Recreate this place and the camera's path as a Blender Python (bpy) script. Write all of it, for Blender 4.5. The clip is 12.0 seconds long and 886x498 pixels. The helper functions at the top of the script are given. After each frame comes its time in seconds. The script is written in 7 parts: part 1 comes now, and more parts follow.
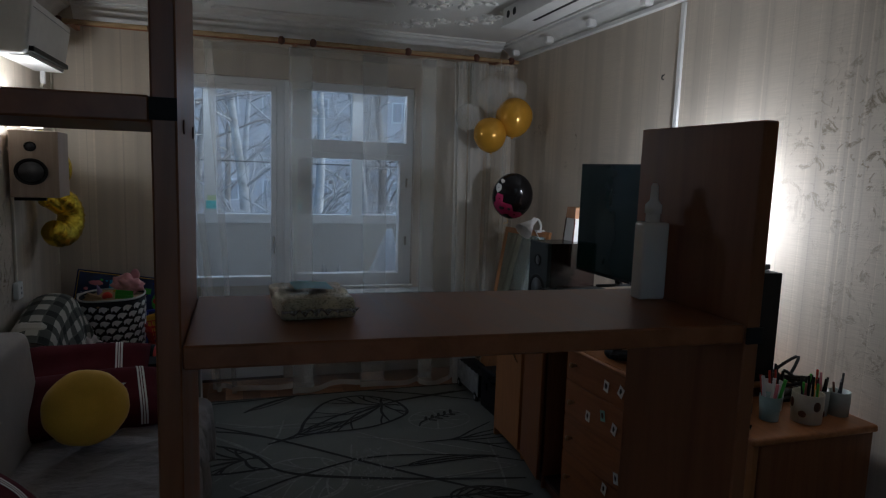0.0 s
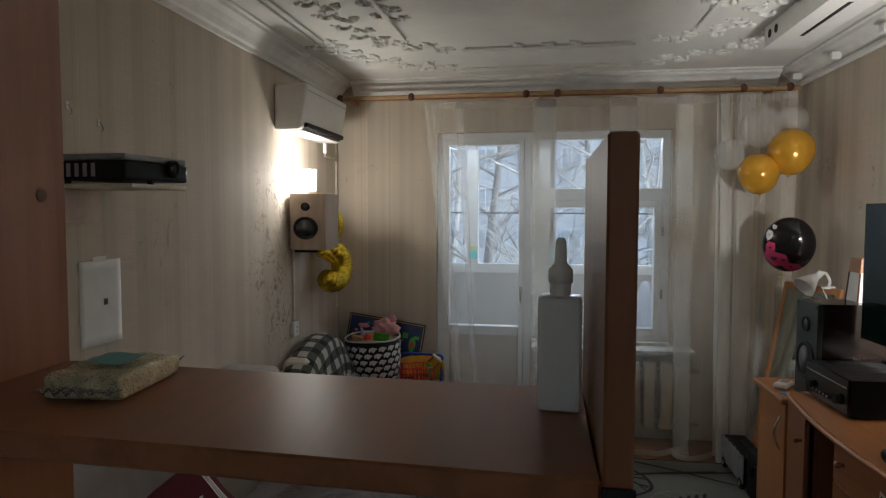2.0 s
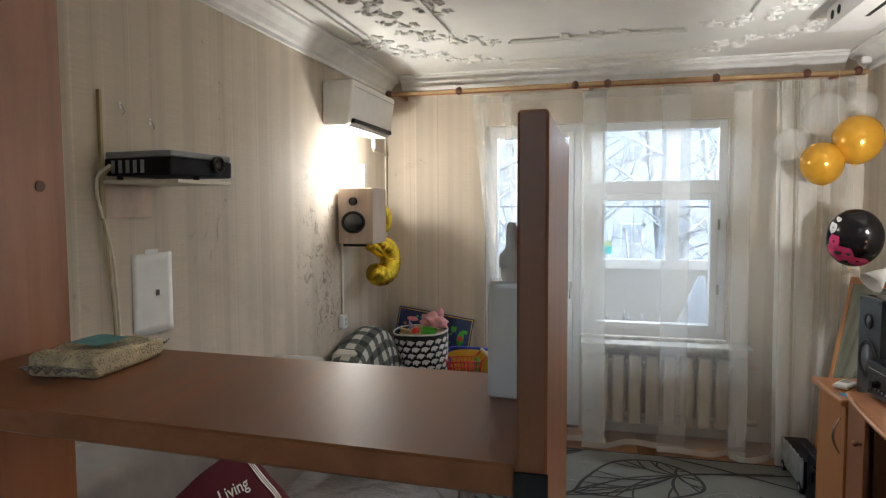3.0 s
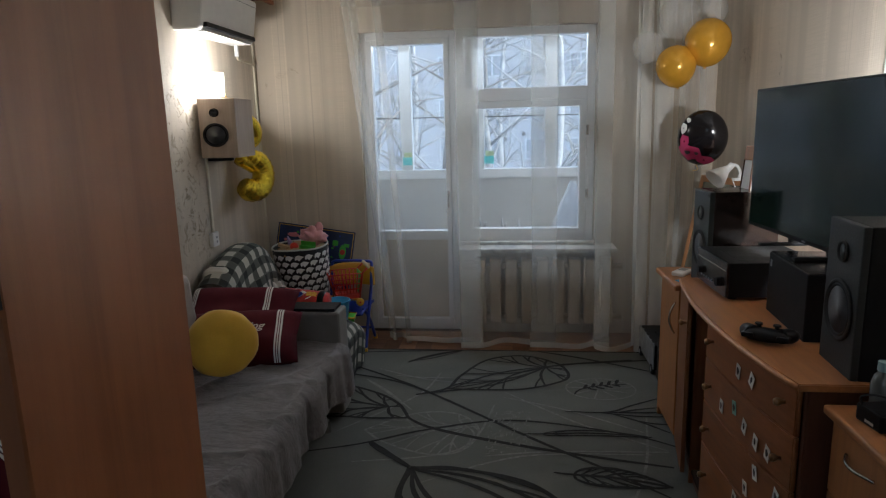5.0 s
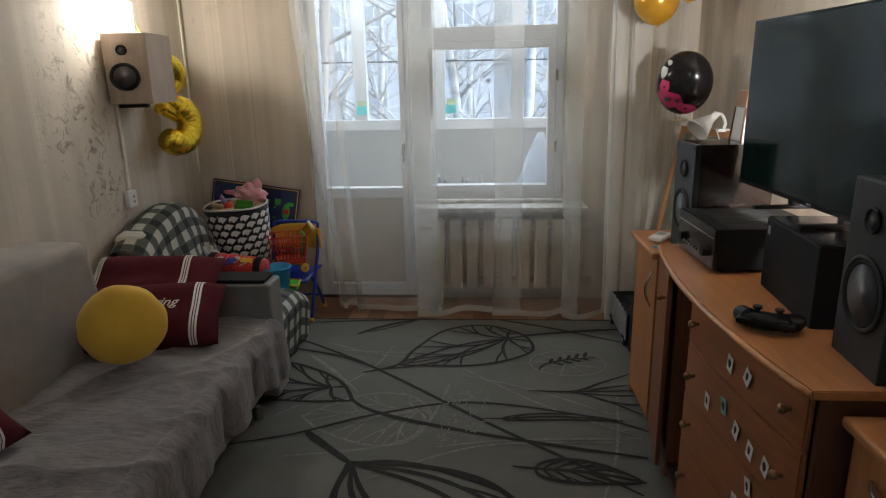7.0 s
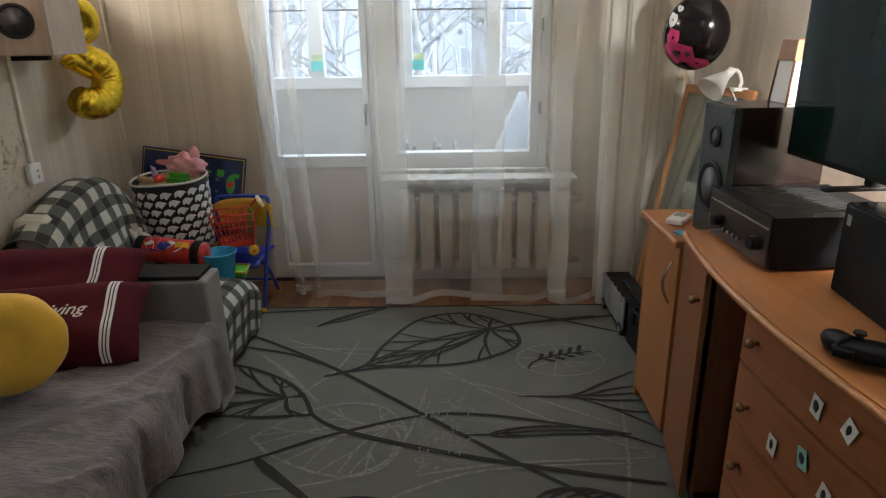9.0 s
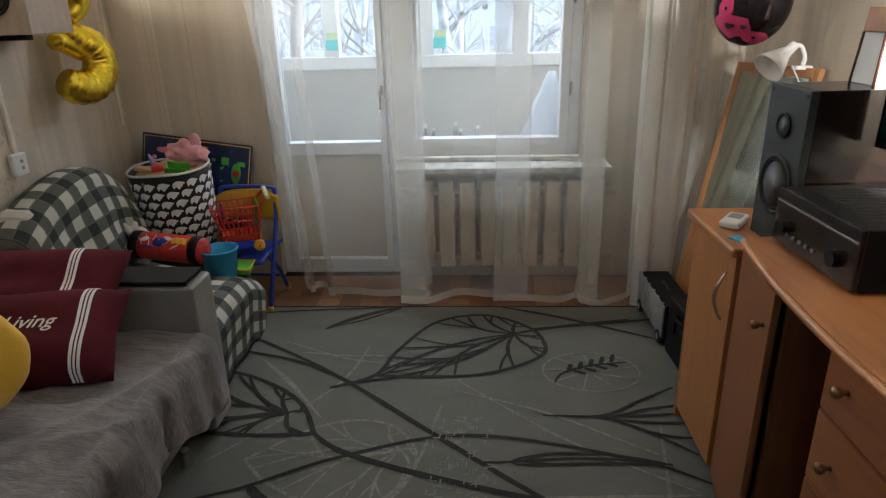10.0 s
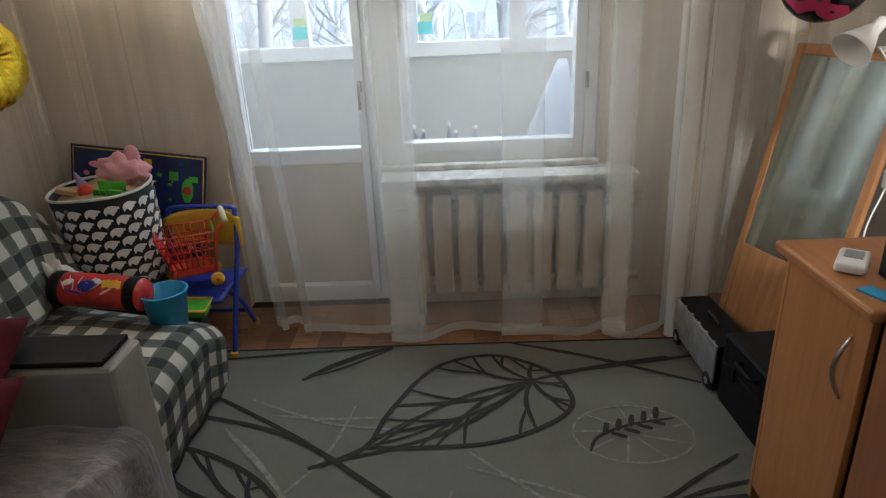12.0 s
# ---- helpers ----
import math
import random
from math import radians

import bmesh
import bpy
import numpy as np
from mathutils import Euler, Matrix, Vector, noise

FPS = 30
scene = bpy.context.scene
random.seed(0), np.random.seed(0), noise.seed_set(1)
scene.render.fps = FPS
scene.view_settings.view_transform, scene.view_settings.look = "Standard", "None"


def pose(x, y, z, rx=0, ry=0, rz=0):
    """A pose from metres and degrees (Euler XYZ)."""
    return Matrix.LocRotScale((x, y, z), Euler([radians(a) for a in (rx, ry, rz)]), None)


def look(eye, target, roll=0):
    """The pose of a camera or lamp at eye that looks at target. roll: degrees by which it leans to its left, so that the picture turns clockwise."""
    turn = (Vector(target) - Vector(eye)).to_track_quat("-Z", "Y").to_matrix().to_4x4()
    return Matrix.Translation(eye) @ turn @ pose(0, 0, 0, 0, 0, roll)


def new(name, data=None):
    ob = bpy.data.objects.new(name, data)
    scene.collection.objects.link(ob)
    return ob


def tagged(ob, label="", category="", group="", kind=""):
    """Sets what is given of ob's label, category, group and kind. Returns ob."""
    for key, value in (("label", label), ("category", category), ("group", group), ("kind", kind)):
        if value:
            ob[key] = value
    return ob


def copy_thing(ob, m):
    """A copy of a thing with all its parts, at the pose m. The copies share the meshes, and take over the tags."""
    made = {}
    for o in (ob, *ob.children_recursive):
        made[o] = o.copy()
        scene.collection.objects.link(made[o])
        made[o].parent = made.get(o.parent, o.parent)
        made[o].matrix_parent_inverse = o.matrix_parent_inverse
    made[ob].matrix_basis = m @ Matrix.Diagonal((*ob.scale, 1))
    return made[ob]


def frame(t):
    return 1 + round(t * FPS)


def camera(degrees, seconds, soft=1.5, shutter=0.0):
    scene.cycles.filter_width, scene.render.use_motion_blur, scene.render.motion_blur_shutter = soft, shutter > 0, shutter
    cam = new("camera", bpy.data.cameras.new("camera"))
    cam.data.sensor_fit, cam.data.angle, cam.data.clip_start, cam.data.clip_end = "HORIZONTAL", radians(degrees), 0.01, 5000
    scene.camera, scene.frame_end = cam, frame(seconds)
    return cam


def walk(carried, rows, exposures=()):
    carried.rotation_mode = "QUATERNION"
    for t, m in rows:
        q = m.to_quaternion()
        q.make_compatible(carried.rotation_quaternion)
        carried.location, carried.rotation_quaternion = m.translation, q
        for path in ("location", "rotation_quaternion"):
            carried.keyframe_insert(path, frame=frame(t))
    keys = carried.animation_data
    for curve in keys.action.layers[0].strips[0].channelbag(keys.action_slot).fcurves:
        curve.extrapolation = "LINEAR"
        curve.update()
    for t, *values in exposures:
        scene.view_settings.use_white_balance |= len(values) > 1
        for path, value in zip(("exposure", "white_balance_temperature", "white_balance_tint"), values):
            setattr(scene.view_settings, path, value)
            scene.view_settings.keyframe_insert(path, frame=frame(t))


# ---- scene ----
cam = camera(69.8, 12.0, 1.2)
PATH = [
    (0, (1.143, 0.429, 1.603), (1.753, 2.317, 1.353), 1.9),
    (0.5, (1.238, 0.447, 1.607), (1.835, 2.345, 1.404), 0.6),
    (0.7, (1.303, 0.445, 1.612), (1.759, 2.383, 1.42), 0.9),
    (1, (1.402, 0.446, 1.613), (1.602, 2.425, 1.41), 1.4),
    (1.5, (1.489, 0.479, 1.611), (1.383, 2.469, 1.449), -0.8),
    (2, (1.551, 0.545, 1.613), (1.237, 2.518, 1.499), 0.1),
    (2.5, (1.590, 0.576, 1.609), (1.113, 2.516, 1.492), -0.7),
    (4.3, (1.818, 0.491, 1.57), (1.324, 2.415, 1.317), -0.1),
    (4.5, (1.854, 0.507, 1.556), (1.444, 2.444, 1.252), -0.6),
    (5, (1.862, 0.593, 1.541), (1.639, 2.544, 1.159), -1.5),
    (5.5, (1.842, 0.711, 1.521), (1.696, 2.653, 1.065), -1.4),
    (6, (1.839, 0.794, 1.511), (1.746, 2.735, 1.036), -1.9),
    (6.5, (1.865, 0.896, 1.5), (1.814, 2.827, 0.981), -1.2),
    (7, (1.934, 1.025, 1.492), (1.796, 2.95, 0.966), -1.2),
    (7.2, (1.954, 1.067, 1.486), (1.808, 2.988, 0.951), -0.9),
    (8.8, (1.859, 1.468, 1.446), (1.819, 3.368, 0.822), 0.3),
    (9, (1.854, 1.527, 1.453), (1.833, 3.419, 0.806), -0.9),
    (9.5, (1.876, 1.693, 1.452), (1.838, 3.591, 0.823), -2.5),
    (10, (1.891, 1.824, 1.432), (1.782, 3.693, 0.729), -1.5),
    (10.5, (1.868, 1.958, 1.425), (1.76, 3.828, 0.726), -1.2),
    (11, (1.806, 2.112, 1.426), (1.733, 3.982, 0.723), -1.5),
    (11.5, (1.783, 2.231, 1.406), (1.77, 4.098, 0.688), -1.7),
    (12, (1.795, 2.388, 1.397), (1.746, 4.246, 0.658), -2.5),
]
EXPOSURES = [(0.0, 0.8, 5250, 10), (0.5, 1.3, 5600, 10), (0.8, 1.3, 5650, 10), (1.2, 1.4, 5850, 10), (1.6, 1.6, 6050, 10), (2.0, 1.95, 5950, 10), (2.5, 3.2, 5950, 10),
             (4.5, 2.4, 5750, 10), (5.1, 2.2, 5650, 10), (6.0, 2.4, 5950, 10), (9.0, 3.0, 6100, 10), (12.0, 3.1, 5950, 10)]
walk(cam, [(t, look(eye, target, roll)) for t, eye, target, roll in PATH], EXPOSURES)

# ---- world and lamps ----
world = bpy.data.worlds.new("overcast_sky")
world.use_nodes = True
scene.world = world
wn = world.node_tree
sky = wn.nodes.new("ShaderNodeTexSky")
sky.sky_type = "NISHITA"
sky.sun_disc = False
sky.sun_elevation, sky.sun_rotation = radians(38), radians(105)
sky.air_density, sky.dust_density, sky.ozone_density = 1.0, 2.0, 2.0
wn.links.new(sky.outputs[0], wn.nodes["Background"].inputs[0])
wn.nodes["Background"].inputs[1].default_value = 0.125
sun = new("sun", bpy.data.lights.new("sun", "SUN"))
sun.data.energy, sun.data.angle, sun.data.color = 0.7, radians(14), (1.0, 0.96, 0.9)
sun.matrix_world = look((11, 1, 9), (0, 0, 0))
# added lamp under the balcony ceiling, standing in for skylight through the balcony glazing
daylight = new("added_daylight", bpy.data.lights.new("added_daylight", "AREA"))
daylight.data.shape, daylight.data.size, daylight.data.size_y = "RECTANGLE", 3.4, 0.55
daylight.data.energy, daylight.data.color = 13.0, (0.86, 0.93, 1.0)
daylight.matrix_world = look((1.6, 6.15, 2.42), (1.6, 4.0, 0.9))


def point_lamp(name, place, watts, size, colour):
    ob = new(name, bpy.data.lights.new(name, "POINT"))
    ob.data.energy, ob.data.shadow_soft_size, ob.data.color = watts, size, colour
    ob.location = place
    return ob


TV_LAMP = (3.07, 2.74, 1.45)
WALL_LAMP = (0.12, 4.27, 1.81)
point_lamp("tv_lamp_light", TV_LAMP, 13.5, 0.04, (1.0, 0.94, 0.85))
point_lamp("wall_lamp_light", (WALL_LAMP[0], WALL_LAMP[1], WALL_LAMP[2] + 0.01), 1.95, 0.035, (1.0, 0.94, 0.85))

# ---- materials ----


class Mat:
    """A node material: principled, with colour, roughness and bump from textures in object space."""

    def __init__(self, name, rough=0.6, metal=0.0):
        self.m = bpy.data.materials.new(name)
        self.m.use_nodes = True
        self.t = self.m.node_tree
        self.p = self.t.nodes["Principled BSDF"]
        self.p.inputs["Roughness"].default_value = rough
        self.p.inputs["Metallic"].default_value = metal
        self.coord = self.t.nodes.new("ShaderNodeTexCoord").outputs["Object"]

    def node(self, kind, **values):
        n = self.t.nodes.new(kind)
        for key, value in values.items():
            n.inputs[key.replace("_", " ")].default_value = value
        return n

    def link(self, a, b):
        self.t.links.new(a, b)

    def scaled(self, sx=1.0, sy=1.0, sz=1.0, rz=0.0, ry=0.0):
        n = self.t.nodes.new("ShaderNodeMapping")
        n.inputs["Scale"].default_value = (sx, sy, sz)
        n.inputs["Rotation"].default_value = (0, ry, rz)
        self.link(self.coord, n.inputs["Vector"])
        return n.outputs[0]

    def noise(self, scale, detail=4.0, rough=0.55, vec=None, distort=0.0):
        n = self.node("ShaderNodeTexNoise", Scale=scale, Detail=detail, Roughness=rough, Distortion=distort)
        self.link(vec or self.coord, n.inputs["Vector"])
        return n.outputs["Fac"]

    def ramp(self, fac, *stops):
        n = self.t.nodes.new("ShaderNodeValToRGB")
        while len(n.color_ramp.elements) < len(stops):
            n.color_ramp.elements.new(0.5)
        for e, (at, c) in zip(n.color_ramp.elements, stops):
            e.position = at
            e.color = (*c, 1) if len(c) == 3 else c
        self.link(fac, n.inputs[0])
        return n.outputs[0]

    def mix(self, a, b, fac, mode="MIX"):
        n = self.t.nodes.new("ShaderNodeMix")
        n.data_type, n.blend_type = "RGBA", mode
        for value, slot in ((a, 6), (b, 7)):
            if isinstance(value, tuple):
                n.inputs[slot].default_value = (*value, 1)
            else:
                self.link(value, n.inputs[slot])
        if isinstance(fac, (int, float)):
            n.inputs[0].default_value = fac
        else:
            self.link(fac, n.inputs[0])
        return n.outputs[2]

    def maths(self, op, a, b=0.0):
        n = self.t.nodes.new("ShaderNodeMath")
        n.operation = op
        for k, v in ((0, a), (1, b)):
            if isinstance(v, (int, float)):
                n.inputs[k].default_value = v
            else:
                self.link(v, n.inputs[k])
        return n.outputs[0]

    def colour(self, out):
        if isinstance(out, tuple):
            self.p.inputs["Base Color"].default_value = (*out, 1)
        else:
            self.link(out, self.p.inputs["Base Color"])
        return self

    def bump(self, fac, strength=0.3, distance=0.005):
        n = self.node("ShaderNodeBump", Strength=strength, Distance=distance)
        self.link(fac, n.inputs["Height"])
        self.link(n.outputs[0], self.p.inputs["Normal"])
        return self

    def roughness(self, fac, low, high):
        n = self.t.nodes.new("ShaderNodeMapRange")
        n.inputs["To Min"].default_value, n.inputs["To Max"].default_value = low, high
        self.link(fac, n.inputs["Value"])
        self.link(n.outputs[0], self.p.inputs["Roughness"])
        return self


def shade(c, k):
    return tuple(min(1.0, v * k) for v in c)


def plain(name, c, rough=0.5, metal=0.0, vary=0.14, scale=14.0, grain=0.15, depth=0.001):
    """Paint, plastic or metal with a little unevenness in colour, gloss and relief."""
    m = Mat(name, rough, metal)
    n, f = m.noise(scale), m.noise(scale * 9)
    m.colour(m.ramp(n, (0.3, shade(c, 1 - vary)), (0.7, shade(c, 1 + vary))))
    m.roughness(f, max(0.02, rough - 0.1), min(1, rough + 0.12))
    m.bump(f, grain, depth)
    return m.m


def cloth(name, c, weave=260.0, vary=0.2, fold=6.0, rough=0.9, sheen=0.25):
    m = Mat(name, rough)
    n, f = m.noise(fold, 5), m.noise(weave, 2)
    m.colour(m.mix(m.ramp(n, (0.3, shade(c, 1 - vary)), (0.7, shade(c, 1 + vary))), shade(c, 0.7), m.maths("MULTIPLY", f, 0.4)))
    m.bump(f, 0.5, 0.002)
    m.p.inputs["Sheen Weight"].default_value = sheen
    if not sheen:
        m.p.inputs["Specular IOR Level"].default_value = 0.15
    return m.m


def velvet(name, c):
    """Crushed velvet: short streaks of sheen and dark crease shade put into the colour, with a soft sheen on top."""
    m = Mat(name, 0.8)
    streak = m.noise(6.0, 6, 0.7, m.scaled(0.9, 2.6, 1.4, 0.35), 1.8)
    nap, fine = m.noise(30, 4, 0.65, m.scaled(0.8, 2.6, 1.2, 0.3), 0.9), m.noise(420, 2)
    # lit folds painted as lighter tones, shaded creases as darker ones
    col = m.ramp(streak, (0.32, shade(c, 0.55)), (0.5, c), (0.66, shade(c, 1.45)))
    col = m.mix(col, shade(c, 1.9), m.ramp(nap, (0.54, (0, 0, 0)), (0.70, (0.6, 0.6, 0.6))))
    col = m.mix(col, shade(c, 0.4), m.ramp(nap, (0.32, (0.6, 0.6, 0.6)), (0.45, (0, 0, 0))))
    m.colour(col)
    m.bump(m.maths("ADD", fine, m.maths("MULTIPLY", nap, 2.5)), 0.6, 0.005)
    m.p.inputs["Sheen Weight"].default_value = 0.35
    return m.m


def wood(name, c, dark, along="y", rough=0.4, stretch=18.0):
    m = Mat(name, rough)
    s = {"x": (1.2, stretch, stretch), "y": (stretch, 1.2, stretch), "z": (stretch, stretch, 1.2)}[along]
    v = m.scaled(*s)
    g, b = m.noise(2.2, 6, 0.6, v, 0.6), m.noise(1.3, 3)
    col = m.ramp(g, (0.25, dark), (0.55, c), (0.8, shade(c, 1.16)))
    m.colour(m.mix(col, dark, m.maths("MULTIPLY", b, 0.25)))
    m.roughness(g, rough - 0.08, rough + 0.14)
    m.bump(g, 0.12, 0.001)
    return m.m


def wallpaper(name, base, dark, axis, spots=()):
    """Aged beige paper: broad vertical stripes, fine horizontal silk, brown blotches and thin creeping sprigs."""
    m = Mat(name, 0.78)
    run = {"x": (1, 0, 0), "y": (0, 1, 0)}[axis]
    stripe = m.scaled(*(k * 9.0 + 0.02 for k in run))
    fine = m.scaled(*(k * 46.0 + 0.02 for k in run))
    silk = m.scaled(6, 6, 190)
    s1 = m.noise(1.0, 1.0, 0.4, stripe)
    s2 = m.noise(1.0, 2.0, 0.5, fine)
    s3 = m.noise(1.0, 2.0, 0.5, silk)
    stain = m.noise(1.1, 6, 0.62)
    col = m.ramp(s1, (0.42, shade(base, 0.9)), (0.5, base), (0.56, shade(base, 1.05)))
    col = m.mix(col, shade(base, 0.80), m.ramp(s2, (0.62, (0, 0, 0)), (0.68, (0.8, 0.8, 0.8))))
    col = m.mix(col, shade(base, 1.25), m.ramp(s2, (0.33, (0.7, 0.7, 0.7)), (0.38, (0, 0, 0))))
    col = m.mix(col, shade(base, 0.93), m.ramp(s3, (0.45, (0, 0, 0)), (0.6, (0.5, 0.5, 0.5))))
    sprig = m.noise(5.5, 7, 0.7, None, 1.4)
    patch = m.noise(1.5, 2)
    mark = m.maths("MULTIPLY", m.ramp(sprig, (0.6, (0, 0, 0)), (0.68, (1, 1, 1))), m.ramp(patch, (0.55, (0, 0, 0)), (0.68, (0.75, 0.75, 0.75))))
    for place, reach in spots:
        away = m.t.nodes.new("ShaderNodeVectorMath")
        away.operation = "DISTANCE"
        away.inputs[1].default_value = place
        m.link(m.coord, away.inputs[0])
        near = m.ramp(m.maths("DIVIDE", away.outputs["Value"], reach), (0.25, (1, 1, 1)), (1.0, (0, 0, 0)))
        mould = m.ramp(m.noise(13, 6, 0.72, None, 1.2), (0.53, (0, 0, 0)), (0.62, (0.85, 0.85, 0.85)))
        mark = m.maths("MAXIMUM", mark, m.maths("MULTIPLY", near, mould))
    col = m.mix(col, dark, mark)
    col = m.mix(col, shade(base, 0.62), m.ramp(stain, (0.58, (0, 0, 0)), (0.85, (0.6, 0.6, 0.6))))
    m.colour(col)
    m.bump(m.maths("ADD", m.maths("MULTIPLY", s3, 0.4), m.maths("ADD", mark, s2)), 0.35, 0.003)
    return m.m


PAPER_SIDE = wallpaper("beige_wallpaper_side", (0.585, 0.51, 0.415), (0.20, 0.15, 0.09), "y", (((0, 4.0, 1.62), 0.34), ((0, 3.98, 1.25), 0.36), ((0, 4.1, 0.98), 0.3), ((3.23, 2.1, 1.75), 0.5), ((3.23, 1.8, 1.2), 0.5)))
PAPER_END = wallpaper("beige_wallpaper_end", (0.57, 0.49, 0.39), (0.22, 0.16, 0.1), "x")
CEILING = plain("white_ceiling_paint", (0.76, 0.75, 0.71), 0.85, vary=0.06, scale=3, grain=0.4, depth=0.002)
PLASTER = plain("white_plaster", (0.78, 0.77, 0.74), 0.8, vary=0.08, scale=8, grain=0.4, depth=0.002)
UPVC = plain("white_window_plastic", (0.8, 0.81, 0.82), 0.35, vary=0.04)
SILL = plain("chipped_white_sill_paint", (0.5, 0.48, 0.43), 0.7, vary=0.35, scale=22)
CREAM_PAINT = plain("aged_cream_paint", (0.60, 0.54, 0.45), 0.55, vary=0.08, scale=5)
RADIATOR = plain("cream_radiator_enamel", (0.46, 0.38, 0.28), 0.45, vary=0.12)
CHERRY = wood("cherry_laminate", (0.33, 0.122, 0.045), (0.22, 0.076, 0.026), "y", 0.34)
CHERRY_UP = wood("cherry_laminate_upright", (0.30, 0.115, 0.046), (0.2, 0.074, 0.028), "z", 0.36)
BEECH = wood("beech_laminate", (0.47, 0.205, 0.075), (0.35, 0.14, 0.045), "z", 0.42)
BEECH_TOP = wood("beech_laminate_top", (0.45, 0.19, 0.068), (0.33, 0.125, 0.04), "y", 0.36)
EDGE_DARK = wood("dark_board_edge", (0.12, 0.04, 0.018), (0.06, 0.02, 0.01), "z", 0.5)
MIRROR_WOOD = wood("orange_pine", (0.42, 0.2, 0.08), (0.3, 0.13, 0.05), "z", 0.45)
# near-black: the shade inside niches and behind boards is put into the colour
RECESS_SHADE = plain("dark_recess_shade", (0.03, 0.016, 0.012), 0.8)
BLACK = plain("black_plastic", (0.009, 0.009, 0.010), 0.42, vary=0.2)
BLACK_SATIN = plain("black_vinyl", (0.010, 0.010, 0.011), 0.6, vary=0.2, scale=30, grain=0.4)
BLACK_GLOSS = plain("black_gloss_veneer", (0.018, 0.011, 0.009), 0.16, vary=0.2)
for dull in (BLACK, BLACK_SATIN):
    dull.node_tree.nodes["Principled BSDF"].inputs["Specular IOR Level"].default_value = 0.16
CONE = plain("grey_speaker_cone", (0.12, 0.12, 0.125), 0.45)
RUBBER = plain("black_rubber", (0.012, 0.012, 0.012), 0.7)
CHROME = plain("brushed_chrome", (0.62, 0.6, 0.56), 0.22, 1.0, vary=0.05)
BRASS = plain("aged_bronze_knob", (0.34, 0.2, 0.1), 0.32, 0.8)
WHITE_PLASTIC = plain("white_plastic", (0.78, 0.77, 0.75), 0.4, vary=0.04)
GREY_PLASTIC = plain("grey_plastic", (0.3, 0.31, 0.32), 0.4)
PAPER = plain("white_paper", (0.8, 0.8, 0.78), 0.85, vary=0.04)
SOFA_CLOTH = cloth("grey_beige_upholstery", (0.24, 0.205, 0.18))
SOFA_SIDE = cloth("grey_leatherette", (0.2, 0.185, 0.165), 90, 0.12, 10, 0.55)
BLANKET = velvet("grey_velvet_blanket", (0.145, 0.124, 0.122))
MAROON = cloth("maroon_cotton", (0.085, 0.011, 0.017), 300, 0.2, sheen=0.0)
YELLOW_CLOTH = cloth("yellow_plush", (0.72, 0.42, 0.035), 200, 0.12)
WHITE_CLOTH = cloth("white_ribbon", (0.75, 0.72, 0.68), 300, 0.08)
BLUE_PLASTIC = plain("blue_plastic", (0.012, 0.035, 0.32), 0.35)
CYAN_PLASTIC = plain("light_blue_plastic", (0.03, 0.33, 0.6), 0.35)
RED_PLASTIC = plain("red_plastic", (0.6, 0.04, 0.02), 0.35)
GREEN_PLASTIC = plain("green_plastic", (0.08, 0.45, 0.04), 0.4)
YELLOW_PLASTIC = plain("yellow_plastic", (0.75, 0.42, 0.03), 0.38)
PINK = plain("pink_plastic", (0.72, 0.22, 0.26), 0.4)
SKIN_CARD = plain("cardboard", (0.42, 0.28, 0.14), 0.8)
ASPHALT = plain("wet_asphalt", (0.05, 0.05, 0.052), 0.8, vary=0.3, scale=1.2)
SNOWY = plain("snowy_ground", (0.5, 0.51, 0.53), 0.9, vary=0.3, scale=0.5)
BARK = plain("tree_bark", (0.24, 0.22, 0.2), 0.9, vary=0.35)
FACADE = plain("far_facade_panel", (0.52, 0.52, 0.52), 0.85, vary=0.1, scale=0.4)
PARAPET = plain("balcony_panel_paint", (0.50, 0.49, 0.475), 0.7, vary=0.08, scale=2)
PIPE = plain("pale_cable_trunking", (0.72, 0.66, 0.54), 0.5)


def glass_mat(name, tint, rough=0.02, clear=0.92):
    """Thin pane: mostly see-through, with a weak reflection."""
    m = bpy.data.materials.new(name)
    m.use_nodes = True
    t = m.node_tree
    t.nodes.remove(t.nodes["Principled BSDF"])
    a = t.nodes.new("ShaderNodeBsdfTransparent")
    b = t.nodes.new("ShaderNodeBsdfGlossy")
    a.inputs[0].default_value = (*tint, 1)
    b.inputs["Roughness"].default_value = rough
    x = t.nodes.new("ShaderNodeMixShader")
    f = t.nodes.new("ShaderNodeFresnel")
    f.inputs[0].default_value = 1.45
    t.links.new(f.outputs[0], x.inputs[0])
    t.links.new(a.outputs[0], x.inputs[1])
    t.links.new(b.outputs[0], x.inputs[2])
    t.links.new(x.outputs[0], t.nodes["Material Output"].inputs[0])
    return m


PANE = glass_mat("window_pane", (0.95, 0.97, 0.97))


def film_mat(name, c, share):
    """Milky clear film: mostly see-through, with a little haze and gloss."""
    m = bpy.data.materials.new(name)
    m.use_nodes = True
    t = m.node_tree
    p = t.nodes["Principled BSDF"]
    p.inputs["Base Color"].default_value = (*c, 1)
    p.inputs["Roughness"].default_value = 0.12
    a = t.nodes.new("ShaderNodeBsdfTransparent")
    x = t.nodes.new("ShaderNodeMixShader")
    x.inputs[0].default_value = share
    t.links.new(a.outputs[0], x.inputs[1])
    t.links.new(p.outputs[0], x.inputs[2])
    t.links.new(x.outputs[0], t.nodes["Material Output"].inputs[0])
    return m


CLEAR_FILM = film_mat("clear_latex", (0.75, 0.73, 0.68), 0.24)


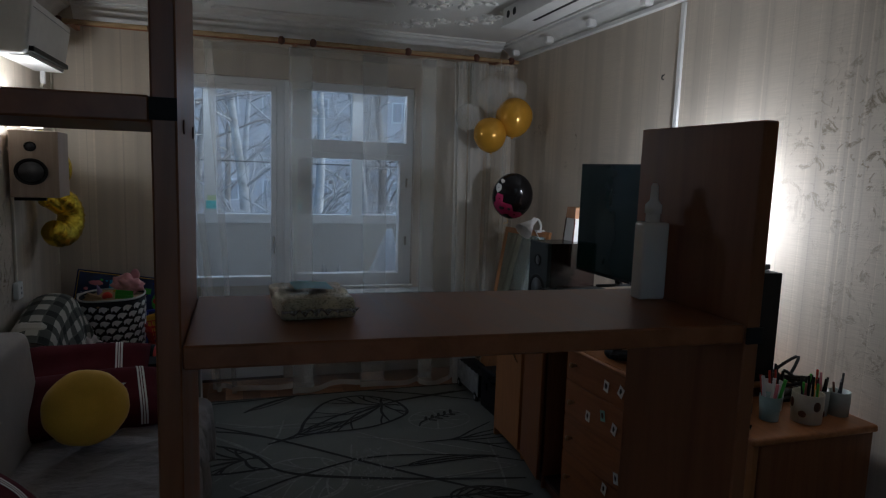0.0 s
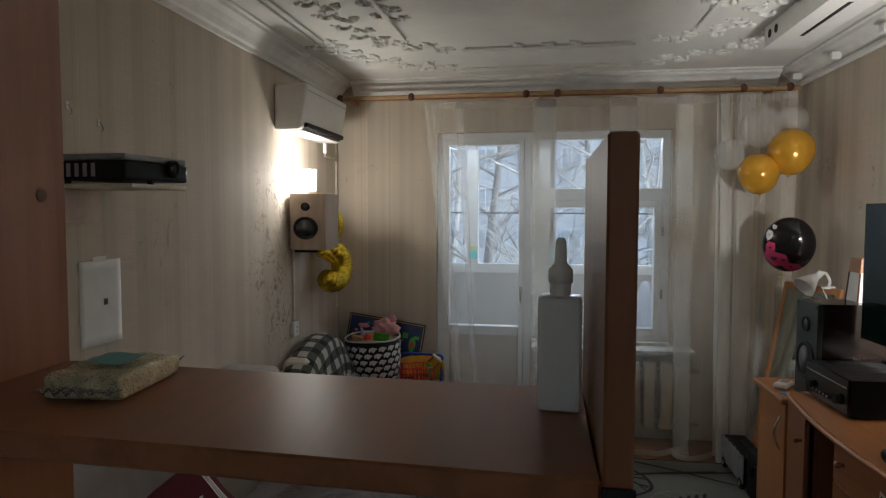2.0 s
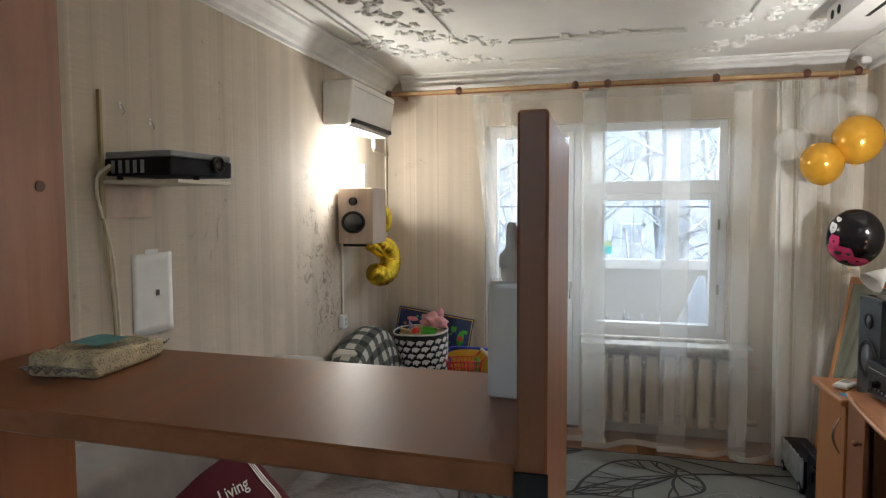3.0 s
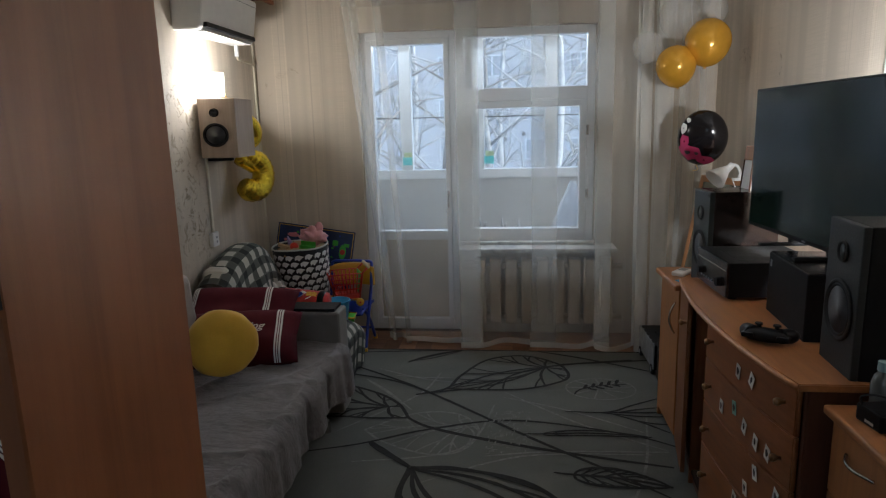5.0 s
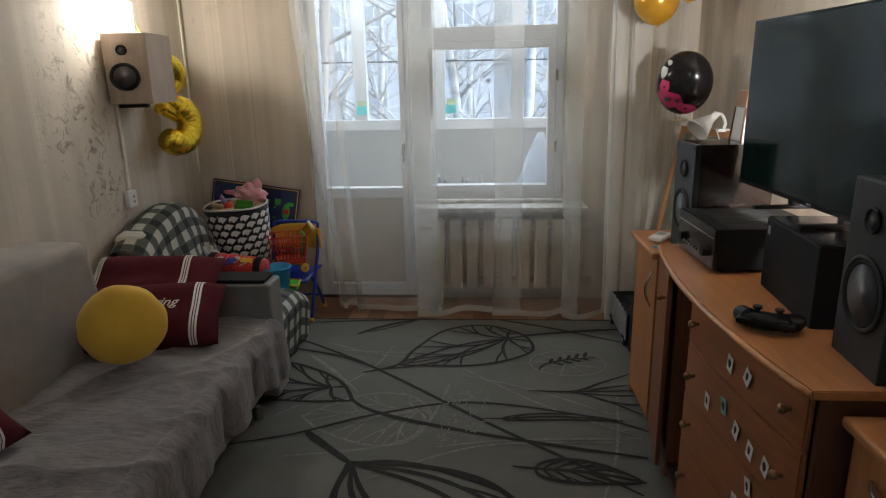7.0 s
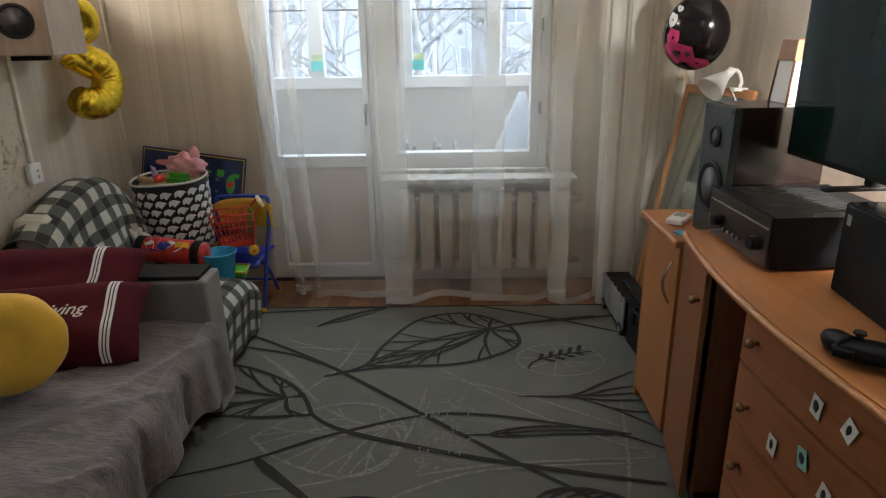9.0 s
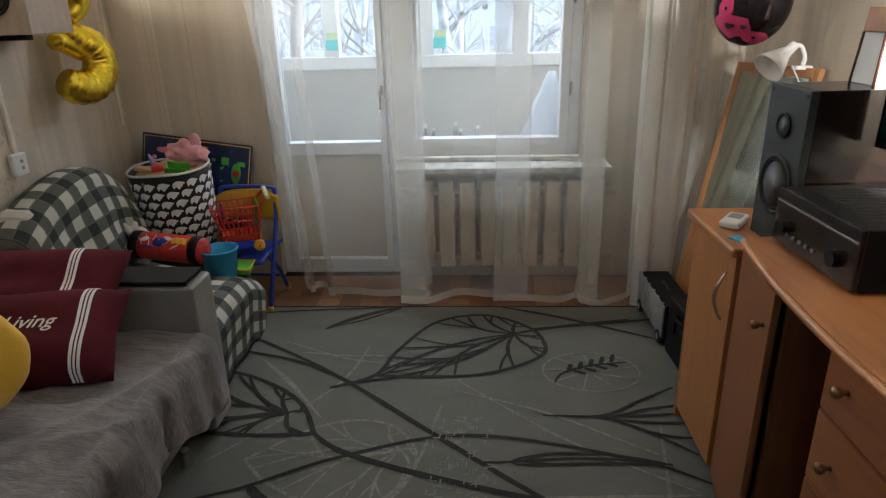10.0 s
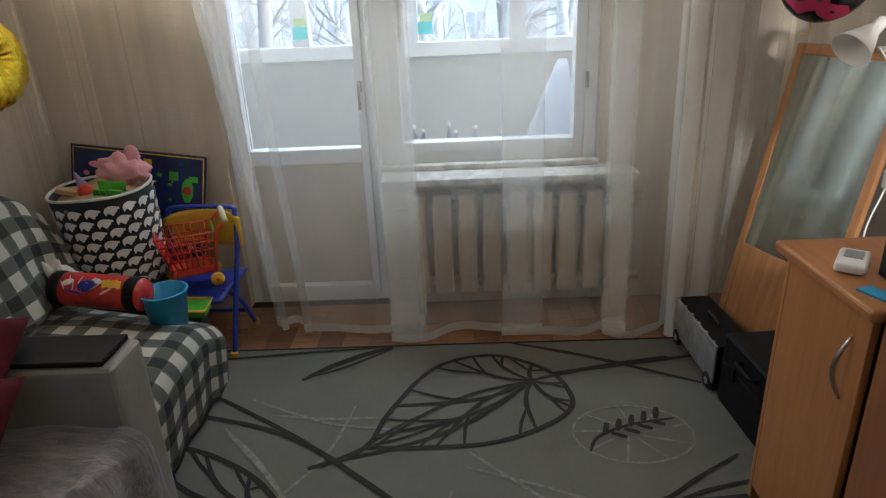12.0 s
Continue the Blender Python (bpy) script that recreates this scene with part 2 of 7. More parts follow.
def milky(name, c, rough=0.4):
    """Thin frosted plastic that lets light through."""
    m = bpy.data.materials.new(name)
    m.use_nodes = True
    t = m.node_tree
    p = t.nodes["Principled BSDF"]
    p.inputs["Base Color"].default_value = (*c, 1)
    p.inputs["Roughness"].default_value = rough
    a = t.nodes.new("ShaderNodeBsdfTranslucent")
    a.inputs[0].default_value = (*c, 1)
    x = t.nodes.new("ShaderNodeMixShader")
    x.inputs[0].default_value = 0.5
    t.links.new(p.outputs[0], x.inputs[1])
    t.links.new(a.outputs[0], x.inputs[2])
    t.links.new(x.outputs[0], t.nodes["Material Output"].inputs[0])
    return m



def sheer(name, c, open_share):
    """Woven voile: part gap, part thread that scatters light both ways, with a mottled weave."""
    m = Mat(name)
    t = m.t
    t.nodes.remove(m.p)
    clear = t.nodes.new("ShaderNodeBsdfTransparent")
    front = t.nodes.new("ShaderNodeBsdfDiffuse")
    back = t.nodes.new("ShaderNodeBsdfTranslucent")
    front.inputs[0].default_value = back.inputs[0].default_value = (*c, 1)
    thread = t.nodes.new("ShaderNodeMixShader")
    thread.inputs[0].default_value = 0.36
    t.links.new(front.outputs[0], thread.inputs[1])
    t.links.new(back.outputs[0], thread.inputs[2])
    mottle = m.noise(260, 2, 0.6)
    broad = m.noise(3, 3)
    share = m.maths("ADD", m.maths("MULTIPLY", mottle, 0.1), m.maths("ADD", m.maths("MULTIPLY", broad, 0.08), 1 - open_share - 0.09))
    x = t.nodes.new("ShaderNodeMixShader")
    t.links.new(share, x.inputs[0])
    t.links.new(clear.outputs[0], x.inputs[1])
    t.links.new(thread.outputs[0], x.inputs[2])
    t.links.new(x.outputs[0], t.nodes["Material Output"].inputs[0])
    return m.m


VOILE = sheer("cream_voile", (0.88, 0.86, 0.80), 0.755)
VOILE_PLEAT = sheer("stacked_voile", (0.92, 0.9, 0.85), 0.45)
VOILE_HEM = sheer("doubled_voile", (0.86, 0.83, 0.76), 0.52)
MIRROR = plain("mirror_silver", (0.5, 0.52, 0.46), 0.03, 1.0, vary=0.01, grain=0.0)
SCREEN = plain("dark_tv_glass", (0.006, 0.018, 0.015), 0.1, vary=0.05, grain=0.0)
SCREEN.node_tree.nodes["Principled BSDF"].inputs["IOR"].default_value = 1.3


def glow(name, c, strength):
    m = bpy.data.materials.new(name)
    m.use_nodes = True
    p = m.node_tree.nodes["Principled BSDF"]
    p.inputs["Base Color"].default_value = (0.8, 0.78, 0.7, 1)
    p.inputs["Emission Color"].default_value = (*c, 1)
    p.inputs["Emission Strength"].default_value = strength
    return m


BULB = glow("lit_lamp_glass", (1.0, 0.9, 0.72), 2.2)


def checks(name):
    """Green, black and cream tartan, in the mesh's own metres."""
    m = Mat(name, 0.9)
    split = m.t.nodes.new("ShaderNodeSeparateXYZ")
    uv = m.t.nodes.new("ShaderNodeUVMap")
    m.link(uv.outputs[0], split.inputs[0])

    def band(out, period, share):
        f = m.maths("FRACT", m.maths("MULTIPLY", out, 1 / period))
        return m.maths("LESS_THAN", f, share)

    bx, by = band(split.outputs[0], 0.11, 0.5), band(split.outputs[1], 0.11, 0.5)
    tx, ty = band(split.outputs[0], 0.11, 0.06), band(split.outputs[1], 0.11, 0.06)
    both, one = m.maths("MULTIPLY", bx, by), m.maths("MAXIMUM", bx, by)
    wave = m.noise(400, 2)
    col = m.mix((0.56, 0.54, 0.47), (0.02, 0.031, 0.024), m.maths("MULTIPLY", one, 0.87))
    col = m.mix(col, (0.012, 0.016, 0.014), both)
    col = m.mix(col, (0.20, 0.20, 0.17), m.maths("MULTIPLY", m.maths("MAXIMUM", tx, ty), 0.6))
    m.colour(m.mix(col, (0.1, 0.1, 0.09), m.maths("MULTIPLY", wave, 0.3)))
    m.bump(wave, 0.4, 0.002)
    return m.m


PLAID = checks("green_white_tartan")


def carpet_mat():
    m = Mat("grey_green_carpet", 0.95)
    a, b, c = m.noise(2.0, 5), m.noise(90, 3, 0.7), m.noise(700, 2)
    col = m.ramp(a, (0.3, (0.142, 0.14, 0.117)), (0.7, (0.182, 0.178, 0.15)))
    streak = m.noise(1.0, 4, 0.6, m.scaled(60, 3, 1, 0.5))
    col = m.mix(col, (0.22, 0.22, 0.2), m.ramp(streak, (0.6, (0, 0, 0)), (0.8, (0.35, 0.35, 0.35))))
    m.colour(m.mix(col, (0.1, 0.105, 0.09), m.maths("MULTIPLY", b, 0.5)))
    m.bump(m.maths("ADD", b, c), 0.6, 0.004)
    return m.m


CARPET = carpet_mat()
CARPET_DARK = plain("dark_carpet_yarn", (0.02, 0.0185, 0.014), 0.95, vary=0.25, scale=60, grain=0.6, depth=0.003)
CARPET_PALE = plain("pale_carpet_yarn", (0.21, 0.208, 0.18), 0.95, vary=0.3, scale=60, grain=0.6, depth=0.003)


def plank_mat():
    m = Mat("brown_floor_plank", 0.42)
    info = m.t.nodes.new("ShaderNodeObjectInfo").outputs["Random"]
    v = m.scaled(3, 40, 40)
    g = m.noise(1.4, 5, 0.6, v, 0.5)
    tone = m.ramp(info, (0.0, (0.17, 0.075, 0.035)), (0.5, (0.27, 0.125, 0.055)), (1.0, (0.36, 0.19, 0.09)))
    m.colour(m.mix(tone, (0.09, 0.04, 0.02), m.ramp(g, (0.45, (0, 0, 0)), (0.75, (0.8, 0.8, 0.8)))))
    m.bump(g, 0.2, 0.001)
    return m.m


PLANK = plank_mat()

# ---- mesh helpers ----


def finish(bm, smooth=False):
    bmesh.ops.recalc_face_normals(bm, faces=bm.faces)
    for f in bm.faces:
        f.smooth = smooth
    return bm


def part(name, bm, material, parent=None, label="", at=None):
    """Links a bmesh as one mesh object, under a thing or a part when one is given."""
    me = bpy.data.meshes.new(name)
    bm.to_mesh(me)
    bm.free()
    me.materials.append(material)
    ob = new(name, me)
    if parent is not None:
        ob.parent = parent
    if at is not None:
        ob.matrix_basis = at
    return tagged(ob, label)


def thing(name, label, category, at, group=""):
    ob = new(name)
    ob.empty_display_size = 0.05
    ob.matrix_basis = at
    return tagged(ob, label, category, group)


def structure(name, bm, material, label, category):
    return tagged(part(name, bm, material), label, category, kind="structure")


def box(x0, x1, y0, y1, z0, z1, bevel=0.0, seg=2, bm=None):
    bm = bm or bmesh.new()
    vs = bmesh.ops.create_cube(bm, size=1.0)["verts"]
    bmesh.ops.transform(bm, matrix=Matrix.Translation(((x0 + x1) / 2, (y0 + y1) / 2, (z0 + z1) / 2)) @ Matrix.Diagonal((abs(x1 - x0), abs(y1 - y0), abs(z1 - z0), 1)), verts=vs)
    if bevel > 0:
        edges = list({e for v in vs for e in v.link_edges})
        bmesh.ops.bevel(bm, geom=edges, offset=bevel, segments=seg, affect="EDGES", profile=0.6)
    return finish(bm)


def cyl(r0, r1, z0, z1, seg=24, bm=None, m=None, caps=True):
    bm = bm or bmesh.new()
    vs = bmesh.ops.create_cone(bm, cap_ends=caps, segments=seg, radius1=r0, radius2=r1, depth=z1 - z0)["verts"]
    bmesh.ops.transform(bm, matrix=(m or Matrix()) @ Matrix.Translation((0, 0, (z0 + z1) / 2)), verts=vs)
    return finish(bm, True) if seg > 12 and not caps else finish(bm)


def lathe(profile, seg=28, m=None):
    """Turns (radius, height) pairs about z."""
    bm = bmesh.new()
    rings = [[bm.verts.new((r * math.cos(a), r * math.sin(a), z)) for a in (2 * math.pi * k / seg for k in range(seg))] for r, z in profile]
    for a, b in zip(rings, rings[1:]):
        for k in range(seg):
            bm.faces.new((a[k], a[(k + 1) % seg], b[(k + 1) % seg], b[k]))
    for ring in (rings[0], rings[-1]):
        if (ring[0].co - ring[seg // 2].co).length > 1e-4:
            bm.faces.new(ring)
    bmesh.ops.remove_doubles(bm, verts=bm.verts, dist=1e-5)
    if m:
        bmesh.ops.transform(bm, matrix=m, verts=bm.verts)
    return finish(bm, True)


def tube(points, radius, seg=10, closed=False, bm=None):
    """A round rod along points; radius may be one number or one a point."""
    bm = bm or bmesh.new()
    pts = [Vector(p) for p in points]
    rad = radius if isinstance(radius, (list, tuple)) else [radius] * len(pts)
    rings, side = [], None
    for k, p in enumerate(pts):
        a = pts[k - 1] if k or closed else p
        b = pts[(k + 1) % len(pts)] if k + 1 < len(pts) or closed else p
        d = (b - a).normalized()
        if side is None:
            side = d.orthogonal().normalized()
        side = (side - d * side.dot(d)).normalized()
        up = d.cross(side)
        rings.append([bm.verts.new(p + rad[k] * (math.cos(t) * side + math.sin(t) * up)) for t in (2 * math.pi * j / seg for j in range(seg))])
    pairs = list(zip(rings, rings[1:])) + ([(rings[-1], rings[0])] if closed else [])
    for a, b in pairs:
        for j in range(seg):
            bm.faces.new((a[j], a[(j + 1) % seg], b[(j + 1) % seg], b[j]))
    if not closed:
        bm.faces.new(rings[0])
        bm.faces.new(rings[-1])
    return finish(bm, True)


def smooth_path(points, steps=6, closed=False):
    """Catmull-Rom through a few control points."""
    p = [Vector(q) for q in points]
    n, out = len(p), []
    for k in range(n if closed else n - 1):
        a, b, c, d = (p[(k + j) % n] if closed else p[min(max(k + j, 0), n - 1)] for j in (-1, 0, 1, 2))
        for s in range(steps):
            t = s / steps
            out.append(0.5 * ((2 * b) + (c - a) * t + (2 * a - 5 * b + 4 * c - d) * t * t + (3 * b - a - 3 * c + d) * t ** 3))
    if not closed:
        out.append(p[-1])
    return out


def sheet(nu, nv, fn, thick=0.0, uv=False):
    """A cloth or shell: fn(u, v) gives the place, u and v from 0 to 1; thick lays a second skin behind it."""
    bm = bmesh.new()
    grid = [[bm.verts.new(fn(i / nu, j / nv)) for j in range(nv + 1)] for i in range(nu + 1)]
    faces = [bm.faces.new((grid[i][j], grid[i + 1][j], grid[i + 1][j + 1], grid[i][j + 1])) for i in range(nu) for j in range(nv)]
    if uv:
        layer = bm.loops.layers.uv.new("cloth")
        across = [0.0]
        for i in range(nu):
            across.append(across[-1] + (grid[i + 1][nv // 2].co - grid[i][nv // 2].co).length)
        down = [0.0]
        for j in range(nv):
            down.append(down[-1] + (grid[nu // 2][j + 1].co - grid[nu // 2][j].co).length)
        k = 0
        for i in range(nu):
            for j in range(nv):
                for loop, (a, b) in zip(faces[k].loops, ((i, j), (i + 1, j), (i + 1, j + 1), (i, j + 1))):
                    loop[layer].uv = (across[a], down[b])
                k += 1
    bm.normal_update()
    if thick:
        bmesh.ops.solidify(bm, geom=bm.faces[:], thickness=thick)
    for f in bm.faces:
        f.smooth = True
    return bm


def ellipsoid(rx, ry, rz, m=None, u=28, v=16, wobble=0.0):
    bm = bmesh.new()
    bmesh.ops.create_uvsphere(bm, u_segments=u, v_segments=v, radius=1.0)
    for vert in bm.verts:
        k = 1 + wobble * noise.noise(vert.co * 2.3)
        vert.co = Vector((vert.co.x * rx * k, vert.co.y * ry * k, vert.co.z * rz * k))
    if m:
        bmesh.ops.transform(bm, matrix=m, verts=bm.verts)
    return finish(bm, True)


def pillow_bm(w, h, d, seg=18, crumple=0.012):
    """A stuffed square cushion in the xz plane, pinched at its corners."""
    bm = bmesh.new()
    sides = []
    for s in (1, -1):
        g = []
        for i in range(seg + 1):
            row = []
            for j in range(seg + 1):
                u, v = 2 * i / seg - 1, 2 * j / seg - 1
                bulge = max(0.0, (1 - u ** 4) * (1 - v ** 4)) ** 0.55
                pinch = 1 - 0.06 * (1 - abs(v)) * abs(u) ** 3
                pinch2 = 1 - 0.06 * (1 - abs(u)) * abs(v) ** 3
                n = noise.noise(Vector((u * 2, v * 2, s * 3 + w))) * crumple
                row.append(bm.verts.new((u * w / 2 * pinch, s * (d / 2 * bulge + n * bulge), v * h / 2 * pinch2)))
            g.append(row)
        sides.append(g)
    for g in sides:
        for i in range(seg):
            for j in range(seg):
                bm.faces.new((g[i][j], g[i + 1][j], g[i + 1][j + 1], g[i][j + 1]))
    bmesh.ops.remove_doubles(bm, verts=bm.verts, dist=1e-4)
    return finish(bm, True)

# ---- structure ----
XW, YB, YF, ZC = 3.23, 5.2, -1.2, 2.58      # right wall, window wall, wall behind, ceiling
structure("wall_left", box(-0.2, 0, YF - 0.2, YB + 0.3, 0, 2.8), PAPER_SIDE, "aged beige striped wallpaper on the long side wall", "wall")
structure("wall_right", box(XW, XW + 0.2, YF - 0.2, YB + 0.3, 0, 2.8), PAPER_SIDE, "aged beige wallpaper with brown drip stripes and sprigs", "wall")
# unseen wall; its opening is added so that skylight enters from behind
bm = box(0, 0.3, YF - 0.2, YF, 0, 2.8)
box(1.3, XW, YF - 0.2, YF, 0, 2.8, bm=bm)
box(0.3, 1.3, YF - 0.2, YF, 0, 0.9, bm=bm)
box(0.3, 1.3, YF - 0.2, YF, 2.2, 2.8, bm=bm)
structure("wall_behind", bm, PAPER_END, "plain beige papered wall with an added opening for light", "wall")
OPEN_L, OPEN_M, OPEN_R, OPEN_T, SILL_Z = 0.76, 1.455, 2.43, 2.2, 0.68
bm = box(0, OPEN_L, YB, YB + 0.3, 0, 2.8)
box(OPEN_R, XW, YB, YB + 0.3, 0, 2.8, bm=bm)
box(OPEN_L, OPEN_R, YB, YB + 0.3, OPEN_T, 2.8, bm=bm)
box(OPEN_M, OPEN_R, YB, YB + 0.3, 0, SILL_Z, bm=bm)
structure("wall_window", bm, PAPER_END, "beige striped wallpaper around the balcony door and window", "wall")
structure("floor", box(-0.2, XW + 0.2, YF - 0.2, YB + 0.3, -0.12, -0.012), RECESS_SHADE, "dark base under brown laminate planks", "floor")
bm = box(-0.2, XW + 0.2, YF - 0.2, YB + 0.3, ZC, ZC + 0.2)


def moulding_rail(bm, a, b, w=0.028, h=0.016):
    x0, x1 = sorted((a[0], b[0]))
    y0, y1 = sorted((a[1], b[1]))
    if x1 - x0 > y1 - y0:
        box(x0, x1, y0 - w / 2, y0 + w / 2, ZC - h, ZC, 0.005, 2, bm)
    else:
        box(x0 - w / 2, x0 + w / 2, y0, y1, ZC - h, ZC, 0.005, 2, bm)


def moulding_leaf(bm, x, y, ang, size):
    made = bmesh.ops.create_icosphere(bm, subdivisions=1, radius=1.0)["verts"]
    m = Matrix.Translation((x, y, ZC - 0.002)) @ pose(0, 0, 0, 0, 0, ang) @ Matrix.Diagonal((size, size * 0.4, size * 0.42, 1))
    bmesh.ops.transform(bm, matrix=m, verts=made)


rng = random.Random(4)
for x in (0.25, 0.30, 2.82, 2.87):
    moulding_rail(bm, (x, -0.9), (x, 4.03))
for x in (0.77, 2.33):
    moulding_rail(bm, (x, -0.9), (x, 4.06), 0.024)
for y, x0, x1 in ((4.88, 0.98, 2.12), (4.83, 1.0, 2.1), (4.35, 1.06, 2.05), (4.31, 1.08, 2.03)):
    moulding_rail(bm, (x0, y), (x1, y))


def scrollwork(bm, points, n, reach=0.055):
    """Stucco tendrils along a path: curls to either side in turn, with small raised leaves between them."""
    path = smooth_path([(x, y, ZC - 0.004) for x, y in points], 12)
    for k in range(n):
        i = round((k + 0.5) / n * (len(path) - 2))
        p, d = path[i], (path[i + 1] - path[i]).normalized()
        side = Vector((-d.y, d.x, 0)) * (1 if k % 2 else -1)
        curl = []
        for q in range(11):
            a = 4.4 * q / 10
            r = reach * (1 - 0.075 * q)
            curl.append(p + side * (reach - r * math.cos(a)) + d * (r * math.sin(a)))
        tube(curl, [0.008 + 0.006 * math.sin(math.pi * (q + 1) / 12) for q in range(11)], 6, False, bm)
        for q in (2, 4, 6, 8):
            c = curl[q] + side * rng.uniform(0.005, 0.03) + d * rng.uniform(-0.02, 0.02)
            moulding_leaf(bm, c.x, c.y, rng.random() * 360, 0.014 + 0.018 * rng.random())
    for k in range(n * 4):
        p = path[rng.randrange(len(path))]
        moulding_leaf(bm, p.x + rng.uniform(-0.6, 0.6) * reach, p.y + rng.uniform(-0.6, 0.6) * reach, rng.random() * 360, 0.012 + 0.02 * rng.random())


stucco = bmesh.new()
for cx, way in ((1.56, -1), (1.56, 1)):
    scrollwork(stucco, [(cx + way * 1.30, 4.05), (cx + way * 1.12, 4.46), (cx + way * 0.62, 4.83)], 13, 0.06)
    scrollwork(stucco, [(cx + way * 1.08, 3.28), (cx + way * 1.02, 3.7), (cx + way * 0.92, 4.12), (cx + way * 0.58, 4.3)], 14, 0.05)
    scrollwork(stucco, [(cx + way * 0.80, 3.35), (cx + way * 0.77, 3.72)], 5, 0.045)
    scrollwork(stucco, [(cx + way * 1.06, 1.5), (cx + way * 1.06, 2.3)], 9, 0.05)
scrollwork(stucco, [(1.36, 4.33), (1.76, 4.33)], 5, 0.04)
scrollwork(stucco, [(1.4, 2.2), (1.56, 2.45), (1.72, 2.2), (1.56, 1.95), (1.4, 2.2)], 14, 0.06)
spare = bpy.data.meshes.new("stucco")
stucco.to_mesh(spare)
stucco.free()
bm.from_mesh(spare)
bpy.data.meshes.remove(spare)
structure("ceiling", bm, CEILING, "white ceiling with moulded stucco scrolls and rails", "ceiling")


def cornice(name, p, q, inward, label):
    """A concave plaster cove along the top of a wall, between two plan points."""
    p, q, n = Vector(p), Vector(q), Vector(inward)
    prof = [(0.0, 2.455), (0.018, 2.455), (0.022, 2.475), (0.035, 2.485), (0.05, 2.51), (0.075, 2.535), (0.105, 2.55), (0.112, 2.565), (0.13, 2.567), (0.13, ZC), (0.0, ZC)]
    bm = bmesh.new()
    rows = [[bm.verts.new((c.x + n.x * d, c.y + n.y * d, z)) for d, z in prof] for c in (p, q)]
    k = len(prof)
    for j in range(k):
        bm.faces.new((rows[0][j], rows[0][(j + 1) % k], rows[1][(j + 1) % k], rows[1][j]))
    bm.faces.new(rows[0])
    bm.faces.new(rows[1])
    return structure(name, finish(bm), PLASTER, label, "trim")


cornice("trim_left", (0.003, YF), (0.003, YB - 0.003), (1, 0, 0), "white plaster cornice cove along the side wall")
cornice("trim_window", (0.14, YB - 0.003), (XW - 0.14, YB - 0.003), (0, -1, 0), "white plaster cornice cove above the curtain rail")
right_trim = cornice("trim_right", (XW - 0.003, YF), (XW - 0.003, YB - 0.003), (-1, 0, 0), "white plaster cornice with clipped cable rail")
for k in range(9):
    y = 5.0 - 0.55 * k
    part("clip", box(XW - 0.1, XW - 0.045, y, y + 0.05, 2.475, 2.52, 0.012), WHITE_PLASTIC, right_trim, "round white plastic clip")
part("cable_rail", box(XW - 0.045, XW - 0.02, YF, YB - 0.1, 2.452, 2.474, 0.004), WHITE_PLASTIC, right_trim, "white cable rail")

# balcony door, window, sill
door = thing("door_1", "closed white balcony door with one tall glass pane", "door", pose(0, 5.3, 0))
tagged(door, kind="structure")


def frame_bars(owner, x0, x1, z0, z1, w, y0=-0.035, y1=0.035, name="window_frame"):
    part(name, box(x0, x0 + w, y0, y1, z0, z1, 0.004), UPVC, owner)
    part(name, box(x1 - w, x1, y0, y1, z0, z1, 0.004), UPVC, owner)
    part(name, box(x0 + w, x1 - w, y0, y1, z0, z0 + w, 0.004), UPVC, owner)
    part(name, box(x0 + w, x1 - w, y0, y1, z1 - w, z1, 0.004), UPVC, owner)


def pane(owner, x0, x1, z0, z1, y=0.0):
    ob = part("pane", box(x0, x1, y - 0.006, y + 0.006, z0, z1), PANE, owner, "clear glass pane")
    ob.visible_shadow = False
    return ob


frame_bars(door, OPEN_L, OPEN_M, 0.0, OPEN_T, 0.05, -0.045, 0.045, "door_frame")
frame_bars(door, OPEN_L + 0.052, OPEN_M - 0.052, 0.052, OPEN_T - 0.052, 0.036, -0.055, 0.03, "door_leaf")
part("door_panel", box(0.849, 1.365, -0.02, 0.02, 0.09, 0.70, 0.004), CREAM_PAINT, door, "cream painted lower panel")
part("door_rail", box(0.849, 1.365, -0.045, 0.03, 0.70, 0.767, 0.004), UPVC, door)
pane(door, 0.849, 1.365, 0.767, 2.112)
handle = part("handle", box(1.375, 1.395, -0.075, -0.055, 1.02, 1.07, 0.005), CHROME, door, "metal lever handle")
part("lever", tube([(1.385, -0.078, 1.06), (1.385, -0.1, 1.06), (1.385, -0.104, 1.03), (1.385, -0.104, 0.95)], 0.008), CHROME, handle)

win = thing("window_1", "white window with transom above one large sash", "window", pose(0, 5.3, 0))
tagged(win, kind="structure")
frame_bars(win, OPEN_M + 0.002, OPEN_R, SILL_Z + 0.005, OPEN_T, 0.055, -0.045, 0.045)
part("transom", box(OPEN_M + 0.057, OPEN_R - 0.055, -0.05, 0.04, 1.70, 1.79, 0.004), UPVC, win)
frame_bars(win, OPEN_M + 0.059, OPEN_R - 0.057, 0.737, 1.698, 0.045, -0.055, 0.03, "sash_frame")
pane(win, OPEN_M + 0.104, OPEN_R - 0.102, 0.782, 1.653)
pane(win, OPEN_M + 0.057, OPEN_R - 0.055, 1.79, 2.145)
for z in (1.0, 1.45):
    part("hinge", cyl(0.009, 0.009, z, z + 0.07, 12, m=Matrix.Translation((OPEN_R - 0.05, -0.062, 0))), CHROME, win, "small metal hinge")
bm = box(1.47, 2.57, 4.99, 5.25, 0.645, 0.676, 0.008)
for v in bm.verts:
    v.co.z += 0.004 * noise.noise(v.co * 5)
structure("window_sill", bm, SILL, "chipped old white painted window sill", "window sill")
bm = box(1.456, 2.429, 5.151, 5.199, 0.676, 0.7, 0.006)
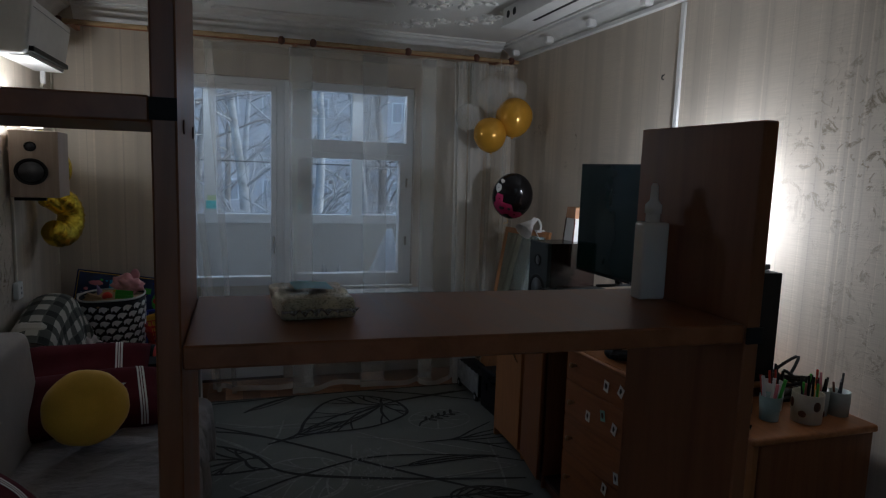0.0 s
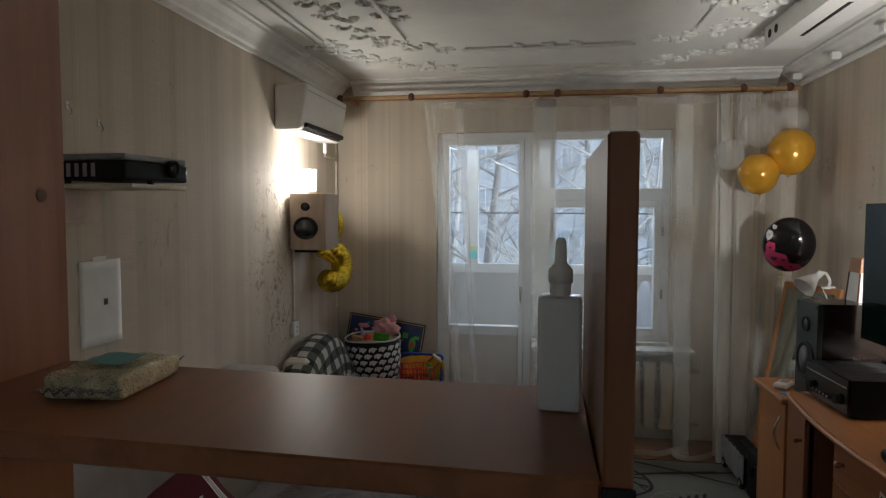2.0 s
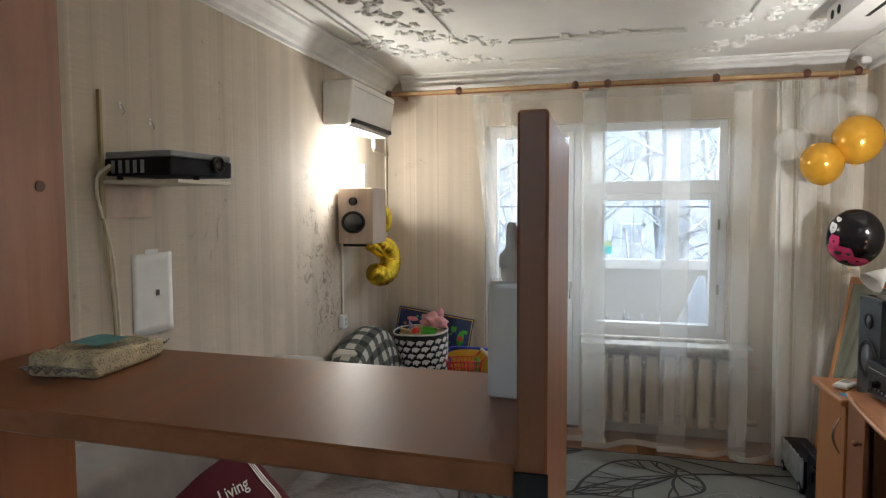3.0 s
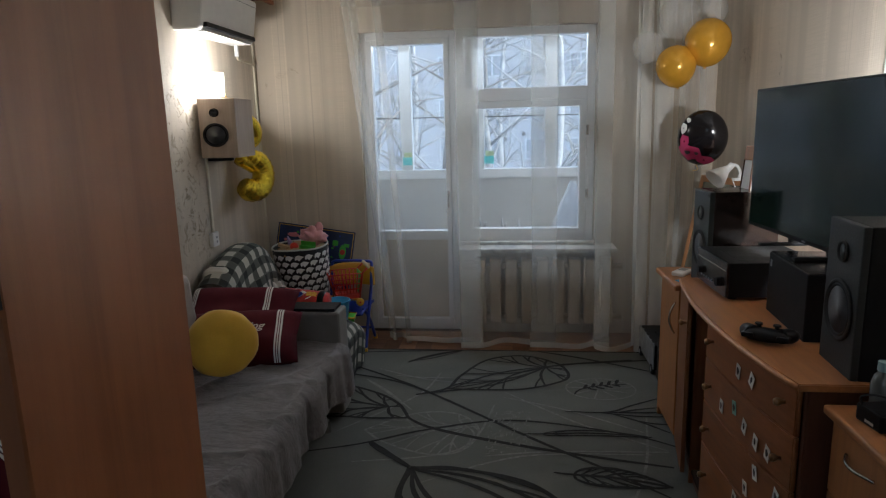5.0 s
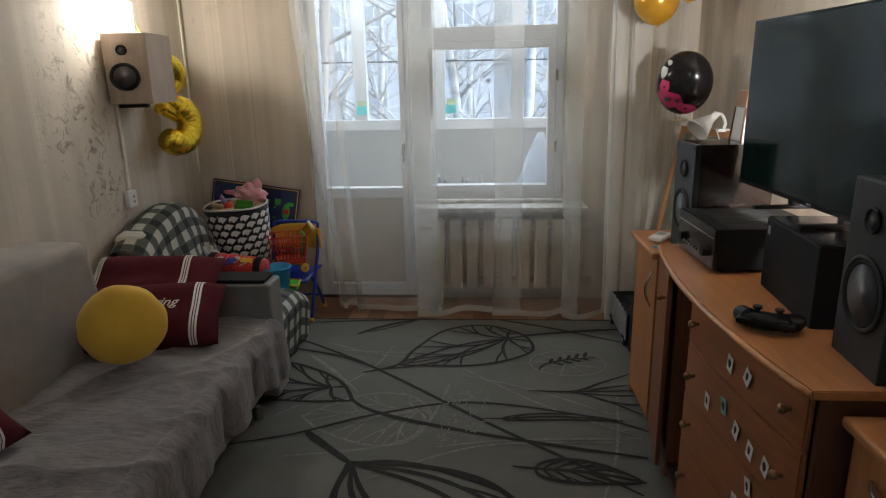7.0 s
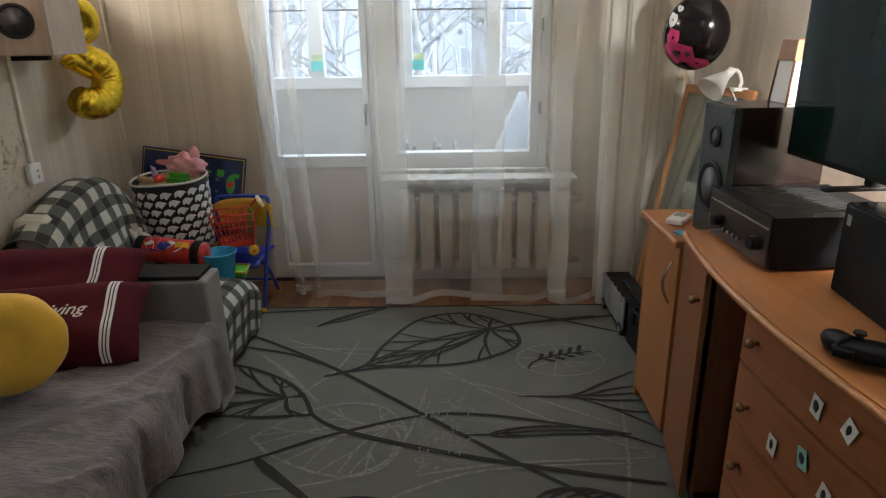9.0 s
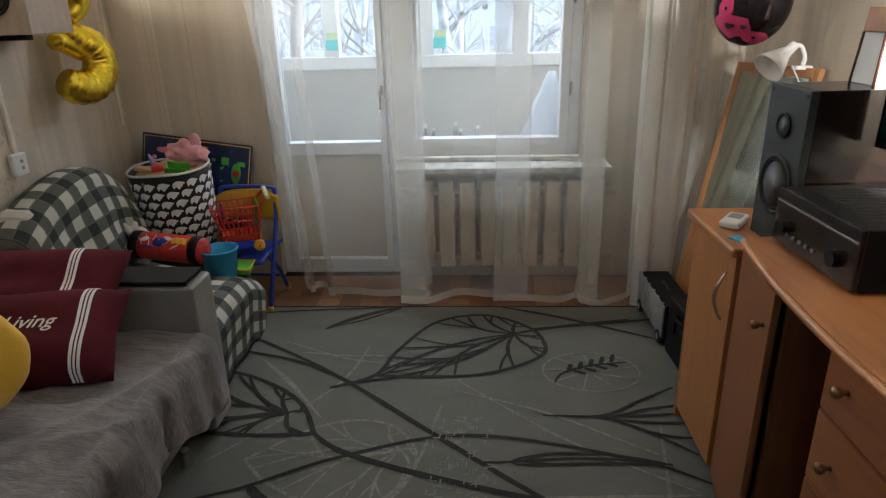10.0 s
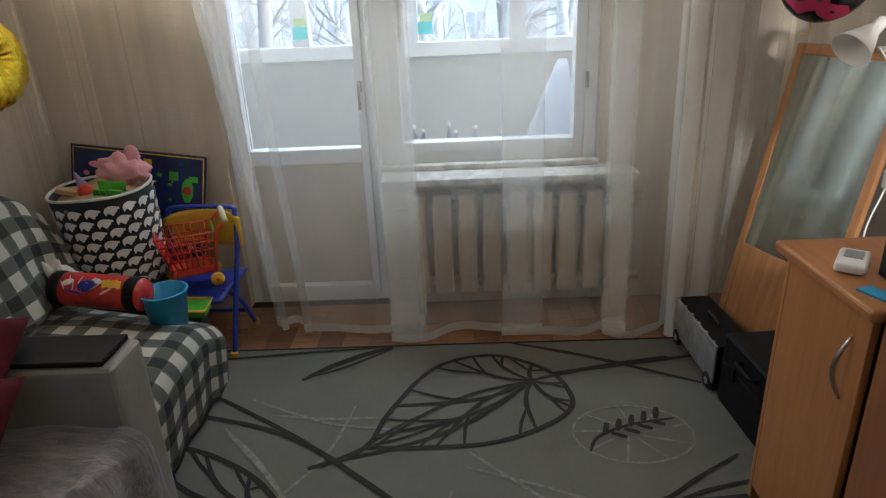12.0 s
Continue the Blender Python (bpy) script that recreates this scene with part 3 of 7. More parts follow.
structure("trim_sill", bm, SILL, "rough mortar strip under the window frame", "trim")

# balcony beyond
bal_parapet = structure("balcony_parapet", box(-0.5, 3.7, 6.32, 6.4, -0.1, 1.07), PARAPET, "pale painted balcony parapet panels", "parapet")
structure("balcony_floor", box(-0.5, 3.7, 5.5, 6.5, -0.2, -0.1), PARAPET, "grey balcony floor slab", "floor")
structure("balcony_ceiling", box(-0.5, 3.7, 5.5, 6.5, 2.5, 2.6), CEILING, "white balcony ceiling slab", "ceiling")
bm = box(-0.6, -0.5, 5.5, 6.5, -0.1, 2.5)
structure("balcony_wall_left", bm, PARAPET, "pale balcony side wall", "wall")
structure("balcony_wall_right", box(3.7, 3.8, 5.5, 6.5, -0.1, 2.5), PARAPET, "pale balcony side wall", "wall")
glazing = thing("window_2", "white sliding balcony glazing in several panes", "window", pose(0, 6.36, 0))
tagged(glazing, kind="structure")
part("bottom_rail", box(-0.5, 3.7, -0.05, 0.05, 1.07, 1.15, 0.004), UPVC, glazing)
part("top_rail", box(-0.5, 3.7, -0.05, 0.05, 2.38, 2.5, 0.004), UPVC, glazing)
posts = (-0.45, 0.27, 0.905, 1.55, 2.185, 2.83, 3.6)
for x in posts:
    part("post", box(x - 0.05, x + 0.05, -0.045, 0.045, 1.15, 2.38, 0.004), UPVC, glazing)
for a, b in zip(posts, posts[1:]):
    pane(glazing, a + 0.05, b - 0.05, 1.15, 2.38)
bar_y = 0.08
part("bar", tube([(-0.5, bar_y, 1.62), (3.7, bar_y, 1.6)], 0.006, 6), RUBBER, glazing, "thin dark outside rail")

for x in (0.91, 1.643):
    part("sticker", box(x - 0.042, x + 0.042, -0.0585, -0.0575, 1.195, 1.265), plain("cyan_foil_sticker", (0.12, 0.75, 0.78), 0.3), glazing, "shiny cyan foil sticker")
    part("sticker", box(x - 0.03, x + 0.042, -0.0585, -0.0575, 1.2655, 1.31), plain("lime_foil_sticker", (0.6, 0.75, 0.4), 0.3), glazing, "shiny lime foil sticker")
for x, z in ((2.1, 1.53), (1.95, 1.45), (1.79, 1.41)):
    part("suction_cup", cyl(0.02, 0.014, 0, 0.012, 16, m=Matrix.Translation((x, -0.006, z)) @ pose(0, 0, 0, 90, 0, 0)), GREY_PLASTIC, glazing, "grey suction cup")


def sill_bottle(x, r, h, c, label):
    b = thing("bottle", label, "bottle", pose(x, 5.42, SILL_Z), "small things on the outer sill")
    part("body", lathe([(0.001, 0), (r, 0), (r, h * 0.62), (r * 0.4, h * 0.78), (r * 0.4, h * 0.9), (0.001, h * 0.9)], 16), plain("sill_bottle_plastic", c, 0.3), b)
    part("cap", cyl(r * 0.48, r * 0.45, h * 0.9, h, 12), WHITE_PLASTIC, b)


sill_bottle(1.60, 0.022, 0.15, (0.2, 0.21, 0.23), "small grey bottle on the outer window sill")
sill_bottle(1.645, 0.016, 0.13, (0.15, 0.16, 0.18), "small dark bottle on the outer window sill")
sill_bottle(1.77, 0.014, 0.16, (0.3, 0.31, 0.33), "slim grey bottle on the outer window sill")
sill_bottle(1.80, 0.018, 0.12, (0.2, 0.2, 0.22), "squat dark bottle on the outer window sill")
sill_bottle(1.895, 0.02, 0.14, (0.4, 0.4, 0.42), "pale bottle on the outer window sill")
sill_bottle(2.02, 0.016, 0.11, (0.3, 0.3, 0.32), "tiny grey bottle on the outer window sill")
bag = thing("plastic_bag", "slumped white plastic bag on the outer window sill", "bag", pose(2.25, 5.42, SILL_Z))


def bag_place(u, v):
    a = u * math.tau
    wide = 0.115 * (1 - v) ** 0.8 + 0.018
    crease = 1 + 0.16 * noise.noise(Vector((math.cos(a) * 2.5, math.sin(a) * 2.5, v * 4)))
    return (wide * math.cos(a) * crease + 0.05 * v, 0.055 * (1 - 0.7 * v) * math.sin(a) * crease, 0.43 * v)


part("bag", sheet(32, 18, bag_place), milky("thin_white_film", (0.82, 0.84, 0.88), 0.3), bag)

# added window, out of view, that brightens the near side of the room
rear = thing("window_3", "unseen two-pane window added in the rear wall to let light in", "window", pose(0, YF - 0.1, 0))
tagged(rear, kind="structure")
frame_bars(rear, 0.3, 1.3, 0.9, 2.2, 0.06)
part("mullion", box(0.77, 0.83, -0.035, 0.035, 0.96, 2.14, 0.004), UPVC, rear)
pane(rear, 0.36, 0.77, 0.96, 2.14)
pane(rear, 0.83, 1.24, 0.96, 2.14)

# radiator under the sill
rad = thing("radiator", "cream cast-iron radiator with flat fins under the sill", "radiator", pose(1.56, 5.1, 0.09))
for k in range(9):
    x = 0.055 + 0.112 * k
    part("fin", box(x - 0.043, x + 0.043, -0.05, 0.05, 0.02, 0.5, 0.018, 3), RADIATOR, rad)
part("pipe", tube([(-0.06, 0, 0.44), (1.06, 0, 0.44)], 0.022, 12), RADIATOR, rad)
part("pipe", tube([(-0.06, 0, 0.07), (1.06, 0, 0.07)], 0.022, 12), RADIATOR, rad)
for x in (0.055, 0.951):
    part("foot", box(x - 0.02, x + 0.02, -0.03, 0.03, -0.09, 0.03, 0.005), RADIATOR, rad)

# curtain and its rail
CL, CR = 0.71, 3.10

# plan of the cloth: share of the width, and how far each turn stands back or forward
FOLDS = smooth_path([(u, d, 0) for u, d in (
    (0.03, 0.0), (0.0, -0.018), (0.045, -0.03), (0.02, -0.014), (0.06, 0.0), (0.112, 0.012), (0.09, -0.012), (0.122, -0.02), (0.2, 0.008), (0.26, -0.004),
    (0.315, 0.01), (0.385, 0.024), (0.318, 0.004), (0.38, -0.012), (0.325, -0.026), (0.39, -0.036), (0.45, 0.0), (0.52, 0.008), (0.605, 0.02), (0.53, 0.002),
    (0.607, -0.014), (0.65, 0.004), (0.7, 0.0), (0.757, 0.022), (0.71, 0.006), (0.755, -0.01), (0.715, -0.024), (0.758, -0.034), (0.8, 0.0),
    (0.82, 0.012), (0.846, 0.032), (0.824, 0.016), (0.846, 0.002), (0.824, -0.012), (0.848, -0.028), (0.862, 0.0), (0.892, 0.03), (0.866, 0.014), (0.892, 0.0),
    (0.866, -0.014), (0.893, -0.03), (0.925, 0.0), (0.95, 0.02), (0.93, 0.0), (0.962, -0.02), (1.0, 0.012), (0.98, -0.016), (1.02, -0.03))], 14)


def curtain_place(s, v):
    """s along the cloth from the open edge, v down from the rail."""
    u, d, _ = FOLDS[round(s * (len(FOLDS) - 1))]
    left = max(0.0, 1 - u / 0.36)
    right = max(0.0, (u - 0.6) / 0.4)
    x = CL + (CR - CL) * u + 0.25 * left ** 1.4 * v - 0.05 * right * v ** 1.6
    wave = math.sin(s * 150 + 1.7 * math.sin(s * 23)) * 0.5 + math.sin(s * 67 + 2 * math.sin(s * 13)) * 0.6
    amp = (0.007 + 0.008 * v) * (1.0 + 0.7 * max(0.0, math.sin(s * 16 + 0.6)))
    pleat = 0.009 * math.sin(s * 420) * max(0.0, 1 - v * 5)
    fall = 0.03 + 0.13 * min(1.0, max(0.0, (u - 0.06) / 0.22)) - 0.09 * min(1.0, max(0.0, (u - 0.86) / 0.06))
    y = 4.985 - fall * v ** 0.8 + wave * amp + pleat + d * (0.7 + 0.5 * v)
    x += (0.010 * math.sin(v * 2.6 + u * 14) + 0.004 * math.sin(v * 9 + s * 50)) * v
    z = 2.385 - 2.362 * v + (0.014 * math.sin(s * 41) + 0.008 * math.sin(s * 95)) * (v > 0.98)
    z += 0.006 * math.sin(s * 80) * (v < 0.01)
    return (x, y, z)


NS = len(FOLDS) - 1
curtain = thing("curtain", "sheer cream voile curtain hanging to the floor", "curtain", pose(0, 0, 0))
part("voile", sheet(NS, 26, curtain_place), VOILE, curtain)
part("hem", sheet(NS, 1, lambda u, v: Vector(curtain_place(u, 0.984 + 0.016 * v)) + Vector((0, -0.003, 0))), VOILE_HEM, curtain, "doubled stitched hem")
part("heading", sheet(NS, 1, lambda u, v: Vector(curtain_place(u, 0.022 * v)) + Vector((0, -0.003, 0))), VOILE, curtain, "gathered heading tape")
for first, last in ((28.8, 34.4), (35.0, 40.6)):
    a, b = (14 * k / NS for k in (first, last))
    part("pleat", sheet(round((b - a) * NS), 26, lambda u, v, a=a, b=b: Vector(curtain_place(a + (b - a) * u, v)) + Vector((0, -0.004, 0))), VOILE_PLEAT, curtain, "stacked pleat of voile")
rod = thing("curtain_rail", "brown wooden double curtain rail with turned knobs", "curtain rail", pose(0, 4.97, 2.425))
part("rod", tube([(0.08, 0, 0), (1.6, 0, 0.004), (3.16, 0, -0.006)], 0.014, 12), SKIN_CARD, rod, "pale wooden rod")
part("rod", tube([(0.08, 0.07, 0.005), (3.16, 0.07, 0.0)], 0.014, 12), CHERRY, rod, "brown wooden rod")
for x in (0.1, 0.62, 1.42, 1.63, 2.3, 2.82, 3.1):
    part("knob", ellipsoid(0.026, 0.03, 0.028, Matrix.Translation((x, 0, 0)), 14, 8), EDGE_DARK, rod, "turned dark wooden knob")
for x in (0.16, 1.52, 3.02):
    part("bracket", box(x - 0.014, x + 0.014, 0.0, 0.225, -0.016, 0.012, 0.004), CHERRY, rod)

# ---- divider shelf ----
SHZ = 1.471


def askew(x):
    """The unit stands a little askew in the room."""
    return -0.045 * (x - 1.10)


def board_bm(x0, x1, z0, z1):
    bm = box(x0, x1, 0.905, 1.085, z0, z1, 0.0015, 1)
    for v in bm.verts:
        v.co.y += askew(v.co.x)
    return bm


shelf_unit = thing("shelf_unit", "open cherry laminate shelf unit dividing the room", "shelf", pose(0, 0, 0))
right_panel = part("side_panel", board_bm(1.583, 1.599, 0, 1.655), CHERRY_UP, shelf_unit, "low cherry laminate end panel")
left_panel = part("side_panel", board_bm(1.086, 1.103, 0, 2.3), CHERRY_UP, shelf_unit, "tall cherry laminate upright with drilled holes")
part("side_panel", board_bm(0.585, 0.602, 0, 2.3), CHERRY_UP, shelf_unit)
part("shelf", board_bm(1.1035, 1.5825, SHZ - 0.018, SHZ), CHERRY, shelf_unit, "polished cherry laminate shelf")
part("shelf", board_bm(0.6025, 1.0855, 1.628, 1.646), CHERRY, shelf_unit)
part("shelf", board_bm(0.6025, 1.0855, 0.06, 0.078), CHERRY, shelf_unit)
part("shelf", board_bm(1.1035, 1.5825, 0.06, 0.078), CHERRY, shelf_unit)
for x, z in ((1.0945, 1.637), (1.591, SHZ - 0.01)):
    part("joint_cap", box(x - 0.0088, x + 0.0088, 0.9015 + askew(x), 0.9038 + askew(x), z - 0.0075, z + 0.0075), RUBBER, shelf_unit, "dark end cap of a shelf joint")
for y in (0.955, 1.055):
    part("screw_hole", cyl(0.0055, 0.0055, 0, 0.001, 14, m=Matrix.Translation((1.1031, y + askew(1.1031), 1.628)) @ pose(0, 0, 0, 0, 90, 0)), EDGE_DARK, left_panel, "drilled dark hole")

bottle = thing("bottle", "small frosted plastic bottle with a dropper cap", "bottle", pose(1.563, 1.005, SHZ + 0.0005, 0, 0, -4))
FROST = film_mat("frosted_plastic", (0.9, 0.86, 0.76), 0.86)
part("body", box(-0.0155, 0.0155, -0.010, 0.010, 0, 0.083, 0.004, 3), FROST, bottle)
part("neck", cyl(0.0075, 0.0075, 0.0825, 0.092, 18), FROST, bottle)
part("cap", lathe([(0.0088, 0.092), (0.0088, 0.101), (0.0045, 0.106), (0.0038, 0.121), (0.0022, 0.124), (0.0001, 0.124)], 18), FROST, bottle, "white dropper cap")

wipes = thing("wet_wipes_pack", "crumpled yellow and silver foil pack of wipes", "packet", pose(1.205, 1.01, SHZ, 0, 0, 4) @ Matrix.Diagonal((0.95, 0.95, 0.85, 1)))
FOIL = plain("crinkled_foil", (0.62, 0.6, 0.56), 0.25, 0.85, vary=0.25, scale=90, grain=1.0, depth=0.004)
bm = box(-0.034, 0.034, -0.045, 0.045, 0, 0.022, 0.006, 3)
bmesh.ops.subdivide_edges(bm, edges=[e for e in bm.edges if e.calc_length() > 0.02], cuts=6, use_grid_fill=True)
for v in bm.verts:
    if v.co.z > 0.004:
        v.co += 0.004 * noise.noise_vector(v.co * 60)
part("wrapper", finish(bm, True), plain("yellow_foil_print", (0.62, 0.54, 0.34), 0.28, 0.4, vary=0.3, scale=60, grain=0.8, depth=0.003), wipes)
for s in (-1, 1):
    part("crimp", sheet(14, 3, lambda u, v, s=s: (-0.034 + 0.068 * u, s * (0.0435 + 0.012 * v), 0.012 + 0.004 * math.sin(u * 40) * v + 0.002 * s), 0.001), FOIL, wipes, "silver crimped end")
part("label_patch", sheet(6, 6, lambda u, v: (-0.018 + 0.036 * u, -0.02 + 0.04 * v, 0.0268 + 0.001 * math.sin(u * 5))), plain("teal_print", (0.08, 0.36, 0.38), 0.35), wipes, "teal printed lid")

# ---- sofa ----
sofa = thing("sofa", "grey fabric sofa along the wall under a velvet throw", "sofa", pose(0, 0, 0))
S0, S1 = 1.80, 3.68


def backrest_bm():
    bm = box(0.05, 0.34, S0, 3.46, 0.34, 0.87, 0.05, 4)
    for v in bm.verts:
        if v.co.z > 0.5:
            v.co.x -= 0.05 * (v.co.z - 0.5) / 0.37
    return finish(bm, True)


part("backrest", backrest_bm(), SOFA_CLOTH, sofa, "beige-grey fabric backrest")
part("base", box(0.06, 0.89, S0, S1, 0.07, 0.25, 0.015), SOFA_SIDE, sofa)
part("seat", box(0.3, 0.945, S0, S1, 0.25, 0.415, 0.05, 4), SOFA_CLOTH, sofa)
for y in (S1 + 0.001, S0 - 0.161):
    arm = part("armrest", box(0.3, 0.955, y, y + 0.16, 0.04, 0.60, 0.018, 3), SOFA_SIDE, sofa, "grey leatherette armrest")
    part("arm_top", box(0.4, 0.93, y + 0.012, y + 0.148, 0.602, 0.618, 0.004), BLACK_SATIN, arm, "dark wooden armrest board")
for x, y in ((0.9, 3.54), (0.9, 1.93), (0.15, 3.54), (0.15, 1.93)):
    part("foot", cyl(0.022, 0.017, 0.0, 0.07, 14, m=Matrix.Translation((x, y, 0))), CHROME, sofa, "short chrome foot")


def throw_place(u, v):
    """u along the sofa, v from the backrest over the seat's edge and down."""
    y = 1.98 + 1.70 * u
    length = 0.90 + 0.035 * math.sin(y * 5.3 + 1.0) + 0.05 * noise.noise(Vector((y * 3.1, 0, 7)))
    run = v * length
    crease = max(0.0, noise.noise(Vector((y * 5.5 + run * 2.0, run * 1.2 - y * 0.6, 5.0)))) ** 1.2
    pull = 1 - abs(noise.noise(Vector((y * 3.0 - run * 2.6, run * 1.5 + y * 0.8, 11.0)))) * 3.2
    wob = 0.014 * noise.noise(Vector((y * 2.6, run * 3.5, 2.0))) + 0.032 * crease + 0.017 * max(0.0, pull) ** 2
    flat = 0.62
    if run < flat:
        x, z = 0.325 + run, 0.425 + wob
    else:
        d = run - flat
        a = min(d / 0.07, math.pi / 2)
        x = 0.94 + 0.05 * math.sin(a)
        z = 0.43 - 0.05 * (1 - math.cos(a)) - max(0.0, d - 0.07 * math.pi / 2)
        hang = min(1.0, d / 0.28)
        fold = noise.noise(Vector((y * 6.5, 1.0, 3.0))) + 0.6 * noise.noise(Vector((y * 14.0, run * 2.0, 6.0)))
        x += hang * (0.045 * fold - 0.02 * (fold < -0.4)) + 0.012 * hang
        z += wob * (1 - hang)
    return (x, y, z)


throw = thing("throw_blanket", "rumpled grey velvet blanket draped over the sofa seat", "blanket", pose(0, 0, 0))
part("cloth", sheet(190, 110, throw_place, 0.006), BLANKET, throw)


def script_bm(words, size, w, h, d):
    """Slanted lettering laid over the bulge of a cushion's front."""
    curve = bpy.data.curves.new("words", "FONT")
    curve.body, curve.size, curve.shear, curve.align_x, curve.offset = words, size, 0.35, "CENTER", 0.0006
    ob = bpy.data.objects.new("words", curve)
    me = bpy.data.meshes.new_from_object(ob)
    bm = bmesh.new()
    bm.from_mesh(me)
    bpy.data.objects.remove(ob)
    bpy.data.meshes.remove(me)
    bpy.data.curves.remove(curve)
    for v in bm.verts:
        a, b = 2 * v.co.x / w, 2 * (v.co.y - 0.01) / h
        bulge = max(0.0, (1 - a ** 4) * (1 - b ** 4)) ** 0.55
        n = noise.noise(Vector((a * 2, b * 2, -3 + w))) * 0.012
        v.co = Vector((v.co.x, -(d / 2 * bulge + n * bulge + 0.004), v.co.y - 0.01))
    return bm


def striped_pillow(at, w, h, d, stripes, label, mark=False):
    p = thing("cushion", label, "cushion", at, "maroon cushions on the sofa")
    bm = pillow_bm(w, h, d)
    part("cover", bm, MAROON, p)
    for sx in stripes:
        for off in (-0.011, 0.0, 0.011):
            wide = 0.0042 if off else 0.003

            def ribbon(u, v, sx=sx, off=off, wide=wide, s=1):
                a, b = 2 * (sx + off + (u - 0.5) * 2 * wide) / w, 2 * v - 1
                bulge = max(0.0, (1 - a ** 4) * (1 - b ** 4)) ** 0.55
                n = noise.noise(Vector((a * 2, b * 2, -3 + w))) * 0.012
                return (a * w / 2, -(d / 2 * bulge + n * bulge + 0.0035), b * h / 2 * (1 - 0.06 * (1 - abs(a)) * abs(b) ** 3))

            part("stripe", sheet(2, 26, ribbon), WHITE_CLOTH, p, "white woven stripe")
    if mark:
        part("embroidery", script_bm("Slow Living", 0.062, w, h, d), WHITE_CLOTH, p, "white embroidered words")
    return p


striped_pillow(pose(0.505, 3.435, 0.535, -60, 0, 12), 0.62, 0.33, 0.17, (-0.24, 0.215), "wide maroon cushion with white double stripes lying against the pile", True)
striped_pillow(pose(0.46, 3.62, 0.62, -56, 2, 8), 0.56, 0.31, 0.14, (-0.24, 0.14), "maroon cushion with a white stripe leaning on the armrest")
striped_pillow(pose(0.345, 2.37, 0.575, -50, 0, 80), 0.66, 0.36, 0.16, (-0.2, 0.22), "maroon cushion with white stripes and script against the backrest", True)
round_cushion = thing("round_cushion", "round yellow plush cushion standing on the blanket", "cushion", pose(0.553, 3.19, 0.605, -20, 0, 22))
bm = ellipsoid(0.158, 0.068, 0.15, None, 36, 20, 0.05)
for v in bm.verts:
    if v.co.y < 0:
        r = math.hypot(v.co.x, v.co.z)
        v.co.y += 0.012 * math.exp(-((r - 0.03) / 0.03) ** 2)
part("plush", bm, YELLOW_CLOTH, round_cushion)

# ---- armchair under a tartan blanket ----
armchair = thing("armchair", "low armchair draped in a green and white tartan blanket", "armchair", pose(0, 0, 0))
part("frame", box(0.06, 0.78, 3.92, 4.5, 0.0, 0.24, 0.03, 3), SOFA_CLOTH, armchair)
part("back_cushion", box(0.04, 0.22, 4.0, 4.56, 0.24, 0.76, 0.07, 4), cloth("white_lining", (0.6, 0.57, 0.5)), armchair, "pale cushion under the blanket")


def plaid_seat(u, v):
    y = 3.885 + 0.66 * u
    run = 0.93 * v
    bow = 0.03 * math.sin(math.pi * u)
    n = 0.012 * noise.noise(Vector((y * 4, run * 4, 9)))
    if run < 0.56:
        x, z = 0.24 + run, 0.37 - 0.10 * run + bow + n - 0.10 * max(0.0, u - 0.75) * 4 * run
    else:
        d = run - 0.56
        a = min(d / 0.09, math.pi / 2)
        x = 0.80 + 0.075 * math.sin(a) + 0.015 * math.sin(y * 30) * d - 0.1 * max(0, d - 0.14)
        z = 0.314 - 0.056 * max(0.0, u - 0.75) * 4 + bow * (1 - d) - 0.085 * (1 - math.cos(a)) - max(0, d - 0.141) + n
    return (x, y, z)


def plaid_back(u, v):
    y = 3.93 + 0.70 * u
    hump = math.sin(math.pi * min(max(u, 0.02), 0.98) ** 1.6) ** 0.45
    t = v * 1.05
    top = 0.62 + 0.165 * hump
    n = 0.015 * noise.noise(Vector((y * 5, t * 5, 3)))
    if t < 0.3:
        return (0.035 + 0.03 * t, y, top - 0.28 + t * 0.9 + n)
    if t < 0.55:
        a = (t - 0.3) / 0.25 * math.pi
        return (0.145 - 0.1 * math.cos(a) + n, y, top - 0.01 + 0.06 * math.sin(a))
    d = (t - 0.55) / 0.5
    return (0.245 + 0.09 * d + 0.02 * math.sin(u * 14) * d + n, y, top - 0.01 - (top - 0.42) * d)


part("seat_blanket", sheet(40, 60, plaid_seat, 0.006, True), PLAID, armchair, "tartan wool blanket over the seat")
part("back_blanket", sheet(44, 60, plaid_back, 0.006, True), PLAID, armchair, "tartan wool blanket over the back")
part("piping", tube([Vector(plaid_seat(k / 20, 0.99)) + Vector((0.006, 0, 0)) for k in range(21)], 0.008, 8), BLACK_SATIN, armchair, "dark rolled blanket edge")

# ---- cabinets on the right ----
LC = 0.80
cab = thing("cabinet", "beech laminate cabinet with one tall door", "cabinet", pose(0, 0, 0))
part("side_board", box(2.615, 3.19, 3.845, 3.862, 0.0, LC - 0.028, 0.002, 1), BEECH, cab)
part("side_board", box(2.635, 3.19, 3.495, 3.512, 0.0, LC - 0.028, 0.002, 1), BEECH, cab)
part("back_board", box(3.19, 3.2, 3.495, 3.862, 0.02, LC - 0.028), RECESS_SHADE, cab)
part("plinth", box(2.66, 2.676, 3.513, 3.844, 0.0, 0.06), BEECH, cab)
bm = box(2.585, 3.205, 3.485, 3.88, LC - 0.028, LC, 0.012, 4)
part("top", bm, BEECH_TOP, cab, "beech top with a rounded front edge")
cdoor = part("door", box(2.614, 2.632, 3.515, 3.842, 0.055, LC - 0.033, 0.003), BEECH, cab, "tall beech door")
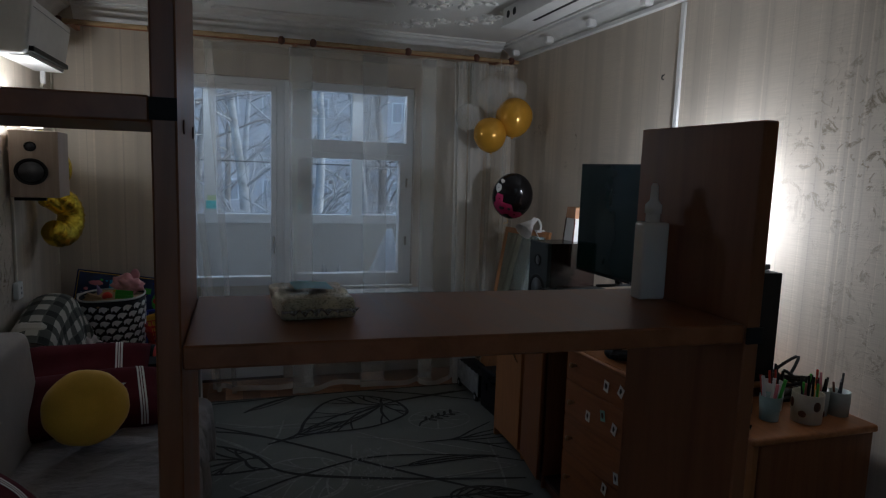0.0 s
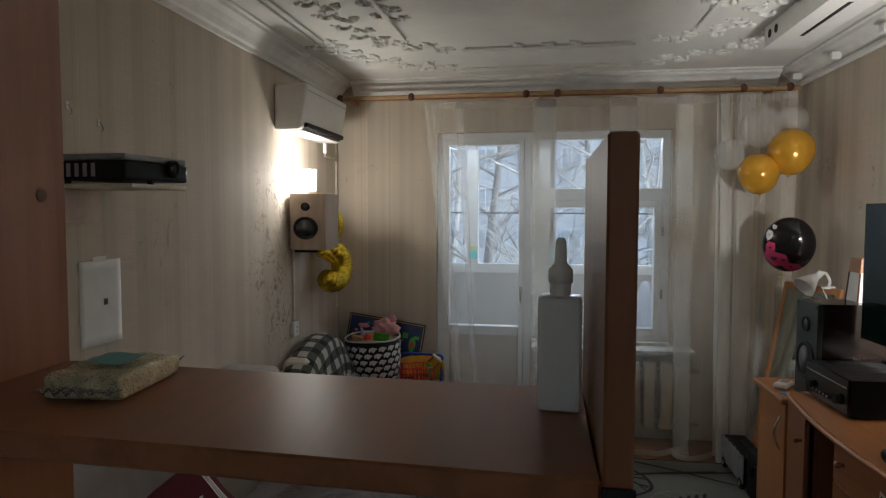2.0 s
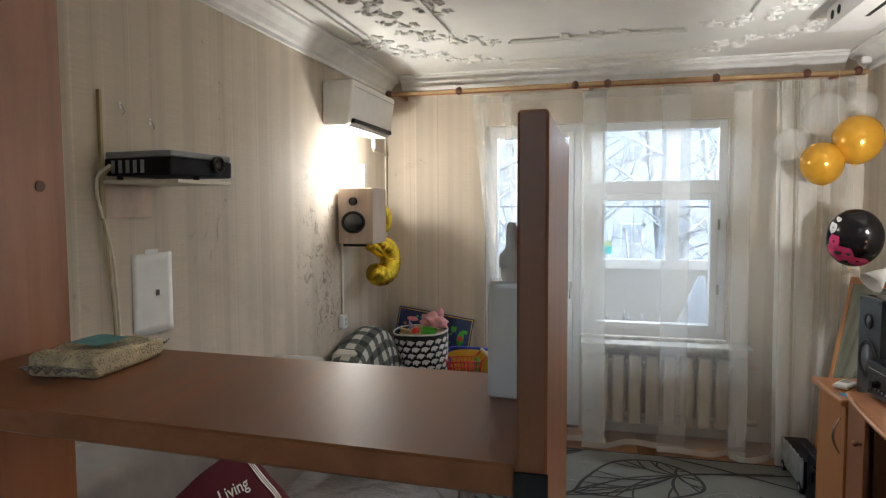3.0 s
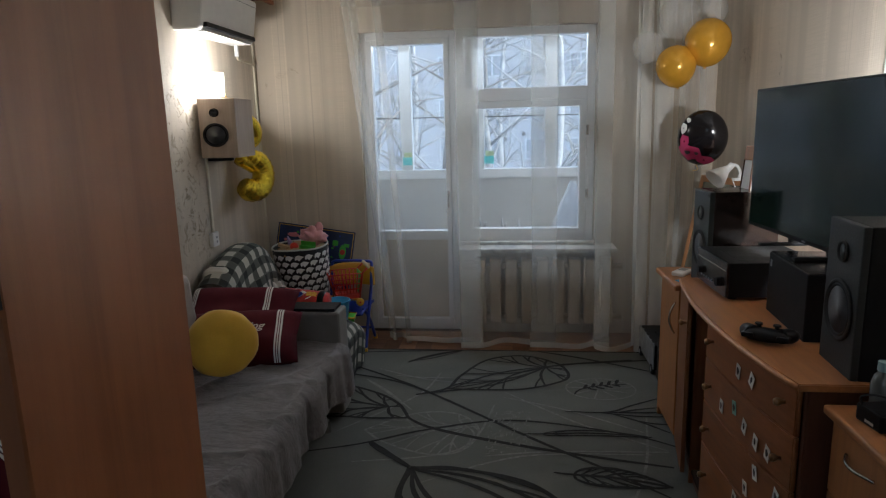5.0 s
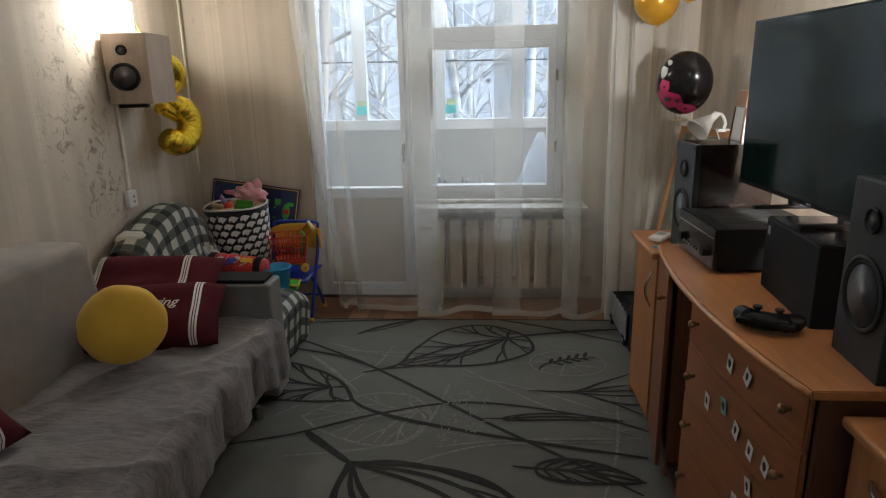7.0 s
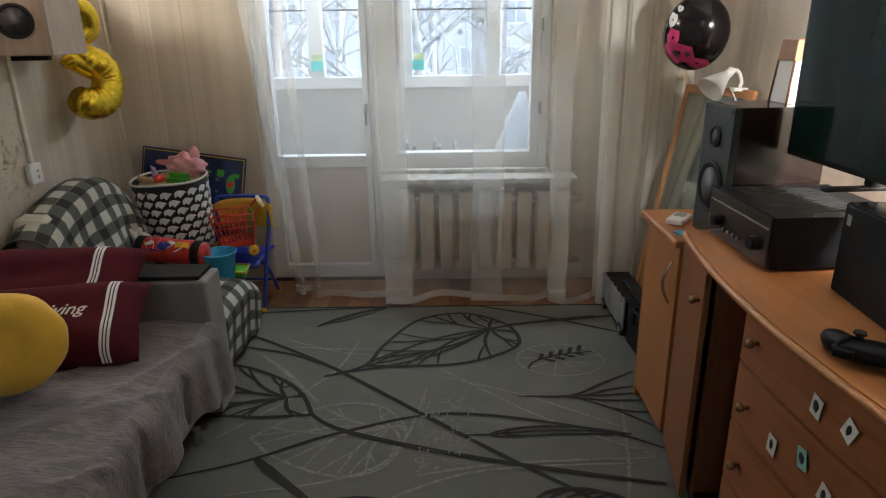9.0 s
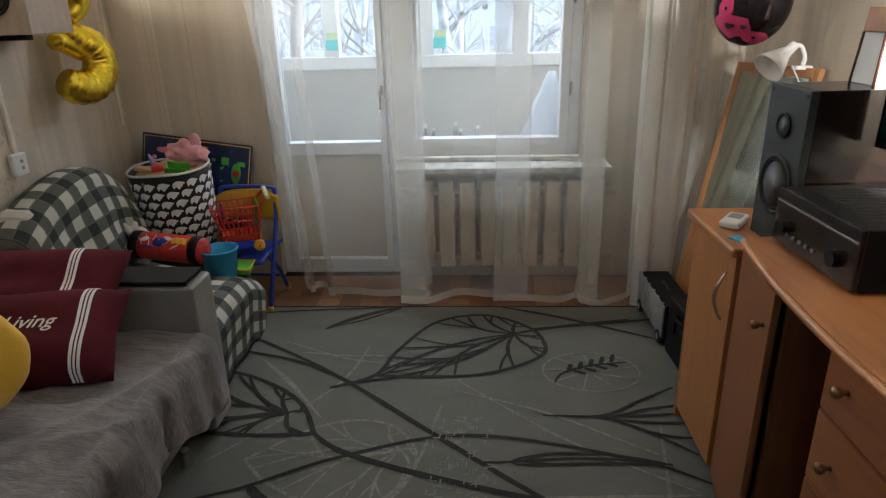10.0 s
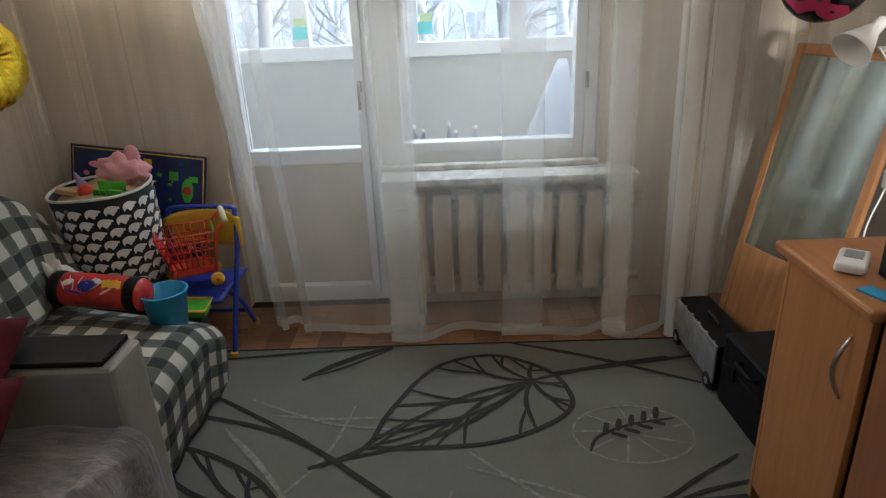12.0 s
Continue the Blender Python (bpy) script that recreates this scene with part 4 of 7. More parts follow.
arc = [(2.612 - 0.026 * math.sin(math.pi * k / 10), 3.563, 0.548 + 0.0155 * k) for k in range(11)]
part("handle", tube(arc, [0.0035 + 0.0025 * math.sin(math.pi * k / 10) for k in range(11)], 10), CHROME, cdoor, "curved brushed metal handle")

CT = 0.84
chest = thing("chest_of_drawers", "bow-fronted cherry chest with drawers and an open niche", "chest of drawers", pose(0, 0, 0))


def bow(y):
    return 2.635 - 0.06 * math.sin(math.pi * min(max((y - 2.29) / 1.19, 0), 1)) ** 0.8


def bowed_slab(y0, y1, z0, z1, front, back, n=20):
    """A board whose front follows the bow of the chest; front and back are set back from it."""
    bm = bmesh.new()
    ring = []
    for k in range(n + 1):
        y = y0 + (y1 - y0) * k / n
        f = bow(y) + front
        b = back if back > 1 else f + back
        ring.append([bm.verts.new(c) for c in ((f, y, z0), (f, y, z1), (b, y, z1), (b, y, z0))])
    for p, q in zip(ring, ring[1:]):
        for j in range(4):
            bm.faces.new((p[j], p[(j + 1) % 4], q[(j + 1) % 4], q[j]))
    bm.faces.new(ring[0])
    bm.faces.new(ring[-1])
    finish(bm)
    sharp = [e for e in bm.edges if len(e.link_faces) == 2 and e.calc_face_angle() > 0.9]
    bmesh.ops.bevel(bm, geom=sharp, offset=min(0.003, (z1 - z0) / 4), segments=2, affect="EDGES")
    return bm


part("top", bowed_slab(2.275, 3.482, CT - 0.022, CT, -0.022, 3.2, 30), BEECH_TOP, chest, "orange-brown laminate top with a bowed front edge")
part("top_edge", tube([(bow(y) - 0.0225, y, CT - 0.011) for y in (2.278 + 1.2 * k / 30 for k in range(31))], 0.0095, 8), BEECH, chest, "pale rounded edge strip")
for y in (2.29, 2.945, 3.175, 3.462):
    part("upright", bowed_slab(y, y + 0.016, 0.0, CT - 0.023, 0.012, 3.19, 2), EDGE_DARK if y < 3 else CHERRY_UP, chest)
# back and niche floor carry the niche's shade as their colour
part("back_board", box(3.19, 3.2, 2.29, 3.478, 0.03, CT - 0.023), RECESS_SHADE, chest)
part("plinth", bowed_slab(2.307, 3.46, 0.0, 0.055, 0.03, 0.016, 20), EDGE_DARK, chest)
part("niche_floor", bowed_slab(2.962, 3.174, 0.056, 0.072, 0.02, 3.18, 4), RECESS_SHADE, chest)
for k, (z0, z1) in enumerate(((0.06, 0.33), (0.333, 0.5), (0.503, 0.668), (0.671, 0.812))):
    d = part("drawer", bowed_slab(2.309, 2.943, z0, z1, -0.002, 0.016, 18), CHERRY, chest, "cherry drawer front")
    kz = (0.228, 0.412, 0.58, 0.752)[k]
    for y in (2.36, 2.865):
        knob = part("knob", lathe([(0.0001, 0.03), (0.009, 0.029), (0.0125, 0.022), (0.0105, 0.014), (0.005, 0.009), (0.006, 0.0)], 16, Matrix.Translation((bow(y) - 0.002, y, kz)) @ pose(0, 0, 0, 0, -90, 0)), BRASS, d, "round bronze knob")
door_m = Matrix.Translation((bow(3.47) - 0.004, 3.47, 0)) @ pose(0, 0, 0, 0, 0, -9)
ajar = part("door", box(-0.018, 0.0, -0.31, 0.0, 0.06, CT - 0.028, 0.003), CHERRY_UP, chest, "narrow cherry door standing slightly open", door_m)
part("knob", lathe([(0.0001, 0.03), (0.009, 0.029), (0.0125, 0.022), (0.0105, 0.014), (0.005, 0.009), (0.006, 0.0)], 16, Matrix.Translation((-0.018, -0.27, 0.715)) @ pose(0, 0, 0, 0, -90, 0)), BRASS, ajar, "round bronze knob")
STICKER = plain("white_sticker", (0.72, 0.7, 0.66), 0.5)
INK = plain("black_print", (0.03, 0.028, 0.026), 0.5)
TEAL_INK = plain("teal_print_sticker", (0.2, 0.45, 0.4), 0.5)
for k, (y, z, ang) in enumerate(((2.627, 0.735, 8), (2.535, 0.742, 24), (2.742, 0.562, 4), (2.638, 0.603, -12), (2.562, 0.574, 15), (2.489, 0.56, 10), (2.42, 0.56, 14), (2.479, 0.462, -14), (2.531, 0.378, -10), (2.362, 0.455, 12), (2.60, 0.30, 12), (2.36, 0.345, 6))):
    at = Matrix.Translation((bow(y) - 0.0046, y, z)) @ pose(0, 0, 0, ang, 0, 0)
    st = part("sticker", box(-0.0012, 0.0, -0.017, 0.017, -0.023, 0.023), TEAL_INK if k == 3 else STICKER, chest, "small white sticker with a black picture", at)
    part("print", ellipsoid(0.001, 0.007 + 0.003 * (k % 3 == 0), 0.012, Matrix.Translation((-0.0016, 0.001, 0.001)), 10, 6, 0.5), INK, st)

LD = 0.79
low_cab = thing("cabinet", "lower beech cabinet with drawers beside the chest", "cabinet", pose(0, 0, 0))
part("body", box(2.72, 3.2, 1.95, 2.262, 0.0, LD - 0.027, 0.002, 1), CHERRY_UP, low_cab)
part("top", box(2.675, 3.205, 1.935, 2.27, LD - 0.026, LD, 0.011, 4), BEECH_TOP, low_cab, "beech top with a rounded front edge")
for z0, z1 in ((0.06, 0.3), (0.305, 0.545), (0.55, 0.755)):
    d = part("drawer", box(2.7, 2.7185, 1.955, 2.258, z0, z1, 0.003), BEECH, low_cab, "beech drawer front")
    arc = [(2.699 - 0.024 * math.sin(math.pi * k / 10), 2.05 + 0.013 * k, (z0 + z1) / 2 + 0.04) for k in range(11)]
    part("handle", tube(arc, 0.0045, 10), CHROME, d, "curved brushed metal handle")

# ---- sound and television on the cabinets ----


def driver(owner, m, r, name="woofer"):
    """A round loudspeaker unit facing local +z of m: trim ring, rubber surround, cone, dust cap."""
    ring = part(name, lathe([(r * 1.12, 0.0), (r * 1.12, 0.004), (r * 1.02, 0.007), (r * 0.96, 0.003), (r * 0.9, 0.0)], 32, m), RUBBER, owner)
    part("surround", lathe([(r * 0.98, 0.001), (r * 0.92, 0.006), (r * 0.84, 0.001)], 32, m), BLACK, ring)
    part("cone", lathe([(r * 0.85, 0.0015), (r * 0.6, -0.008 * r / 0.06), (r * 0.28, -0.016 * r / 0.06)], 32, m), CONE, ring)
    part("dust_cap", lathe([(r * 0.3, -0.015 * r / 0.06), (r * 0.2, -0.008 * r / 0.06), (0.0001, -0.005 * r / 0.06)], 24, m), BLACK, ring)
    return ring


FACE_X = pose(0, 0, 0, 0, -90, 0)
spk = thing("loudspeaker", "black bookshelf loudspeaker with glossy brown-black sides on the cabinet", "loudspeaker", pose(2.71, 3.455, LC, 0, 0, 3))
part("cabinet_body", box(0.022, 0.30, 0, 0.2, 0, 0.425, 0.003), BLACK_GLOSS, spk, "glossy dark veneered box")
part("baffle", box(0, 0.022, 0, 0.2, 0, 0.425, 0.003), plain("grey_green_baffle", (0.022, 0.028, 0.028), 0.5), spk, "dark grey front baffle")
driver(spk, Matrix.Translation((-0.001, 0.1, 0.165)) @ FACE_X, 0.074)
driver(spk, Matrix.Translation((-0.001, 0.1, 0.325)) @ FACE_X, 0.03, "tweeter")
for y in (0.015, 0.185):
    part("screw", cyl(0.005, 0.005, 0, 0.002, 10, m=Matrix.Translation((0, y, 0.41)) @ FACE_X), RUBBER, spk)

spk2 = thing("loudspeaker", "large black loudspeaker standing on the chest end", "loudspeaker", pose(2.752, 2.30, CT, 0, 0, -4))
part("cabinet_body", box(0.02, 0.33, 0, 0.21, 0, 0.418, 0.004), BLACK_SATIN, spk2)
part("baffle", box(0, 0.02, 0, 0.21, 0, 0.418, 0.004), plain("charcoal_baffle", (0.014, 0.017, 0.018), 0.55), spk2)
driver(spk2, Matrix.Translation((-0.001, 0.105, 0.17)) @ FACE_X, 0.078)
driver(spk2, Matrix.Translation((-0.001, 0.105, 0.335)) @ FACE_X, 0.026, "tweeter")
rout = thing("media_box", "flat black set-top box lying on the loudspeaker", "set-top box", pose(2.99, 2.36, CT + 0.418, 0, 0, 14))
part("case", box(-0.075, 0.075, -0.05, 0.05, 0.004, 0.026, 0.006), BLACK, rout)
part("foot", box(-0.06, 0.06, -0.035, 0.035, 0, 0.004), RUBBER, rout)
puck = thing("infrared_puck", "small dark round puck on the loudspeaker", "puck", pose(2.86, 2.36, CT + 0.418))
part("disc", cyl(0.016, 0.014, 0, 0.012, 20), EDGE_DARK, puck)

amp = thing("amplifier", "black hi-fi receiver with a silver line on its front", "amplifier", pose(2.678, 3.09, CT, 0, 0, 2))
part("case", box(0.012, 0.36, 0, 0.355, 0.012, 0.15, 0.003), BLACK, amp)
part("front_panel", box(0, 0.012, 0, 0.355, 0.012, 0.15, 0.003), BLACK_GLOSS, amp)
part("trim_line", box(-0.002, 0.0, 0.004, 0.351, 0.116, 0.121), CHROME, amp, "thin silver trim line")
for y, r in ((0.07, 0.02), (0.29, 0.016)):
    part("dial", cyl(r, r * 0.92, 0, 0.016, 22, m=Matrix.Translation((0, y, 0.062)) @ FACE_X), BLACK, amp, "black turning knob")
for k in range(5):
    part("button", cyl(0.005, 0.005, 0, 0.004, 10, m=Matrix.Translation((0, 0.16 + 0.03 * k, 0.045)) @ FACE_X), GREY_PLASTIC, amp)
for k in range(11):
    part("vent_slot", box(0.06, 0.28, 0.05 + 0.025 * k, 0.062 + 0.025 * k, 0.15, 0.1512), RUBBER, amp, "top vent slot")
for x, y in ((0.04, 0.04), (0.04, 0.31), (0.32, 0.04), (0.32, 0.31)):
    part("foot", cyl(0.018, 0.016, 0, 0.012, 14, m=Matrix.Translation((x, y, 0))), RUBBER, amp)

sub = thing("subwoofer", "black subwoofer box carrying the television", "subwoofer", pose(2.765, 2.615, CT, 0, 0, -4))
part("cabinet_body", box(0.0, 0.36, 0, 0.37, 0, 0.218, 0.004), BLACK_SATIN, sub)
part("badge", box(-0.0012, 0.0, 0.335, 0.352, 0.17, 0.195), GREY_PLASTIC, sub, "small grey badge")
part("top_plate", box(0.004, 0.356, 0.004, 0.366, 0.2185, 0.2215), BLACK_GLOSS, sub, "glossy black top")

TV_AT = Matrix.Translation((2.89, 2.95, CT + 0.222)) @ pose(0, 0, 0, 0, 0, 3)
tv = thing("television", "large black flat television switched off on two feet", "television", TV_AT)
part("back_shell", box(0.018, 0.055, -0.42, 0.42, 0.08, 0.52, 0.015), BLACK, tv)
part("bezel", box(0.0, 0.018, -0.475, 0.475, 0.03, 0.592, 0.004), BLACK, tv)
part("screen", box(-0.0015, 0.0, -0.466, 0.466, 0.046, 0.584), SCREEN, tv, "dark reflective screen")
part("logo_bar", box(-0.002, -0.001, -0.012, 0.012, 0.036, 0.041), GREY_PLASTIC, tv)
for y in (-0.14, 0.13):
    foot = part("foot", box(-0.1, 0.13, y - 0.012, y + 0.012, 0.0, 0.012, 0.004), BLACK, tv)
    part("strut", box(0.012, 0.04, y - 0.014, y + 0.014, 0.011, 0.05, 0.003), BLACK, foot)
# bulb and socket are added, hidden by the screen, in place of an LED backlight
tv_lamp = thing("wall_lamp", "unseen lit bulb added for the LED glow behind the television", "lamp", Matrix.Translation(TV_LAMP))
part("socket", cyl(0.022, 0.018, 0.03, 0.13, 16, m=pose(0, 0, 0, 0, 90, 0)), WHITE_PLASTIC, tv_lamp)
bulb = part("bulb", ellipsoid(0.03, 0.026, 0.026, None, 18, 12), BULB, tv_lamp, "glowing bulb")
bulb.visible_shadow = False

lantern = thing("lampshade", "pale card lampshade with an orange wooden top band on the loudspeaker", "lampshade", pose(2.985, 3.59, LC + 0.4255, 0, 0, 3))


def taper_bm(x, y, z0, z1, slope):
    bm = box(-x, x, -y, y, z0, z1, 0.003)
    for v in bm.verts:
        v.co.x *= 1 - slope * v.co.z
        v.co.y *= 1 - slope * v.co.z
    return bm


part("panel", taper_bm(0.088, 0.05, 0.0, 0.128, 0.9), PAPER, lantern, "white card panel")
part("top_band", taper_bm(0.092, 0.054, 0.1285, 0.19, 0.9), MIRROR_WOOD, lantern, "orange wooden top band")
for sx in (-1, 1):
    for sy in (-1, 1):
        part("corner_strip", tube([(sx * 0.0885, sy * 0.0505, 0.0), (sx * 0.0785, sy * 0.0445, 0.128)], 0.004, 6), EDGE_DARK, lantern, "dark wooden corner strip")

pad = thing("gamepad", "black wireless game controller lying on the chest", "gamepad", pose(2.65, 2.60, CT + 0.028, 0, 0, 150))
part("shell", ellipsoid(0.07, 0.036, 0.022, None, 24, 12), BLACK, pad)
for s in (-1, 1):
    part("grip", tube(smooth_path([(s * 0.04, 0.0, 0.002), (s * 0.062, -0.03, -0.002), (s * 0.072, -0.062, -0.008)], 5), [0.024] * 6 + [0.022, 0.02, 0.019, 0.017, 0.012], 14), BLACK, pad)
    stick = part("stick", cyl(0.007, 0.007, 0.012, 0.028, 12, m=Matrix.Translation((s * 0.026, -0.014, 0))), RUBBER, pad)
    part("stick_cap", cyl(0.012, 0.011, 0.028, 0.033, 16, m=Matrix.Translation((s * 0.026, -0.014, 0))), RUBBER, stick)
    part("shoulder", box(s * 0.05 - 0.018, s * 0.05 + 0.018, 0.026, 0.038, -0.006, 0.01, 0.005), BLACK, pad)
remote = thing("glucose_meter", "small white rounded plastic device on the cabinet", "device", pose(2.67, 3.70, LC, 0, 0, -36) @ Matrix.Diagonal((1.25, 1.3, 1.2, 1)))
bm = box(-0.025, 0.025, -0.045, 0.045, 0.002, 0.02, 0.009, 4)
part("case", bm, WHITE_PLASTIC, remote)
part("display", box(-0.015, 0.015, -0.008, 0.03, 0.0202, 0.0212, 0.0004, 1), GREY_PLASTIC, remote, "grey display")
blue_card = thing("blue_card", "small light blue plastic card on the cabinet", "card", pose(2.64, 3.56, LC, 0, 0, 20))
part("card", box(-0.02, 0.02, -0.032, 0.032, 0, 0.004, 0.001, 1), CYAN_PLASTIC, blue_card)

# things on the low cabinet
bot2 = thing("bottle", "clear plastic bottle with a pale blue cap", "bottle", pose(2.80, 2.235, LD))
SMOKE = plain("cloudy_clear_plastic", (0.2, 0.21, 0.21), 0.12, vary=0.1)
part("body", lathe([(0.001, 0), (0.026, 0.0), (0.028, 0.01), (0.028, 0.075), (0.022, 0.095), (0.014, 0.104), (0.014, 0.11)], 24), SMOKE, bot2)
part("cap", cyl(0.017, 0.016, 0.108, 0.132, 24), plain("pale_blue_cap", (0.36, 0.52, 0.55), 0.4), bot2, "pale blue screw cap")
rb = thing("card_reader", "small black box with cables on the low cabinet", "electronics", pose(2.775, 2.15, LD, 0, 0, 8))
part("case", box(-0.055, 0.055, -0.045, 0.045, 0.0, 0.045, 0.006), BLACK, rb)
part("label_bar", box(-0.0558, -0.055, -0.02, 0.01, 0.008, 0.015), STICKER, rb)
part("cable", tube(smooth_path([(-0.05, 0.03, 0.04), (-0.06, 0.02, 0.07), (-0.02, 0.0, 0.075), (0.02, -0.03, 0.05)], 6), 0.003, 8), RUBBER, rb)
tub = thing("marker_tub", "translucent tub holding felt pens", "tub", pose(2.865, 2.07, LD))
part("tub", lathe([(0.001, 0.0), (0.03, 0.0), (0.036, 0.085), (0.034, 0.085), (0.028, 0.006)], 24), plain("milky_teal_plastic", (0.35, 0.5, 0.48), 0.3), tub)
for k in range(5):
    a = 0.6 + 1.25 * k
    base = Vector((0.014 * math.cos(a), 0.014 * math.sin(a), 0.01))
    tip = base + Vector((0.026 * math.cos(a), 0.026 * math.sin(a), 0.125 + 0.01 * (k % 3)))
    part("pen", tube([base, tip], 0.0055, 8), (WHITE_PLASTIC, RED_PLASTIC, WHITE_PLASTIC, PINK, GREEN_PLASTIC)[k], tub)


def pen_cup(x, y, r, h, cup_mat, label, n, seed, spots=False):
    cup = thing("pen_cup", label, "pen cup", pose(x, y, LD), "cups on the low cabinet")
    body = part("cup", lathe([(0.001, 0.0), (r * 0.94, 0.0), (r, h * 0.5), (r, h), (r * 0.92, h), (r * 0.88, 0.008)], 28), cup_mat, cup)
    g = random.Random(seed)
    if spots:
        for k in range(7):
            a = k * 0.9
            part("spot", ellipsoid(0.004, r * 0.26, h * (0.12 + 0.06 * (k % 2)), Matrix.Translation((r * 0.985 * math.cos(a), r * 0.985 * math.sin(a), h * (0.35 + 0.3 * (k % 2)))) @ pose(0, 0, 0, 0, 0, math.degrees(a)), 10, 6), EDGE_DARK, body, "dark painted patch")
    for k in range(n):
        a, q = g.random() * math.tau, r * 0.6 * g.random()
        base = Vector((q * math.cos(a), q * math.sin(a), 0.01))
        tip = base + Vector((0.03 * (g.random() - 0.5), 0.03 * (g.random() - 0.5), h + 0.02 + 0.04 * g.random()))
        part("pen", tube([base, tip], 0.0042, 7), g.choice((BLACK, BLACK, RED_PLASTIC, GREEN_PLASTIC, PINK, YELLOW_PLASTIC, RUBBER, EDGE_DARK)), cup)


pen_cup(2.955, 2.15, 0.036, 0.1, WHITE_PLASTIC, "white cup crammed with pens", 8, 3)
pen_cup(2.985, 2.03, 0.05, 0.1, plain("glazed_cream", (0.5, 0.46, 0.36), 0.3), "cream mug with dark patches full of pens", 12, 5, True)
pen_cup(3.085, 2.07, 0.03, 0.09, plain("pale_glass", (0.4, 0.42, 0.4), 0.15), "pale glass holding coloured pens", 7, 8)
pen_cup(3.15, 2.05, 0.036, 0.085, plain("grey_glass", (0.3, 0.33, 0.31), 0.12), "greenish glass tumbler with a few pens", 4, 9)
heap = thing("cable_heap", "tangled heap of black cables and chargers", "cables", pose(3.06, 2.2, LD))
g = random.Random(12)
pts = [(0.07 * math.sin(k * 1.9) + 0.02 * g.random(), 0.04 * math.cos(k * 1.3), 0.012 + 0.012 * k * 0.55 * g.random() + 0.004 * k) for k in range(18)]
part("cable", tube(smooth_path(pts, 5), 0.006, 8), RUBBER, heap)
part("charger", box(-0.03, 0.03, -0.02, 0.025, 0.002, 0.045, 0.006), BLACK, heap)
tools = thing("hair_clip", "small metal clip lying on the low cabinet", "clip", pose(2.74, 2.02, LD, 0, 0, 40))
part("clip", box(-0.018, 0.018, -0.004, 0.004, 0, 0.005, 0.001), CHROME, tools)
green_pen = thing("green_pen", "bright green felt pen lying on the low cabinet", "pen", pose(2.78, 2.085, LD + 0.005, 0, 0, 20))
part("barrel", tube([(-0.03, 0, 0), (0.03, 0, 0)], 0.0048, 10), GREEN_PLASTIC, green_pen)

# ---- wall things on the left ----
spkL = thing("loudspeaker", "pale wooden bookshelf loudspeaker on a wall bracket", "loudspeaker", pose(0.024, 4.215, 1.385, 0, 0, 4) @ Matrix.Diagonal((1.14, 1.25, 1.03, 1)))
PALE_WOOD = wood("pale_oak_veneer", (0.42, 0.33, 0.26), (0.33, 0.25, 0.19), "z", 0.5)
part("cabinet_body", box(0, 0.195, 0, 0.24, 0, 0.335, 0.004), PALE_WOOD, spkL)
FACE_Y = pose(0, 0, 0, 90, 0, 0)
driver(spkL, Matrix.Translation((0.085, -0.001, 0.13)) @ FACE_Y, 0.06)
driver(spkL, Matrix.Translation((0.085, -0.001, 0.255)) @ FACE_Y, 0.022, "tweeter")
part("bracket", box(-0.021, 0.12, 0.09, 0.12, -0.022, 0.0, 0.003), BLACK, spkL)
trunk = thing("cable_trunking", "pale cable trunking running down to a wall socket", "trunking", pose(0, 4.3, 0))
part("channel", box(0.001, 0.014, -0.01, 0.01, 0.93, 1.40, 0.003), PIPE, trunk)
part("channel", box(0.001, 0.012, 0.84, 0.856, 0.9, 2.15, 0.003), PIPE, trunk)
sock = thing("wall_socket", "white double wall socket", "socket", pose(0, 4.29, 0.885))
part("plate", box(0.001, 0.03, -0.04, 0.04, -0.045, 0.045, 0.008), WHITE_PLASTIC, sock)
for z in (-0.015, 0.012):
    part("hole", cyl(0.008, 0.008, 0, 0.0015, 12, m=Matrix.Translation((0.03, 0.005, z)) @ pose(0, 0, 0, 0, 90, 0)), GREY_PLASTIC, sock)
lamp = thing("wall_lamp", "lit wall lamp with a white glass cylinder shade", "lamp", pose(0, 4.27, 1.745))
part("shade", lathe([(0.05, 0.0), (0.052, 0.13), (0.049, 0.13), (0.047, 0.003)], 28, Matrix.Translation((0.12, 0, 0))), BULB, lamp, "glowing white glass cylinder").visible_shadow = False
part("arm", tube([(0.0, 0, 0.03), (0.06, 0, 0.01), (0.12, 0, -0.004)], 0.008, 10), WHITE_PLASTIC, lamp)
part("wall_plate", cyl(0.035, 0.033, 0.001, 0.014, 24, m=Matrix.Translation((0, 0, 0.03)) @ pose(0, 0, 0, 0, 90, 0)), WHITE_PLASTIC, lamp)

AC = thing("air_conditioner", "white wall-mounted split air conditioner", "air conditioner", pose(0, 4.05, 2.09))
bm = box(0.002, 0.205, 0, 0.745, 0, 0.268, 0.022, 4)
for v in bm.verts:
    if v.co.z < 0.08 and v.co.x > 0.1:
        v.co.x -= 0.05 * (1 - v.co.z / 0.08)
part("housing", bm, WHITE_PLASTIC, AC)
part("louvre", box(0.085, 0.168, 0.05, 0.70, -0.004, 0.003, 0.002), WHITE_PLASTIC, AC, "air flap")
part("outlet", box(0.150, 0.192, 0.04, 0.705, 0.018, 0.044, 0.003), BLACK, AC, "dark air outlet slot", pose(0, 0, 0, 0, 0, 0))
part("seam", box(0.2045, 0.2065, 0.02, 0.725, 0.224, 0.227), GREY_PLASTIC, AC)
drain = part("drain_valve", cyl(0.014, 0.014, -0.07, 0.002, 12, m=Matrix.Translation((0.06, 0.70, 0))), WHITE_PLASTIC, AC, "white pipe elbow")
